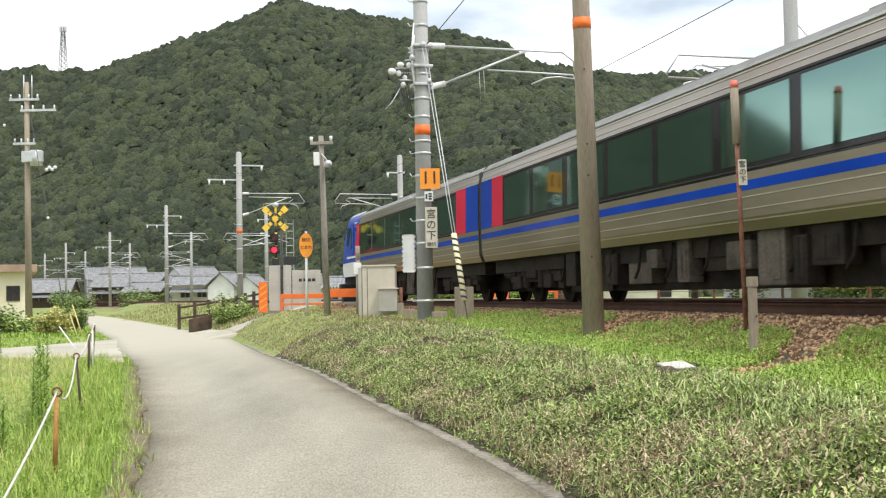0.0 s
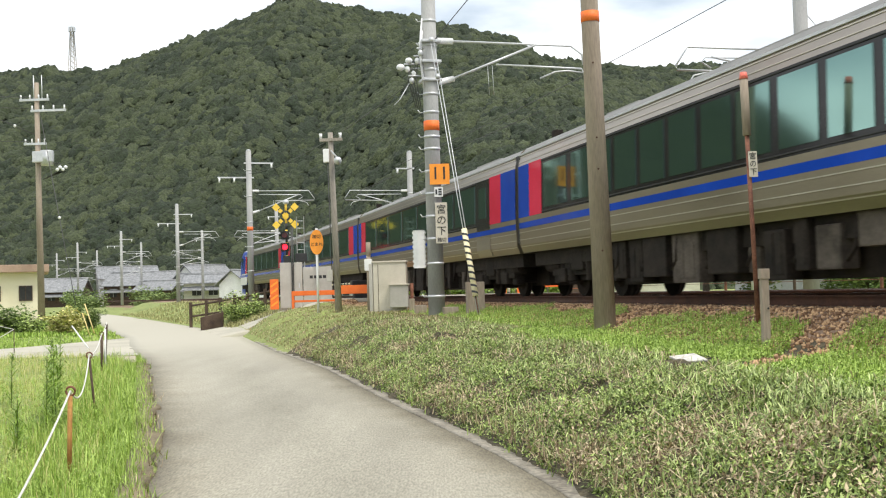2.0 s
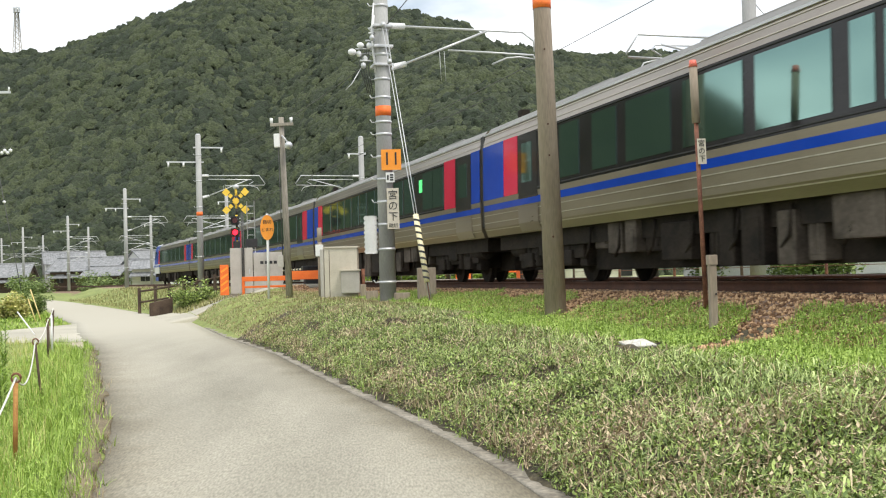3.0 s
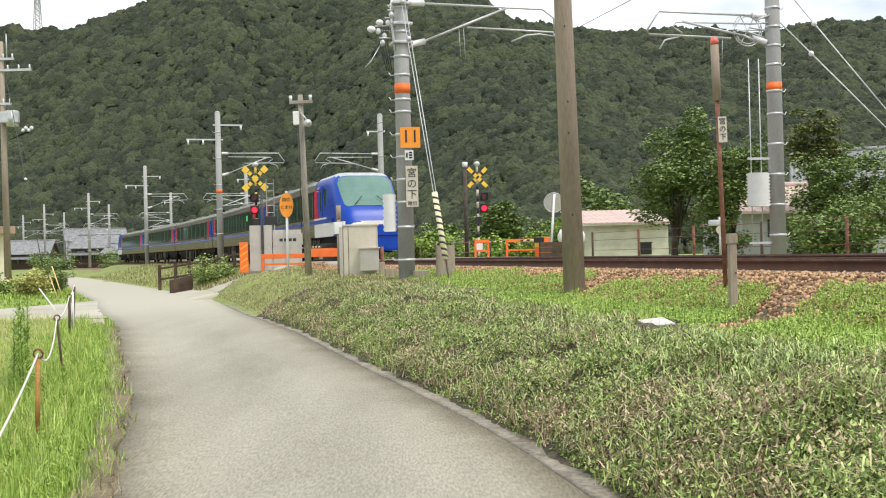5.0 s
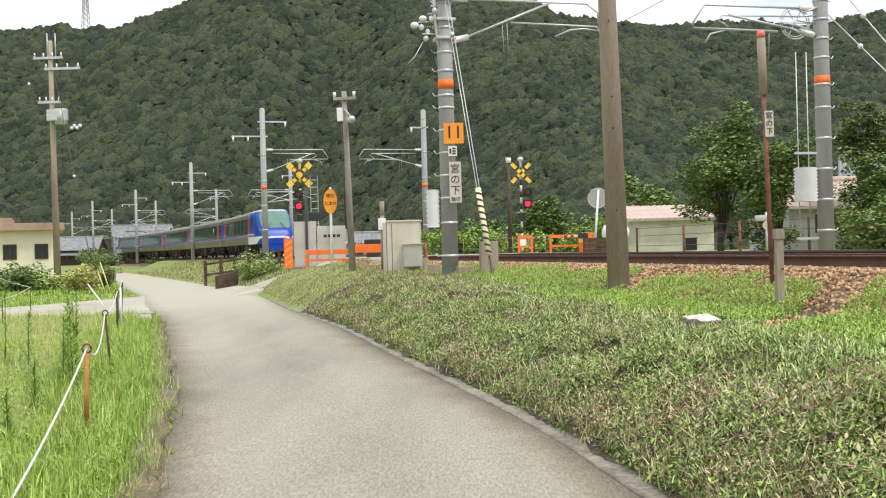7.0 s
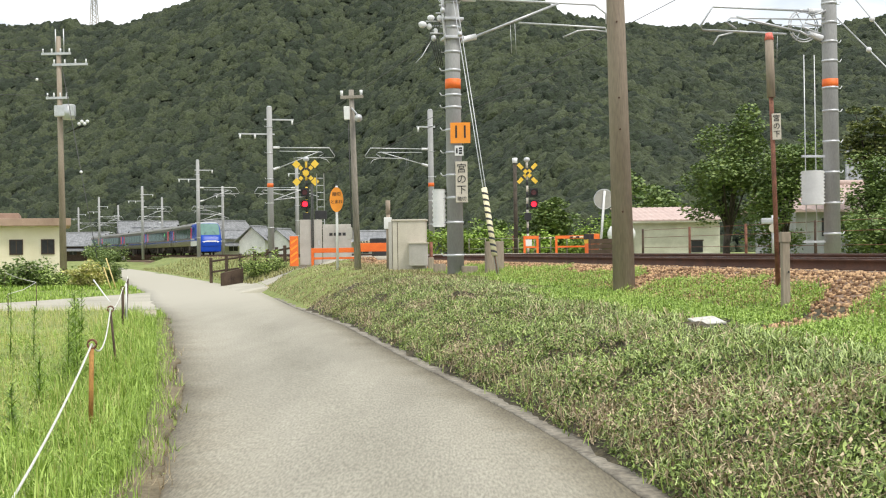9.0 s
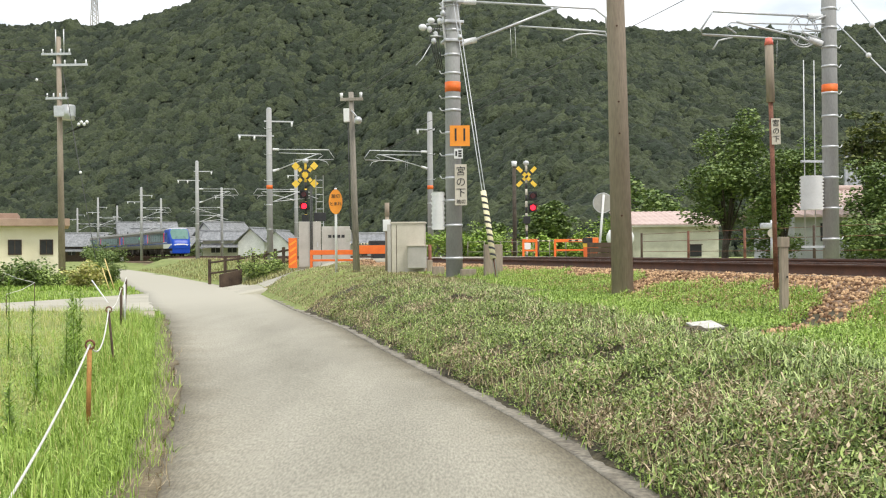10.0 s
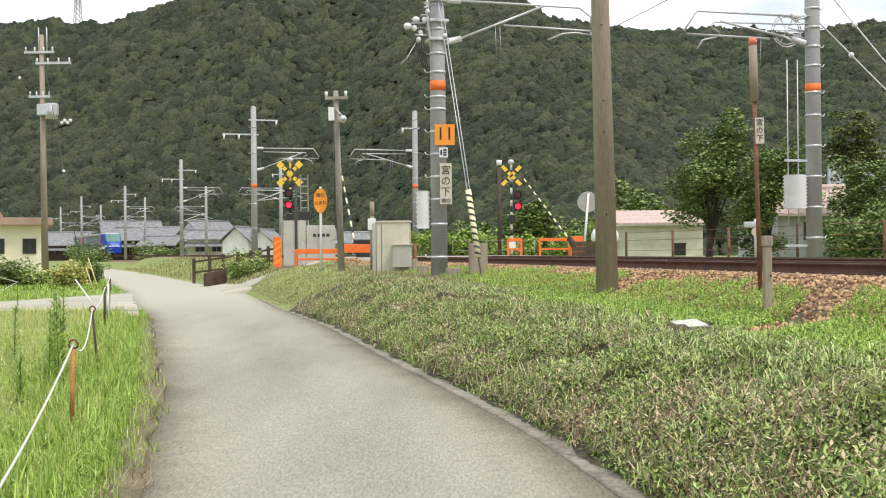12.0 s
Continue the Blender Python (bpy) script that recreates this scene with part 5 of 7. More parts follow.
def orange_panel(at, z0):
    m = thing("hazard_board", "orange panel with slanted pale bars", "panel", "", pose(at[0], at[1], z0, 0, 0, 4))
    part("panel", box(-0.17, 0.17, -0.02, 0.02, 0, 1.2, 0.01), ORANGE2, m)
    for k in range(4):
        bm = box(-0.16, 0.16, -0.028, -0.021, -0.035, 0.035)
        part("bar", bm, ORANGE, m).matrix_basis = pose(0, 0, 0.22 + 0.26 * k, 0, -35, 0)


orange_panel((-6.5, 44.2), 0.92)


def signal_house():
    m = thing("signal_cabinet", "pale grey steel equipment cabinet at the crossing", "cabinet", "", pose(-6.15, 45.2, 0.85, 0, 0, 6))
    part("body", box(-0.25, 0.65, 0, 0.8, 0.1, 1.95, 0.02), GREYBOX, m)
    part("annex", box(0.68, 1.85, 0.05, 0.8, 0.1, 1.75, 0.02), GREYBOX, m)
    part("plinth", box(-0.3, 1.9, -0.03, 0.83, 0, 0.1), KERB, m)
    bm = bmesh.new()
    for k in range(4):
        add_box(bm, 0.95 + 0.18 * k, 1.08 + 0.18 * k, 0.042, 0.049, 1.28, 1.40)
    part("marks", bm, BLACK, m)
    part("handle", box(0.5, 0.54, -0.03, 0.0, 0.9, 1.1), GALV, m)
    for x in (0.24, 0.3, 1.25):
        part("conduit", tube([(x, -0.05, 0.1), (x, -0.05, 1.9), (x, 0.05, 3.4)], 0.025, 6), WIRE, m)
    lad = bmesh.new()
    for x in (0.45, 0.75):
        add_tube(lad, [(x, 0.9, 0), (x, 0.9, 3.9)], 0.02, 6)
    for k in range(12):
        add_tube(lad, [(0.45, 0.9, 0.4 + k * 0.3), (0.75, 0.9, 0.4 + k * 0.3)], 0.014, 5)
    part("ladder", lad, GALV, m)
    part("speaker_box", box(0.35, 0.85, 0.85, 1.1, 2.0, 2.35, 0.03), BLACK, m)


signal_house()


def stop_sign():
    m = thing("stop_sign", "oval orange sign with black characters on white post", "road sign", "", pose(-3.6, 33.4, 0.85, 0, 0, 0))
    part("post", cyl(0, 2.62, 0.038, 0.038, 0, 0, 12), WHITE, m)
    bm = bmesh.new()
    bmesh.ops.create_cone(bm, cap_ends=True, segments=32, radius1=1, radius2=1, depth=1)
    for v in bm.verts:
        v.co = Vector((v.co.x * 0.205, v.co.z * 0.012 - 0.05, v.co.y * 0.375 + 2.20))
    part("disc", bm, ORANGE, m)
    for txt, z, sz in (("踏切", 2.36, 0.13), ("とまれ", 2.13, 0.125)):
        for q, ch in enumerate(txt):
            text_part(ch, sz, m, Matrix.Translation(((q - (len(txt) - 1) / 2) * sz * 0.98, -0.061, z)) @ Matrix.Rotation(radians(90), 4, "X"), BLACK)


stop_sign()


def wood_pole():
    m = thing("wooden_pole", "weathered wooden pole with lamps and small boxes", "pole", "", pose(-2.95, 33.0, 0.85, 0, 0, 0) @ Matrix.Rotation(radians(-1.3), 4, "Y"))
    part("shaft", cyl(0, 5.45, 0.105, 0.075, 0, 0, 14), OLDWOOD, m)
    part("cross_arm", box(-0.32, 0.36, -0.13, -0.05, 5.18, 5.27, 0.01), OLDWOOD, m)
    for x in (-0.28, 0.30):
        part("insulator", cyl(5.27, 5.42, 0.035, 0.05, x, -0.09, 8), INSUL, m)
    part("lamp_head", ball((0.20, -0.2, 4.58), 0.15, 2, (0.8, 1.2, 0.8)), GALV, m)
    part("lamp_box", box(-0.23, -0.06, -0.18, -0.02, 4.55, 4.95, 0.02), WHITE, m)
    part("lamp_arm", tube([(0, -0.1, 4.9), (0.16, -0.2, 4.7)], 0.025, 6), GALV, m)
    part("meter_box", box(-0.28, -0.12, -0.15, 0.05, 1.0, 1.35, 0.02), GREYBOX, m)
    part("lead", tube([(-0.14, -0.08, 1.3), (-0.11, -0.08, 4.6)], 0.014, 5), WIRE, m)


wood_pole()


def cabinets():
    m = thing("trackside_cabinet", "cream steel trackside cabinet with a smaller box in front", "cabinet", "", pose(-1.40, 31.4, 0.72, 0, 0, -3))
    part("body", box(-0.42, 0.52, 0, 0.55, 0.12, 1.60, 0.025), CREAM, m)
    part("lid", box(-0.45, 0.55, -0.03, 0.58, 1.60, 1.65, 0.015), CREAM, m)
    part("side_door", box(-0.53, -0.43, -0.02, 0.5, 0.14, 1.58, 0.01), GREYBOX, m)
    part("plinth", box(-0.55, 0.7, -0.25, 0.58, 0, 0.1), BROWNWOOD, m)
    part("seam", box(-0.28, -0.265, -0.006, 0.002, 0.15, 1.56), BROWNWOOD, m)
    part("front_box", box(0.07, 0.59, -0.30, -0.01, 0.33, 0.95, 0.02), GREYBOX, m)
    part("box_lid", box(0.04, 0.62, -0.33, 0.0, 0.95, 0.99, 0.01), CREAM, m)
    part("conduit", tube([(0.66, 0.2, 0), (0.66, 0.2, 1.0)], 0.05, 8), RUSTDARK, m)
    p = thing("marker_post", "short grey post beside the cabinet", "post", "", pose(-1.98, 32.2, 0.80))
    part("shaft", cyl(0, 1.75, 0.07, 0.06, 0, 0, 10), BROWNPOLE, p)
    part("top_box", box(-0.12, 0.10, -0.1, 0.08, 1.32, 1.66, 0.02), WHITE, p)
    part("top_stub", cyl(1.75, 2.15, 0.07, 0.07, 0, 0, 10), BROWNPOLE, p)
    for x, y, w, h in ((0.30, 26.6, 0.36, 0.28), (0.88, 26.0, 0.42, 0.78), (-0.45, 28.6, 0.3, 0.3), (-0.72, 30.7, 0.14, 0.42)):
        b = thing("concrete_block", "small weathered concrete block in the grass", "block", "concrete blocks", pose(x, y, upright((x, y)) - 0.05, 0, 0, 8))
        part("block", box(-w / 2, w / 2, -0.12, 0.12, 0, h, 0.02), BROWNPOLE, b)
    bag = thing("stone_slab", "pale stone slab lying in the grass", "stone", "", pose(2.62, 11.75, upright((2.62, 11.75)) + 0.012, 9, -2, 15))
    bm = box(-0.15, 0.15, -0.17, 0.15, 0, 0.022, 0.010)
    for v in bm.verts:
        v.co += Vector((0.02 * math.sin(v.co.y * 19), 0.02 * math.cos(v.co.x * 17), 0.015 * math.sin(v.co.x * 12 + v.co.y * 9)))
    part("slab", bm, BAG, bag)


cabinets()


def mirror_post():
    m = thing("traffic_mirror", "round traffic mirror seen from behind on a leaning post", "mirror", "", pose(5.95, 46.2, 1.0, 0, 5, 0))
    part("post", cyl(0, 2.85, 0.05, 0.05, 0, 0, 12), WHITE, m)
    bm = bmesh.new()
    add_tube(bm, [(0, 0.05, 2.5), (0, 0.08, 2.5), (0, 0.16, 2.5)], [0.40, 0.41, 0.30], 28)
    part("disc", bm, MIRROR, m)
    part("rim", tube([(0.41 * math.cos(k * math.tau / 28), 0.05, 2.5 + 0.41 * math.sin(k * math.tau / 28)) for k in range(29)], 0.018, 6), GALV, m)
    p = thing("signal_pole", "dark pole with a small white lamp on top", "pole", "", pose(2.95, 55.0, 1.0))
    part("shaft", cyl(0, 4.75, 0.11, 0.09, 0, 0, 12), BARK, p)
    part("top_lamp", cyl(4.72, 4.98, 0.12, 0.14, 0, 0, 12), INSUL, p)
    b = thing("timber_block", "dark stack of timber beyond the tracks", "timber", "", pose(6.0, 45.3, 1.0, 0, 0, 12))
    for k in range(4):
        part("sleeper_beam", box(-0.6, 0.5, -0.15, 0.15, k * 0.21, k * 0.21 + 0.2, 0.015), BROWNWOOD, b)


mirror_post()


def far_fence():
    """Old rail posts with wires along the far side of the line."""
    m = thing("wire_fence", "row of rusty posts with wires beyond the tracks", "fence")
    pts = []
    for k in range(15):
        p = beside(5.0 + 4.1 * k, -8.6 - 0.02 * k)
        if 31 < 5.0 + 4.1 * k < 40:
            continue
        z = upright(p)
        pts.append(Vector((p.x, p.y, z)))
        part("post", cyl(z - 0.2, z + 1.35, 0.05, 0.045, p.x, p.y, 8), RUSTDARK if k % 3 else BROWNWOOD, m)
    for h in (0.6, 1.0, 1.3):
        for a, b in zip(pts, pts[1:]):
            if (a - b).length < 6:
                part("strand", tube([a + Vector((0, 0, h)), b + Vector((0, 0, h))], 0.008, 4), RUSTDARK, m)
    s = thing("line_signal", "small round lineside marker on a post", "marker", "", pose(9.25, 32.5, 0.95))
    part("post", cyl(0, 1.4, 0.04, 0.04, 0, 0, 8), GALV, s)
    part("head", box(-0.34, 0.1, -0.06, 0.06, 1.15, 1.32, 0.05), GALV, s)
    part("disc", tube([(0, -0.06, 1.02), (0, -0.03, 1.02)], 0.13, 16), CREAM, s)


far_fence()


def rail_bridge_fence():
    m = thing("wooden_fence", "dark brown timber fence beside the lane", "fence")
    pts = [(-12.2, 54.8, 0.10), (-11.3, 54.2, 0.20), (-10.5, 53.6, 0.30), (-9.7, 53.05, 0.40), (-9.0, 52.5, 0.50), (-8.5, 52.15, 0.58), (-8.05, 51.8, 0.65), (-7.6, 51.5, 0.72)]
    for x, y, z in pts:
        part("post", box(x - 0.07, x + 0.07, y - 0.07, y + 0.07, z - 0.2, z + 1.15, 0.01), BROWNWOOD, m)
    for h in (0.45, 0.98):
        for (x, y, z), (a, b, c) in zip(pts, pts[1:]):
            part("rail", tube([(x, y, z + h), (a, b, c + h)], 0.055, 6), BROWNWOOD, m)
    w = thing("culvert_wall", "low rusty brown culvert wall beside the lane", "wall", "", pose(-10.1, 49.6, -0.1, 0, 0, 18))
    bm = box(-0.5, 0.5, -0.12, 0.12, 0, 0.8, 0.03)
    for v in bm.verts:
        if v.co.z > 0.5:
            v.co.z += 0.22 * v.co.x
    part("wall", bm, BROWNWOOD, w)
    for x in (-0.42, 0.0, 0.42):
        part("pier", box(x - 0.04, x + 0.04, -0.16, -0.12, 0, 0.68 + 0.2 * x), BROWNWOOD, w)


rail_bridge_fence()


# ---- left of the lane ----
def rope_fence():
    posts = [(-2.33, 5.6, 0.13, 0.0), (-3.11, 9.3, 0.67, 1.5), (-4.49, 14.5, 0.72, -5), (-6.55, 21.6, 0.72, 0), (-7.1, 23.6, 0.95, 3)]
    f = thing("rope_fence", "white rope strung on rusty iron stakes in grass", "fence")
    tops = []
    for k, (x, y, h, lean) in enumerate(posts):
        z = upright((x, y)) - 0.1
        m = pose(x, y, z, 0, lean, 0)
        bm = tube([(0, 0, 0), (0, 0, h + 0.08)], 0.021 if k < 2 else 0.017 if k < 3 else 0.028, 8)
        bm.transform(m)
        if k:
            part("stake", bm, RUSTPIPE if k < 2 else BROWNWOOD, f)
        top = m @ Vector((0, 0, h + 0.12))
        if k and k < 4:
            part("eye", tube([top + Vector((0.038 * math.cos(a * math.tau / 12), 0.01, 0.038 * math.sin(a * math.tau / 12))) for a in range(13)], 0.010, 6), RUSTDARK, f, "rusty eye ring")
        tops.append(top)
    part("pipe", tube([(-7.05, 23.5, 0), (-7.05, 23.5, 0.88)], 0.02, 8), WHITE, f)
    sags = (0.05, 0.24, 0.10, 0.05)
    for (a, b), sg in zip(zip(tops, tops[1:]), sags):
        part("rope", tube([a.lerp(b, k / 14) - Vector((0, 0, sg * 4 * (k / 14) * (1 - k / 14))) for k in range(15)], 0.0085, 8), ROPE, f)
    g = thing("rope_fence", "thin rope on stakes around the far plot", "fence")
    prev = None
    for x, y, h in ((-10.6, 26.0, 0.6), (-12.6, 33.0, 0.7), (-19.5, 47.5, 0.8)):
        part("stake", cyl(-0.1, h, 0.014, 0.012, x, y, 8), BROWNWOOD, g)
        if prev:
            part("rope", tube([prev, (Vector(prev) + Vector((x, y, h))) / 2 - Vector((0, 0, 0.05)), (x, y, h)], 0.008, 6), ROPE, g)
        prev = (x, y, h)
    lean = thing("bamboo_poles", "pale bamboo poles leaning together beside a vegetable plot", "poles")
    for a, b in (((-14.2, 46.0, 0), (-14.75, 46.4, 1.35)), ((-14.45, 46.1, 0), (-14.85, 46.4, 0.95))):
        part("pole", tube([a, b], 0.024, 8), BAMBOO, lean)
    s = thing("white_pole", "short white leaning pole at the plot's edge", "pole")
    part("shaft", tube([(-10.9, 34.6, 0), (-11.6, 35.2, 0.7)], 0.022, 8), WHITE, s)


rope_fence()
slab = thing("concrete_slab", "pale sandy concrete slab at the plot's corner", "slab")
part("slab", box(-0.55, 0.55, -1.5, 1.5, -0.05, 0.022, 0.015), SANDY, slab)
slab.matrix_basis = pose(-8.05, 27.4, 0.0, 0, 0, 15)


def left_house():
    m = thing("house", "single-storey cream rendered building with a flat brown roof", "house", "", pose(-22.25, 62.0, 0.1, 0, 0, 20) @ pose(-4.75, 0, 0))
    w, d, h = 9.3, 6.0, 3.05
    x1 = 4.75
    part("wall", box(x1 - w, x1, 0, d, 0, h), RENDERWALL, m)
    part("roof", box(x1 - w - 0.4, x1 + 0.55, -0.6, d + 0.4, h, h + 0.42, 0.04), ROOFTRIM, m, "brown flat roof slab with a broad edge")
    part("parapet", box(x1 - w, x1 - 2.2, 0.6, d - 0.6, h + 0.42, h + 0.75, 0.04), ROOFTRIM, m)
    for x in (2.1, 3.75, -0.4):
        win = part("window", box(x, x + 0.62, -0.02, 0.03, 1.52, 2.26), BLACK, m, "small dark window")
        for a, b, c, e in ((x - 0.05, x + 0.67, 2.26, 2.31), (x - 0.05, x + 0.67, 1.46, 1.52), (x - 0.05, x, 1.52, 2.26), (x + 0.62, x + 0.67, 1.52, 2.26), (x + 0.29, x + 0.33, 1.52, 2.26)):
            part("frame", box(a, b, -0.05, 0.0, c, e), BROWNWOOD, win)
    part("base_course", box(x1 - w - 0.03, x1 + 0.03, -0.03, d + 0.03, 0, 0.35), KERB, m)


left_house()


def street_pole():
    m = thing("utility_pole", "tall concrete utility pole with transformer and cross-arms", "pole", "", pose(-21.4, 60.0, 0.1, 0, -0.4, 0))
    part("shaft", cyl(0, 13.3, 0.19, 0.12, 0, 0, 16), BROWNPOLE, m)
    for z, a, b in ((12.35, -0.9, 0.7), (11.75, -0.3, 1.6), (9.95, -0.7, 0.5)):
        part("cross_arm", box(a, b, -0.16, -0.06, z - 0.06, z + 0.06), GALV, m)
        for x in np.linspace(a + 0.08, b - 0.08, 4):
            part("insulator", cyl(z + 0.06, z + 0.28, 0.05, 0.04, x, -0.11, 8), INSUL, m)
    for x in (-0.12, 0.32):
        part("top_rod", cyl(12.4, 13.7, 0.035, 0.03, x, -0.1, 8), GALV, m)
    part("transformer", tube([(0.55, -0.2, 8.75), (0.55, -0.2, 9.55)], 0.33, 16), GALV, m, "grey cylindrical transformer")
    part("switch_box", box(-0.15, 0.95, -0.5, -0.2, 8.9, 9.5, 0.05), GALV, m)
    for k in range(4):
        part("bushing", ball((1.1 + 0.15 * k, -0.2, 8.5 + 0.12 * (k % 2)), 0.11, 1), INSUL, m)
        part("lead", tube([(0.9 + 0.1 * k, -0.2, 8.9), (1.2 + 0.1 * k, -0.2, 8.4), (0.3, -0.15, 8.0)], 0.02, 5), WIRE, m)
    part("guy", tube([(0.19, 0, 11.5), (1.75, -2.0, 5.8), (3.35, -4.0, 0.0)], 0.020, 5), WIRE, m)
    part("guy_ball", ball((1.77, -2.03, 5.75), 0.09, 1), INSUL, m)
    part("service_wire", tube([(-0.1, 0, 10.45), (-0.85, -1.0, 10.83), (-1.56, -2.0, 11.16), (-9.0, -12.0, 15.0)], 0.022, 5), WIRE, m)
    part("wire_insulator", ball((-0.85, -1.0, 10.83), 0.09, 1), INSUL, m)
    for k, z in enumerate((11.9, 12.5, 10.1)):
        part("service_wire", tube([(-0.4, -0.1, z), (-8, -6, z - 0.5), (-22, -14, z + 1.2)], 0.016, 5), WIRE, m)


street_pole()


def corrugated(bm, x0, x1, line, step, relief, thick=0.1):
    """One sheet with ribs, run along x over a line of (y, z), with thickness."""
    xs = np.arange(x0, x1 + step / 4, step / 2)
    top = [[bm.verts.new((x, y, z + thick + relief * (k % 2))) for k, x in enumerate(xs)] for y, z in line]
    low = [[bm.verts.new((x, y, z)) for x in xs] for y, z in line]
    for g, flip in ((top, 1), (low, -1)):
        for r0, r1 in zip(g, g[1:]):
            for k in range(len(xs) - 1):
                bm.faces.new((r0[k], r0[k + 1], r1[k + 1], r1[k])[::flip])
    for t, b in ((top[0], low[0]), (top[-1], low[-1]), ([r[0] for r in top], [r[0] for r in low]), ([r[-1] for r in top], [r[-1] for r in low])):
        for k in range(len(t) - 1):
            bm.faces.new((t[k], t[k + 1], b[k + 1], b[k]))


def tiled_house(label, at, size, rot, wall, h, pitch=0.55, roof=TILE):
    w, d = size
    m = thing("house", label, "house", "village houses", pose(at[0], at[1], at[2], 0, 0, rot))
    part("wall", box(-w / 2, w / 2, -d / 2, d / 2, 0, h), wall, m)
    bm = bmesh.new()
    e, rise = 0.7, pitch * d / 2
    ridge = [Vector((-w / 2 - e * 0.6, 0, h + rise + 0.12)), Vector((w / 2 + e * 0.6, 0, h + rise + 0.12))]
    corrugated(bm, -w / 2 - e * 0.6, w / 2 + e * 0.6, [(-d / 2 - e, h - 0.25), (0, h + rise), (d / 2 + e, h - 0.25)], 0.45, 0.05)
    bmesh.ops.recalc_face_normals(bm, faces=bm.faces)
    part("roof", bm, roof, m, "pitched tiled roof")
    part("ridge", tube(ridge, 0.16, 8), roof, m)
    if w > 7.5:
        bm = bmesh.new()
        corrugated(bm, -w / 2 - 0.2, w / 2 + 0.2, [(-d / 2 - 1.5, h * 0.62), (-d / 2 + 0.02, h * 0.62 + 0.5)], 0.45, 0.05)
        bmesh.ops.recalc_face_normals(bm, faces=bm.faces)
        part("lower_roof", bm, roof, m, "tiled skirt roof over the veranda")
        part("gable_cap", tube([(-w / 2 - e * 0.6, -d / 2 - e, h - 0.1), (-w / 2 - e * 0.6, 0, h + rise + 0.1)], 0.12, 6), roof, m)
    for x in (-w / 2, w / 2):
        bm = bmesh.new()
        vs = [bm.verts.new(p) for p in ((x - 0.01, -d / 2, h), (x - 0.01, d / 2, h), (x - 0.01, 0, h + rise))]
        vs2 = [bm.verts.new(p.co + Vector((0.02, 0, 0))) for p in vs]
        bm.faces.new(vs), bm.faces.new(vs2[::-1])
        for k in range(3):
            bm.faces.new((vs[k], vs[(k + 1) % 3], vs2[(k + 1) % 3], vs2[k]))
        part("gable", bm, wall, m)
    for x in np.arange(-w / 2 + 1.2, w / 2 - 1.2, 2.4):
        win = part("window", box(x, x + 1.3, -d / 2 - 0.03, -d / 2 + 0.02, h * 0.42, h * 0.78), BLACK, m)
        part("frame", box(x - 0.06, x + 1.36, -d / 2 - 0.06, -d / 2 - 0.031, h * 0.78, h * 0.82), WALLGREY, win)
        part("frame", box(x + 0.62, x + 0.68, -d / 2 - 0.06, -d / 2 - 0.031, h * 0.42, h * 0.78), WALLGREY, win)
    return m


V = "low village house with a grey tiled roof"
tiled_house(V, (-71, 205, 0.3), (12, 8), 6, BROWNWOOD, 3.0)
tiled_house("village house with wide grey tiled roof and dark walls", (-54, 206, 0.3), (13, 8), -8, BROWNWOOD, 3.8)
tiled_house("white gabled village house with grey tiled roof", (-41, 196, 0.3), (9, 7), 55, WALLWHITE, 3.6, 0.9)
tiled_house("pale storehouse with a light grey roof", (-33.5, 166, 0.3), (8, 6), 6, SHEDWALL, 3.4, 0.35)
tiled_house("white gabled house beside the crossing road", (-27.2, 152, 0.5), (4.2, 3.8), 75, WALLWHITE, 2.6, 0.95)
tiled_house("small white gabled house beside its twin", (-23.8, 152, 0.5), (4.2, 3.6), 75, WALLWHITE, 2.3, 0.95)
tiled_house("low house with a grey roof behind the storehouse", (-38.5, 186, 0.3), (8, 6), 4, WALLGREY, 3.4)
tiled_house("low grey-roofed house far along the lane", (-90, 208, 0.3), (15, 9), 0, WALLWHITE, 3.4)
tiled_house("low grey shed behind the signal poles", (-9.0, 112, 0.3), (4.5, 4), 0, WALLGREY, 2.2, 0.4)
tiled_house("tall village house with a grey tiled roof among trees", (-62, 222, 0.3), (11, 8), 20, WALLWHITE, 5.4)
tiled_house("small dark timber house with a tiled roof", (-47.5, 190, 0.3), (6.5, 5), -12, BROWNWOOD, 2.7)
tiled_house("large old house with curved grey tiled roof", (27.6, 62, 0.9), (10, 8), -20, WALLWHITE, 3.3, 0.62)
tiled_house("small outbuilding with a rust-brown roof", (16.8, 50.5, 0.9), (5, 4), 10, WALLGREY, 2.2, 0.5, PINKROOF)


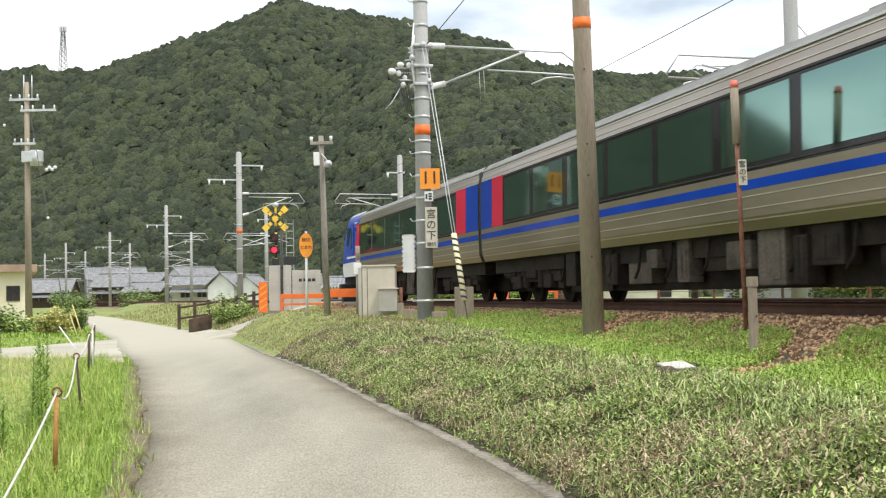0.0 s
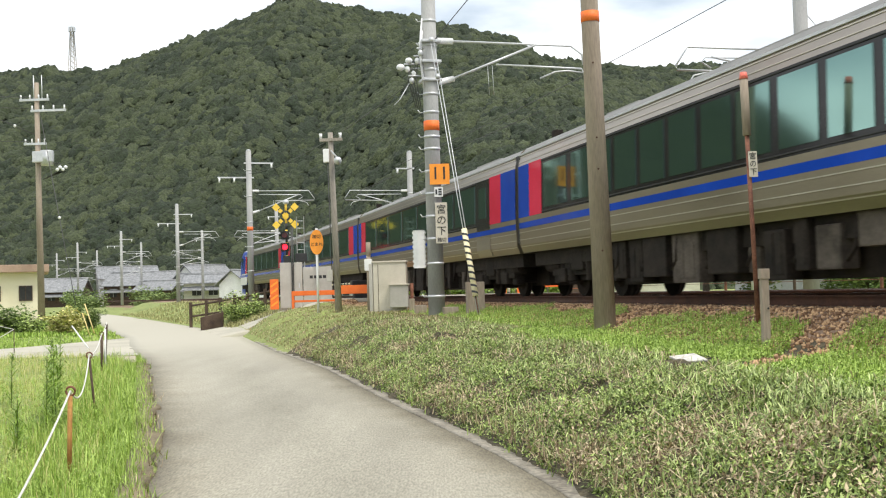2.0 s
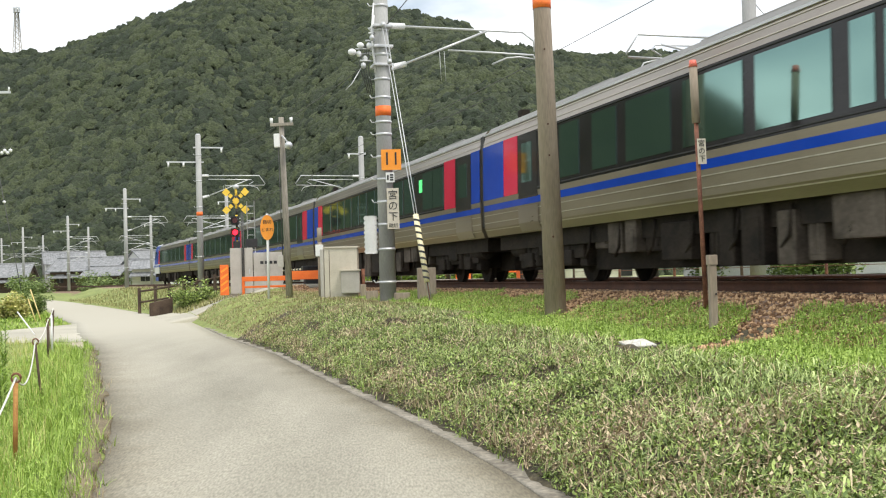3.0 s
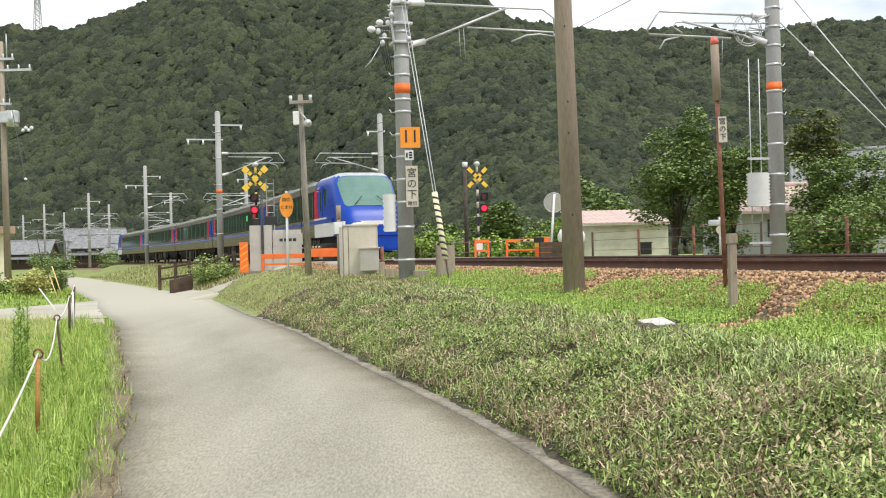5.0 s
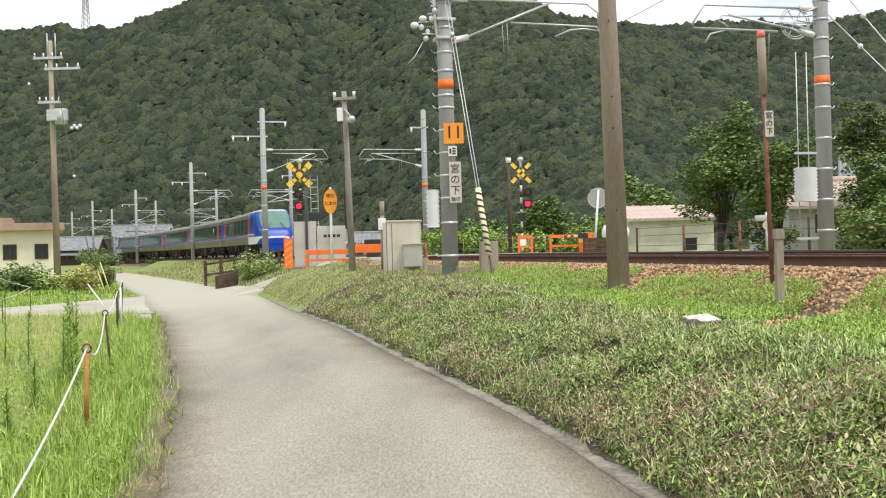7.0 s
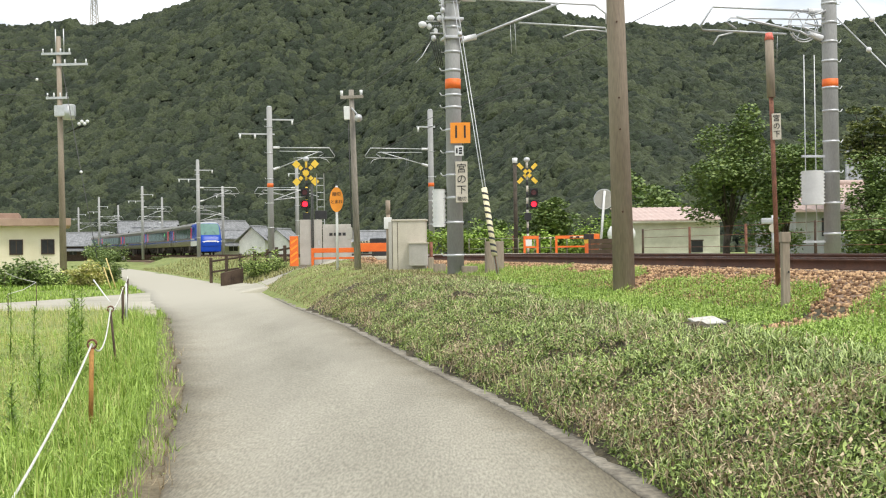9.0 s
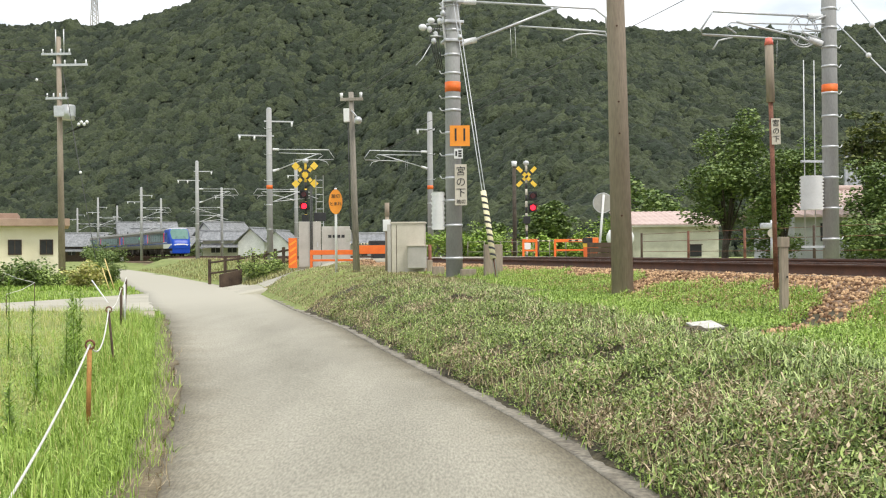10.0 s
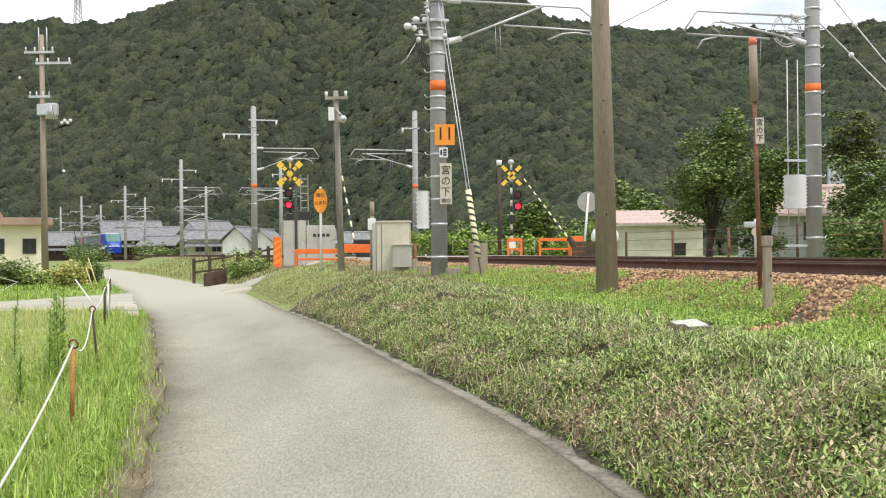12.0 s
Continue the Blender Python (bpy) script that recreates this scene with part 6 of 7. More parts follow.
def shed():
    m = thing("shed", "long pale stained shed with a faded pink roof", "shed", "", pose(9.3, 58.0, 0.8, 0, 0, 0))
    part("wall", box(0, 4.45, 0, 5, 0, 2.05), SHEDWALL, m)
    bm = bmesh.new()
    corrugated(bm, -0.5, 4.6, [(-0.5, 2.0), (5.4, 2.85)], 0.3, 0.03, 0.05)
    bmesh.ops.recalc_face_normals(bm, faces=bm.faces)
    part("roof", bm, PINKROOF, m, "faded pink corrugated roof")
    part("fascia", box(-0.45, 4.6, -0.47, -0.40, 1.92, 2.04), SHEDWALL, m)
    win = part("window", box(2.95, 3.55, -0.03, 0.02, 0.35, 0.95), BLACK, m)
    part("frame", box(2.9, 3.6, -0.06, -0.031, 0.95, 1.0), BROWNWOOD, win)
    t = thing("gas_tank", "rounded white tank beside the shed", "tank", "", pose(8.5, 57.2, 0.85))
    part("drum", tube([(-0.7, 0, 1.3), (-0.55, 0, 1.3), (0.55, 0, 1.3), (0.7, 0, 1.3)], [0.15, 0.42, 0.42, 0.15], 18), WHITE, t)
    for x in (-0.4, 0.4):
        part("leg", box(x - 0.05, x + 0.05, -0.25, 0.25, 0, 1.0), GALV, t)
    f = thing("wire_fence", "pale pipe fence by the crossing", "fence", "", pose(0.6, 53.5, 1.0, 0, 0, 6))
    for k in range(7):
        part("post", cyl(0, 1.0, 0.02, 0.02, k * 0.8, 0, 6), OLDWOOD, f)
    for h in (0.5, 0.98):
        part("rail", tube([(0, 0, h), (4.8, 0, h)], 0.014, 6), OLDWOOD, f)


shed()


def radio_mast():
    m = thing("radio_tower", "slender red and white lattice radio tower on the ridge", "tower", "", pose(-137.9, 424, 84, 0, 0, 0))
    h = 22.5
    bm = bmesh.new()
    wid = lambda z: 1.6 - 1.15 * z / h
    for a in range(4):
        sx, sy = (1, 1, -1, -1)[a], (1, -1, -1, 1)[a]
        add_tube(bm, [(sx * wid(0), sy * wid(0), 0), (sx * wid(h), sy * wid(h), h)], 0.20, 5)
    part("legs", bm, GREYBOX, m)
    bm = bmesh.new()
    for k in range(11):
        z, z2 = h * k / 11, h * (k + 1) / 11
        w, w2 = wid(z), wid(z2)
        for sgn in (-1, 1):
            add_tube(bm, [(-w, sgn * w, z), (w2, sgn * w2, z2)], 0.11, 4)
            add_tube(bm, [(w, sgn * w, z), (-w2, sgn * w2, z2)], 0.11, 4)
    part("lattice", bm, GREYBOX, m)
    part("aerial", cyl(h, h + 2.0, 0.15, 0.1, 0, 0, 6), WHITE, m)
    part("dish", box(-1.2, 1.2, -0.6, 0.6, h - 1.5, h + 0.4), GALV, m)


radio_mast()


# ---- trees and plants ----
LEAF_V = np.array([(-0.5, 0, 0), (0, -0.34, 0.12), (0.5, 0, 0.02), (0, 0.34, 0.12)])
LEAF_F = np.array([(0, 1, 2, 3)])


def leafy_tree(name, label, at, z0, height, spread, trunk_r, leaves, leaf, material, seed, trunk_h=0.35, lean=0.0, layered=False, category="tree"):
    rng = np.random.default_rng(seed)
    m = thing(name, label, category)
    base = Vector((at[0], at[1], z0))
    fork = base + Vector((lean, 0, height * trunk_h))
    bm = bmesh.new()
    add_tube(bm, [base - Vector((0, 0, 0.2)), base + Vector((lean * 0.3, 0, height * trunk_h * 0.5)), fork], [trunk_r * 1.25, trunk_r, trunk_r * 0.85], 10)
    clumps = []
    limbs = 14
    for k in range(limbs):
        a = k * 2.4 + rng.uniform(-0.4, 0.4)
        r = spread * rng.uniform(0.35, 0.95)
        zt = height * rng.uniform(trunk_h + 0.02, 0.97)
        r *= math.sqrt(max(1 - ((zt / height - 0.55) / 0.55) ** 2, 0.15))
        tip = base + Vector((lean + r * math.cos(a), r * math.sin(a), zt))
        mid = fork.lerp(tip, 0.5) + Vector((0, 0, 0.08 * height))
        add_tube(bm, [fork - Vector((0, 0, rng.uniform(0, 0.15) * height)), mid, tip], [trunk_r * 0.42, trunk_r * 0.25, trunk_r * 0.08], 7)
        for q in (0.55, 0.8, 1.0):
            c = fork.lerp(mid, q * 2) if q < 0.5 else mid.lerp(tip, (q - 0.5) * 2)
            for _ in range(2):
                clumps.append((c + Vector(rng.normal(0, spread * 0.12, 3)), spread * rng.uniform(0.16, 0.34)))
    bmesh.ops.recalc_face_normals(bm, faces=bm.faces)
    part("trunk", bm, BARK, m)
    per = leaves // len(clumps)
    pos = []
    for c, r in clumps:
        d = rng.normal(0, 1, (per, 3))
        d /= np.linalg.norm(d, axis=1)[:, None]
        rad = r * rng.uniform(0.35, 1.08, per) ** 0.5
        flat = 0.35 if layered else 0.75
        pos.append(np.array(c[:]) + d * rad[:, None] * np.array([1.15, 1.15, flat]))
    pos = np.concatenate(pos)
    pos[:, 2] = np.maximum(pos[:, 2], z0 + 0.1)
    n = len(pos)
    v, f = scatter(LEAF_V, LEAF_F, pos, leaf * rng.uniform(0.6, 1.4, n), rng.uniform(0, 6.28, n), rng.uniform(-1.2, 1.2, n))
    quick("crown", v, f, material, parent=m)
    return m


leafy_tree("tree", "persimmon tree with dark twisted limbs and glossy green leaves", (10.9, 45.0), 0.85, 6.0, 2.25, 0.13, 16000, 0.14, TREELEAF, 3, 0.24, 0.1)
leafy_tree("tree", "rounded broadleaf tree beside the persimmon", (12.6, 43.0), 0.85, 4.4, 1.75, 0.10, 14000, 0.13, TREELEAF, 4, 0.1)
leafy_tree("pine_tree", "old garden pine with layered yellow-green needles", (17.0, 46.5), 0.85, 6.6, 1.5, 0.14, 5000, 0.16, PINELEAF, 5, 0.45, 0.3, True)
leafy_tree("shrub", "dense green garden shrub beside the pole", (15.3, 40.0), 0.85, 4.0, 1.9, 0.10, 14000, 0.13, TREELEAF, 6, 0.08, category="shrub")
leafy_tree("tree", "green garden tree before the old house", (20.2, 48.0), 0.85, 5.0, 2.3, 0.12, 11000, 0.15, TREELEAF, 17, 0.1)
leafy_tree("shrub", "low garden shrub beyond the track", (13.6, 34.5), 0.85, 1.9, 1.5, 0.08, 5000, 0.12, TREELEAF, 16, 0.1, category="shrub")
leafy_tree("tree", "bright green small tree behind the crossing", (5.0, 62.0), 0.85, 3.4, 1.7, 0.12, 8000, 0.20, TREELEAF, 7, 0.15)
leafy_tree("tree", "broadleaf tree behind the far signal", (1.0, 66.0), 0.85, 2.3, 1.8, 0.12, 7000, 0.20, TREELEAF, 8, 0.12)
leafy_tree("tree", "dark broadleaf tree behind the shed", (12.5, 72.0), 0.85, 5.2, 3.0, 0.2, 9000, 0.30, TREELEAF, 9, 0.2)
leafy_tree("shrub", "light green roadside bush by the timber fence", (-8.6, 50.0), 0.2, 1.1, 1.25, 0.05, 5000, 0.10, WEED, 10, 0.05, category="shrub")
leafy_tree("shrub", "dark rounded bush at the bend in the lane", (-16.5, 52.0), 0.0, 1.25, 0.8, 0.05, 8000, 0.075, TREELEAF, 11, 0.05, category="shrub")
leafy_tree("shrub", "yellowing climbing beans on canes", (-15.9, 47.4), 0.0, 1.15, 0.8, 0.04, 3000, 0.11, STRAW, 12, 0.05, category="shrub")
leafy_tree("shrub", "dry yellow plants in a vegetable plot", (-17.8, 48.4), 0.0, 0.8, 1.0, 0.04, 2000, 0.11, WEED, 13, 0.05, category="shrub")
leafy_tree("shrub", "low leafy crops at the plot's corner", (-19.5, 49.0), 0.0, 1.1, 1.6, 0.04, 3500, 0.14, TREELEAF, 14, 0.05, category="shrub")
leafy_tree("shrub", "leafy crops below the cream building", (-22.4, 50.0), 0.0, 1.1, 1.7, 0.04, 3500, 0.14, WEED, 15, 0.05, category="shrub")
for k in range(15):
    leafy_tree("shrub", "green hedge bushes before the village houses", (-70 + 2.7 * k, 180 - (k % 4) * 5.0), 0.25, 1.7 + 0.6 * (k % 3), 2.4 + 0.4 * (k % 2), 0.05, 1100, 0.30, TREELEAF, 60 + k, 0.05, category="shrub")
for k in range(7):
    leafy_tree("shrub", "rank green bushes beyond the crossing", (-2.0 + 2.1 * k, 60.0 + (k % 3) * 1.5), 0.85, 1.5 + 0.35 * (k % 3), 1.5, 0.05, 2600, 0.15, LUSH, 30 + k, 0.05, category="shrub")

BLADE_V = np.array([(-0.5, 0, 0), (0.5, 0, 0), (0.34, 0.10, 0.55), (-0.34, 0.10, 0.55), (0.0, 0.34, 1.0), (0.0, 0.34, 1.0)])
BLADE_F = np.array([(0, 1, 2, 3), (3, 2, 4, 5)])


def blades(name, label, pts, width, length, material, tilt=0.25, bend=1.0, category="grass"):
    n = len(pts)
    tv = BLADE_V * np.array([1, bend, 1])
    L = length * RNG.uniform(0.5, 1.35, n)
    sc = np.stack([np.full(n, width) * RNG.uniform(0.7, 1.3, n), L, L], -1)
    v, f = scatter(tv, BLADE_F, pts, sc, RNG.uniform(0, 6.28, n), RNG.normal(0, tilt, n))
    quick(name, v, f, material, "stuff", label, category)


def spread_pts(n, x0, x1, y0, y1, keep):
    x, y = RNG.uniform(x0, x1, n), y0 + (y1 - y0) * RNG.uniform(0, 1, n) ** 1.6
    k = keep(x, y)
    x, y = x[k], y[k]
    return np.stack([x, y, land(x, y)], -1)


def dead(x, y):
    """Where the weeds have withered: patches on the lower face of the bank."""
    return np.clip(2.2 * wob(x, y, 1.05, 11.0) - 0.25, 0, 0.8) * np.clip(1.6 - 0.6 * (x - road_r(y)), 0, 1)


LEAF_UP = LEAF_V[:, [1, 0, 2]] * np.array([1, 1, -1])
STALK_V = np.array([(-0.5, -0.5, 0), (0.5, -0.5, 0), (0.35, 0.1, 0.05), (-0.35, 0.1, 0.05), (0.1, 0.5, 0), (-0.1, 0.5, 0)])
STALK_F = np.array([(0, 1, 2, 3), (3, 2, 4, 5)])


def bank_plants():
    def low(x, y):
        """How high the tangle stands: flat along the shoulder, deep on the face."""
        return np.clip((track_sd(x, y)[1] - 3.6) / 1.5, 0.18, 1)
    def on_bank(x, y):
        s, d = track_sd(x, y)
        e = x - road_r(y)
        return (e > 0.02) & (d > 3.9 + 0.35 * wob(x, y, 0.9, 6.0) - 0.9 * ease((y - 16) / 6)) & ~bare(x, y) & (x < 9) & (np.hypot(x - 2.62, (y - 11.6) * 0.6) > 0.30)
    def lying(name, label, pts, width, length, material, tilt, category):
        n = len(pts)
        sc = np.stack([width * RNG.uniform(0.6, 1.5, n), length * RNG.uniform(0.35, 1.5, n), np.full(n, length)], -1)
        v, f = scatter(STALK_V, STALK_F, pts, sc, RNG.uniform(0, 6.28, n), RNG.normal(0, tilt, n))
        quick(name, v, f, material, "stuff", label, category)
    # a carpet of small leaves with hollows in it
    pts = spread_pts(1250000, -5, 9, 4.8, 27, on_bank)
    hollow = wob(pts[:, 0], pts[:, 1], 2.3, 3.0) + 0.8 * wob(pts[:, 0], pts[:, 1], 6.0, 8.0) - 0.5 * dead(pts[:, 0], pts[:, 1])
    pts = pts[RNG.uniform(-1.15, 0.75, len(pts)) < hollow]
    n = len(pts)
    lump = np.clip(wob(pts[:, 0], pts[:, 1], 3.4, 1.0) + 0.6 * wob(pts[:, 0], pts[:, 1], 8.0, 2.0), 0, 1)
    pts[:, 2] += RNG.uniform(0, 1, n) * (0.04 + 0.12 * lump) * low(pts[:, 0], pts[:, 1])
    brown = RNG.uniform(0, 1, n) < 0.06 + 0.55 * dead(pts[:, 0], pts[:, 1])
    for sel, name, label, mat in ((~brown, "bank_weeds", "mown green weeds covering the railway bank", WEED), (brown, "withered_leaves", "withered brown leaves among the bank's weeds", DRYCUT)):
        m = int(sel.sum())
        size = RNG.uniform(0.012, 0.042, m)[:, None] * np.stack([np.ones(m), RNG.uniform(0.6, 1.1, m), np.ones(m)], -1)
        v, f = scatter(LEAF_UP, LEAF_F, pts[sel], size[:, [1, 0, 2]], RNG.uniform(0, 6.28, m), RNG.uniform(-1.1, 1.1, m))
        quick(name, v, f, mat, "stuff", label, "weeds")
    # tangled clumps that stand out of the carpet
    cen = spread_pts(3000, -5, 8, 4.8, 25, on_bank)
    rad = RNG.uniform(0.08, 0.40, len(cen)) ** 1.1 * low(cen[:, 0], cen[:, 1]) + 0.02
    which = np.repeat(np.arange(len(cen)), (210 * (rad / 0.25) ** 1.6).astype(int))
    d3 = RNG.normal(0, 1, (len(which), 3))
    d3[:, 2] = np.abs(d3[:, 2])
    d3 /= np.linalg.norm(d3, axis=1)[:, None]
    p = cen[which] + d3 * (rad[which] * RNG.uniform(0.5, 1.05, len(which)))[:, None] * np.array([1.2, 1.2, 0.62])
    s_, d_ = track_sd(p[:, 0], p[:, 1])
    keep = (p[:, 0] > road_r(p[:, 1]) + 0.02) & (d_ > 2.7)
    p, which = p[keep], which[keep]
    kind = RNG.uniform(0, 1, len(cen))[which] + 0.7 * dead(p[:, 0], p[:, 1]) + RNG.normal(0, 0.12, len(p))
    for sel, name, label, mat in ((kind < 0.84, "weed_clumps", "tangled clumps of leafy weeds on the bank", WEED), (kind >= 0.84, "dead_clumps", "withered brown weeds heaped on the bank", DRYCUT)):
        q = p[sel]
        m = len(q)
        v, f = scatter(LEAF_UP, LEAF_F, q, np.stack([RNG.uniform(0.012, 0.034, m), RNG.uniform(0.014, 0.058, m), RNG.uniform(0.02, 0.05, m)], -1), RNG.uniform(0, 6.28, m), RNG.uniform(-1.2, 1.2, m))
        quick(name, v, f, mat, "stuff", label, "weeds")
    # mown grass thrown over the weeds in swathes, thickest near the camera's side of the shoulder
    pts = spread_pts(330000, -5, 9, 4.8, 26, on_bank)
    pale = wob(pts[:, 0], pts[:, 1], 1.3, 14.0) + 1.1 * ease((pts[:, 0] - 1.4) / 1.6) * ease((11.5 - pts[:, 1]) / 2.5) - 0.7 * dead(pts[:, 0], pts[:, 1])
    pts = pts[RNG.uniform(-0.7, 1.1, len(pts)) < pale]
    pts[:, 2] += RNG.uniform(0.03, 0.17, len(pts)) * low(pts[:, 0], pts[:, 1])
    lying("mown_swathes", "pale mown grass lying over the bank's weeds", pts, 0.009, 0.075, SAGE, 0.85, "grass")
    # cut stalks lying about
    pts = spread_pts(95000, -5, 9, 4.8, 26, on_bank)
    pts = pts[RNG.uniform(-0.9, 0.9, len(pts)) < wob(pts[:, 0], pts[:, 1], 1.6, 9.0) + 0.8 * dead(pts[:, 0], pts[:, 1])]
    pts[:, 2] += RNG.uniform(0.02, 0.17, len(pts)) * low(pts[:, 0], pts[:, 1])
    lying("cut_stalks", "dry cut stalks lying on the bank", pts, 0.0085, 0.15, DRYCUT, 0.6, "straw")
    pts = spread_pts(3000, -5, 9, 4.8, 20, on_bank)
    pts[:, 2] += RNG.uniform(0.08, 0.20, len(pts)) * low(pts[:, 0], pts[:, 1])
    lying("weed_stems", "long pale green stems thrown on the bank", pts, 0.006, 0.30, SAGE, 0.25, "weeds")
    # brighter grass along the ballast and behind the poles
    def fringe(x, y):
        s, d = track_sd(x, y)
        return (d > 1.95 + 0.35 * wob(x, y, 1.1, 2.0) + 0.25 * wob(x, y, 3.0, 5.0)) & (d < 4.15 + 0.40 * wob(x, y, 0.9, 6.0) + 0.5 * ease((11.5 - y) / 2.5) - 0.9 * ease((y - 16) / 6)) & ~bare(x, y) & (np.hypot(x - 2.62, (y - 11.6) * 0.6) > 0.30)
    pts = spread_pts(480000, -1, 6, 6, 30, fringe)
    n = len(pts)
    pts[:, 2] += RNG.uniform(0.01, 0.05, n) + RNG.uniform(0, 0.09, n) * np.clip(wob(pts[:, 0], pts[:, 1], 2.6, 4.0) + 0.4, 0, 1)
    v, f = scatter(LEAF_UP, LEAF_F, pts, RNG.uniform(0.014, 0.036, n), RNG.uniform(0, 6.28, n), RNG.normal(0, 0.7, n))
    quick("bright_clover", v, f, LUSH, "stuff", "bright green low clover along the ballast", "clover")
    pts = spread_pts(60000, -1, 6, 6, 30, fringe)
    pts[:, 2] += 0.04
    blades("clover_sprigs", "fine bright green sprigs along the ballast", pts, 0.009, 0.09, LUSH, 0.9, 1.5)
    # mown mound towards the crossing
    def mound(x, y):
        s, d = track_sd(x, y)
        return (x > road_r(y) + 0.1) & (d > 2.5) & (np.abs(s - 35.1) > 3.55)
    pts = spread_pts(60000, -9, 1, 24, 48, mound)
    blades("mown_grass", "short mown grass on the mound", pts, 0.018, 0.055, MOWN, 0.7)
    pts = spread_pts(30000, -9, 0, 24, 48, mound)
    blades("dry_mown_grass", "dry short grass on the mound", pts, 0.018, 0.06, DRYCUT, 0.9)
    # tufts along the kerb
    pts = spread_pts(16000, -4, 3, 5, 26, lambda x, y: (np.abs(x - road_r(y) - 0.08) < 0.14) & (wob(x * 0, y, 3.1, 2.0) > 0.28))
    pts[:, 2] = 0.03
    q = spread_pts(60000, -4, 3, 5, 28, lambda x, y: (x > road_r(y) + 0.05 + 0.05 * wob(x, y, 4.0, 3.0)) & (x < road_r(y) + 0.38))
    q[:, 2] += 0.05
    blades("withered_edge", "withered brown grass hanging over the edging", q, 0.009, 0.13, DRYCUT, 1.3, 1.5)
    blades("kerb_tufts", "grass tufts along the edging", pts, 0.010, 0.13, LUSH, 0.5)


bank_plants()


def left_plants():
    out = lambda x, y: x < road_l(y) - 0.06 + 0.13 * wob(x, y, 2.2, 1.0) + 0.10 * wob(x, y, 6.0, 4.0)
    near = lambda x, y: out(x, y) & ~((y > 29.3) & (y < 46)) & ~((np.abs(x + 8.05 + 0.27 * (y - 27.4)) < 0.6) & (np.abs(y - 27.4) < 1.6)) & (x > road_l(y) - 1.3 - 0.5 * wob(x, y, 1.0, 3.0))
    pts = spread_pts(190000, -9, -0.5, 4.4, 30, near)
    pts = pts[RNG.uniform(-1.5, 0.5, len(pts)) < wob(pts[:, 0], pts[:, 1], 2.6, 5.0) + 0.6 * wob(pts[:, 0], pts[:, 1], 6.5, 2.0)]
    blades("verge_grass", "lush bright green grass along the lane", pts, 0.008, 0.15, LUSH, 0.75, 1.6)
    pts = spread_pts(26000, -9, -0.5, 4.4, 30, near)
    blades("broad_grass", "broad bright grass blades along the lane", pts, 0.012, 0.20, LUSH, 0.75, 1.8)
    field = lambda x, y: (x < road_l(y) - 0.5) & ~((y > 29.3) & (y < 46)) & ~((np.abs(x + 8.05 + 0.27 * (y - 27.4)) < 0.6) & (np.abs(y - 27.4) < 1.6))
    pts = spread_pts(90000, -16, -1, 4.4, 32, field)
    pts = pts[RNG.uniform(-0.9, 0.7, len(pts)) < wob(pts[:, 0], pts[:, 1], 0.9, 8.0)]
    blades("field_grass", "tall seeding yellow-green grass in an untended plot", pts, 0.006, 0.19, STRAW, 0.6, 1.5)
    pts = spread_pts(40000, -16, -1, 4.4, 32, field)
    blades("plot_grass", "green grass in an untended plot", pts, 0.008, 0.12, LUSH, 0.8, 1.6)
    pts = spread_pts(26000, -8, -1, 5, 26, lambda x, y: (x > road_l(y) - 0.14) & (x < road_l(y) + 0.02 + 0.18 * np.clip(wob(x, y, 1.4, 7.0), -0.6, 1)))
    pts[:, 2] = 0.02
    pts = pts[wob(pts[:, 0] * 0, pts[:, 1], 1.9, 6.0) > -0.5]
    blades("dry_edge_grass", "dry brown grass lying along the lane's edge", pts, 0.007, 0.11, DRYCUT, 1.4, 1.8)
    # low leafy weeds in tufts among the grass
    cen = spread_pts(1500, -9, -1.2, 4.6, 20, lambda x, y: x < road_l(y) - 0.12)
    rad = RNG.uniform(0.06, 0.22, len(cen))
    which = np.repeat(np.arange(len(cen)), (70 * (rad / 0.14) ** 1.5).astype(int))
    d3 = RNG.normal(0, 1, (len(which), 3))
    d3[:, 2] = np.abs(d3[:, 2])
    d3 /= np.linalg.norm(d3, axis=1)[:, None]
    q = cen[which] + d3 * (rad[which] * RNG.uniform(0.4, 1.05, len(which)))[:, None] * np.array([1.2, 1.2, 0.8])
    n = len(q)
    v, f = scatter(LEAF_UP, LEAF_F, q, np.stack([RNG.uniform(0.008, 0.02, n), RNG.uniform(0.02, 0.06, n), RNG.uniform(0.02, 0.05, n)], -1), RNG.uniform(0, 6.28, n), RNG.normal(0.5, 0.6, n))
    quick("verge_weeds", v, f, LUSH, "stuff", "low leafy bright green weeds in the verge", "weeds")
    pts = spread_pts(26000, -40, -12.4, 34.5, 47, lambda x, y: (x < road_l(y) - 0.15) & (y > lane_ends(x)[1] + 0.1))
    blades("corner_lawn", "short bright green grass beside the side lane", pts, 0.03, 0.12, LUSH, 0.6)
    pts = spread_pts(18000, -34, -10, 46, 62, lambda x, y: x < road_l(y) - 0.2)
    blades("plot_lawn", "bright green grass of the far plot", pts, 0.05, 0.18, LUSH, 0.5)
    pts = spread_pts(40000, -30, -6, 47, 110, lambda x, y: (x > road_r(y) + 0.2) & (track_sd(x, y)[1] > 2.6))
    blades("trackside_grass", "rough grass between lane and track", pts, 0.04, 0.22, MOWN, 0.5)


left_plants()


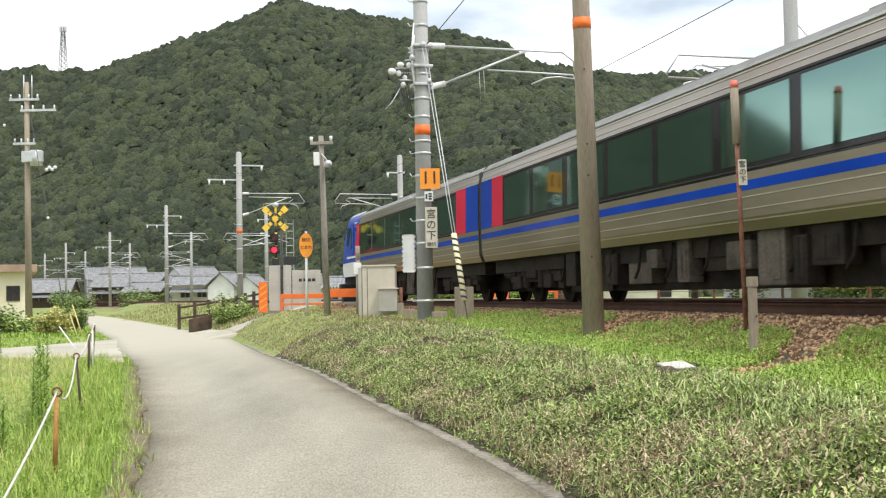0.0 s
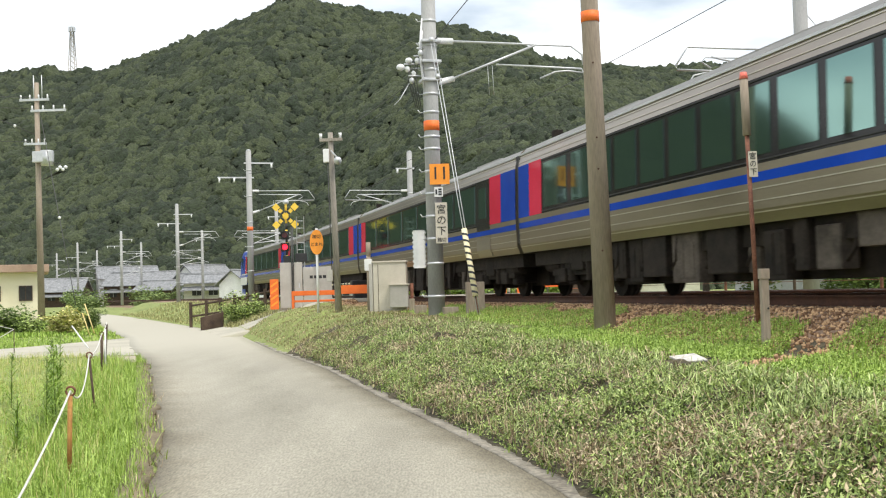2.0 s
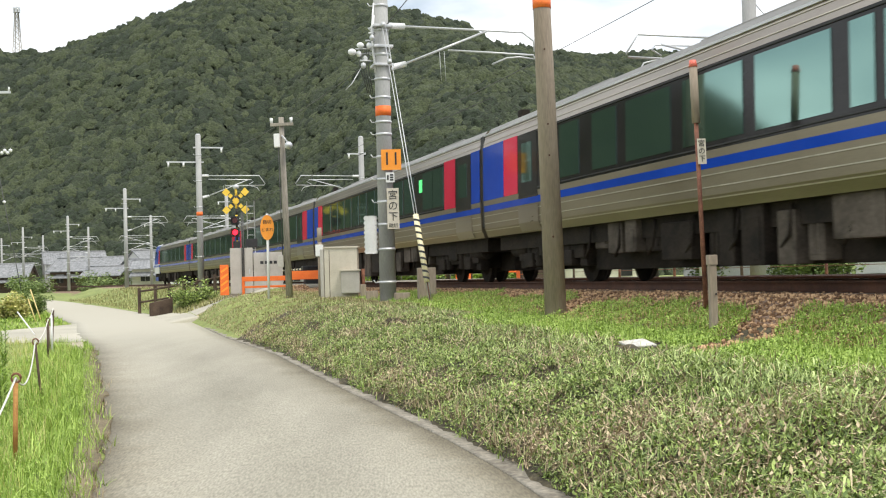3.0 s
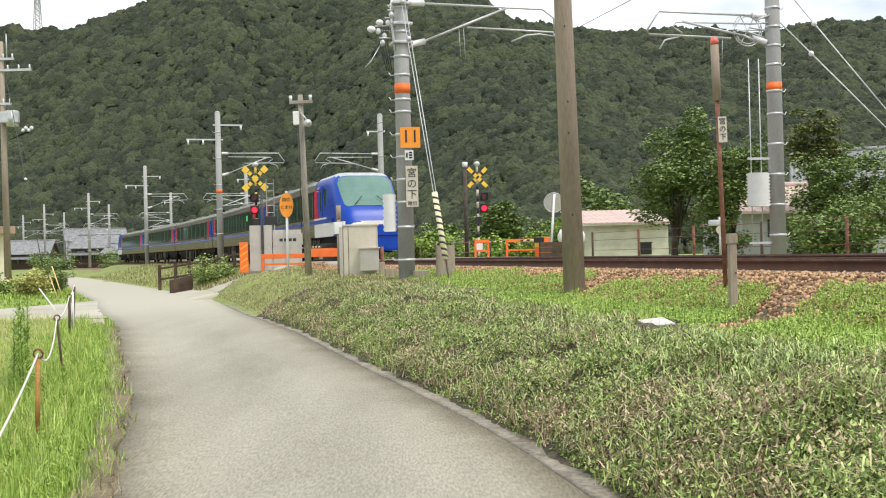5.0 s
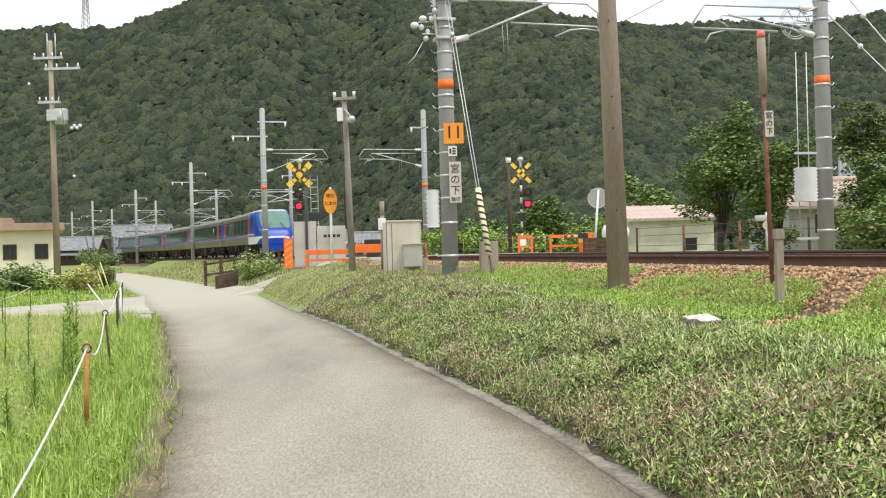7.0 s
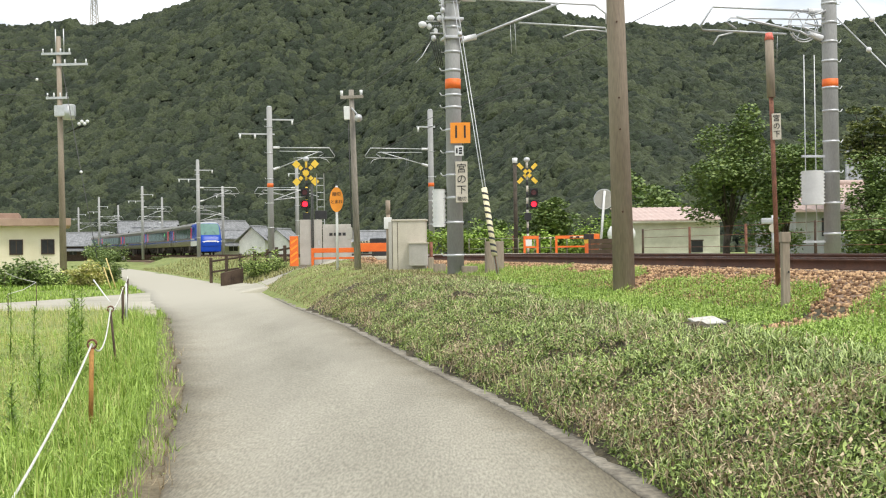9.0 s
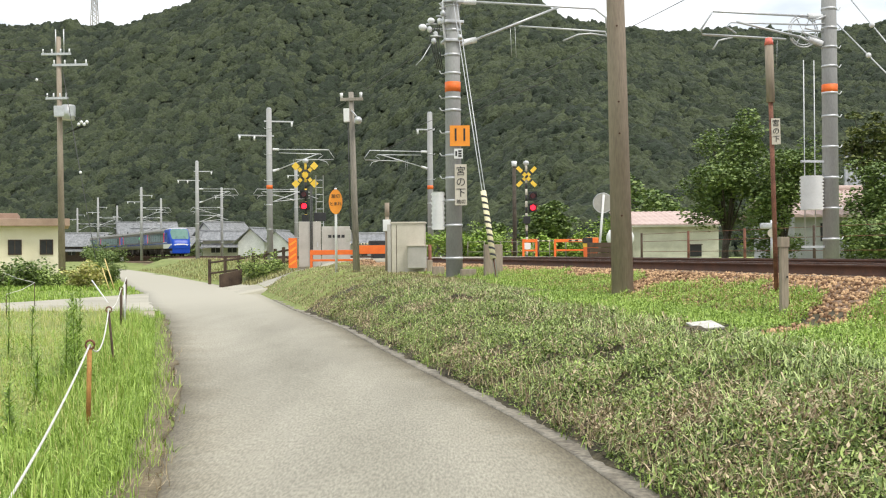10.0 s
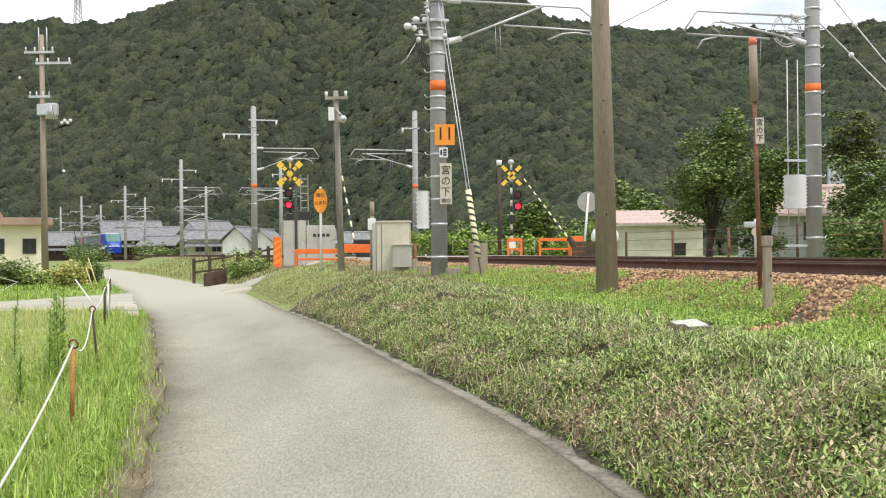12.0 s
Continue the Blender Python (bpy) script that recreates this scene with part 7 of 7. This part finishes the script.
def tall_weeds():
    """Single tall fleabane stems with whorls of narrow leaves."""
    rng = np.random.default_rng(21)
    spots = [(-4.20, 12.2, 1.05), (-4.45, 13.0, 1.1), (-4.75, 13.6, 0.95), (-3.9, 10.2, 0.62), (-6.3, 15.5, 1.2), (-6.8, 15.0, 0.9), (-7.6, 17.0, 1.05), (-5.7, 14.8, 0.8), (-8.6, 20.0, 1.0), (-9.4, 21.0, 1.3), (-3.4, 8.4, 0.5), (-4.35, 12.5, 1.05), (-4.40, 12.9, 0.95), (-4.25, 12.0, 0.85), (-4.60, 13.2, 0.75), (-6.5, 15.2, 0.95)]
    for x, y, h in spots:
        m = thing("tall_weed", "tall single-stemmed green weed with narrow leaves", "weed", "tall weeds", pose(x, y, upright((x, y)) - 0.03, rng.uniform(-4, 4), rng.uniform(-4, 4), rng.uniform(0, 360)))
        part("stem", tube([(0, 0, 0), (0.01, 0, h * 0.5), (0.0, 0.01, h)], [0.007, 0.006, 0.003], 6), WEED, m)
        n = 150
        z = h * rng.uniform(0.08, 1.0, n)
        pos = np.stack([np.zeros(n), np.zeros(n), z], -1)
        ln = 0.24 * (1.15 - z / h) + 0.05
        sc = np.stack([np.full(n, 0.013), ln, ln], -1)
        v, f = scatter(BLADE_V * np.array([1, 1.6, 1]), BLADE_F, pos, sc, rng.uniform(0, 6.28, n), -np.abs(rng.normal(0.95, 0.35, n)))
        quick("foliage", v, f, LUSH, parent=m)


tall_weeds()


def motions():
    times = [0.0, 0.5, 1.0, 1.5, 2.0, 2.5, 3.0, 3.5, 4.0, 4.5, 5.0, 5.5, 6.0, 6.5, 7.0, 7.5, 8.0, 8.5, 9.0, 9.5, 10.0, 10.5, 11.0, 11.5, 12.0]
    for k, car in enumerate(CARS):
        walk(car, [(t, car_pose(k, t)) for t in times])
    near = ((0, 0), (9.8, 0), (10.1, 1), (10.4, 6), (10.6, 11), (10.8, 15), (11.0, 19.5), (11.4, 29), (11.7, 37), (12.0, 46))
    far = ((0, 0), (9.8, 0), (10.2, 2), (10.4, 5), (10.6, 8.5), (10.8, 12), (11.0, 16), (11.4, 24), (11.7, 30), (12.0, 35))
    for arm, ups in ((NEAR_ARM, near), (FAR_ARM, far)):
        walk(arm, [(t, pose(0, 0, 0.92, 0, a, 0)) for t, a in ups])


motions()
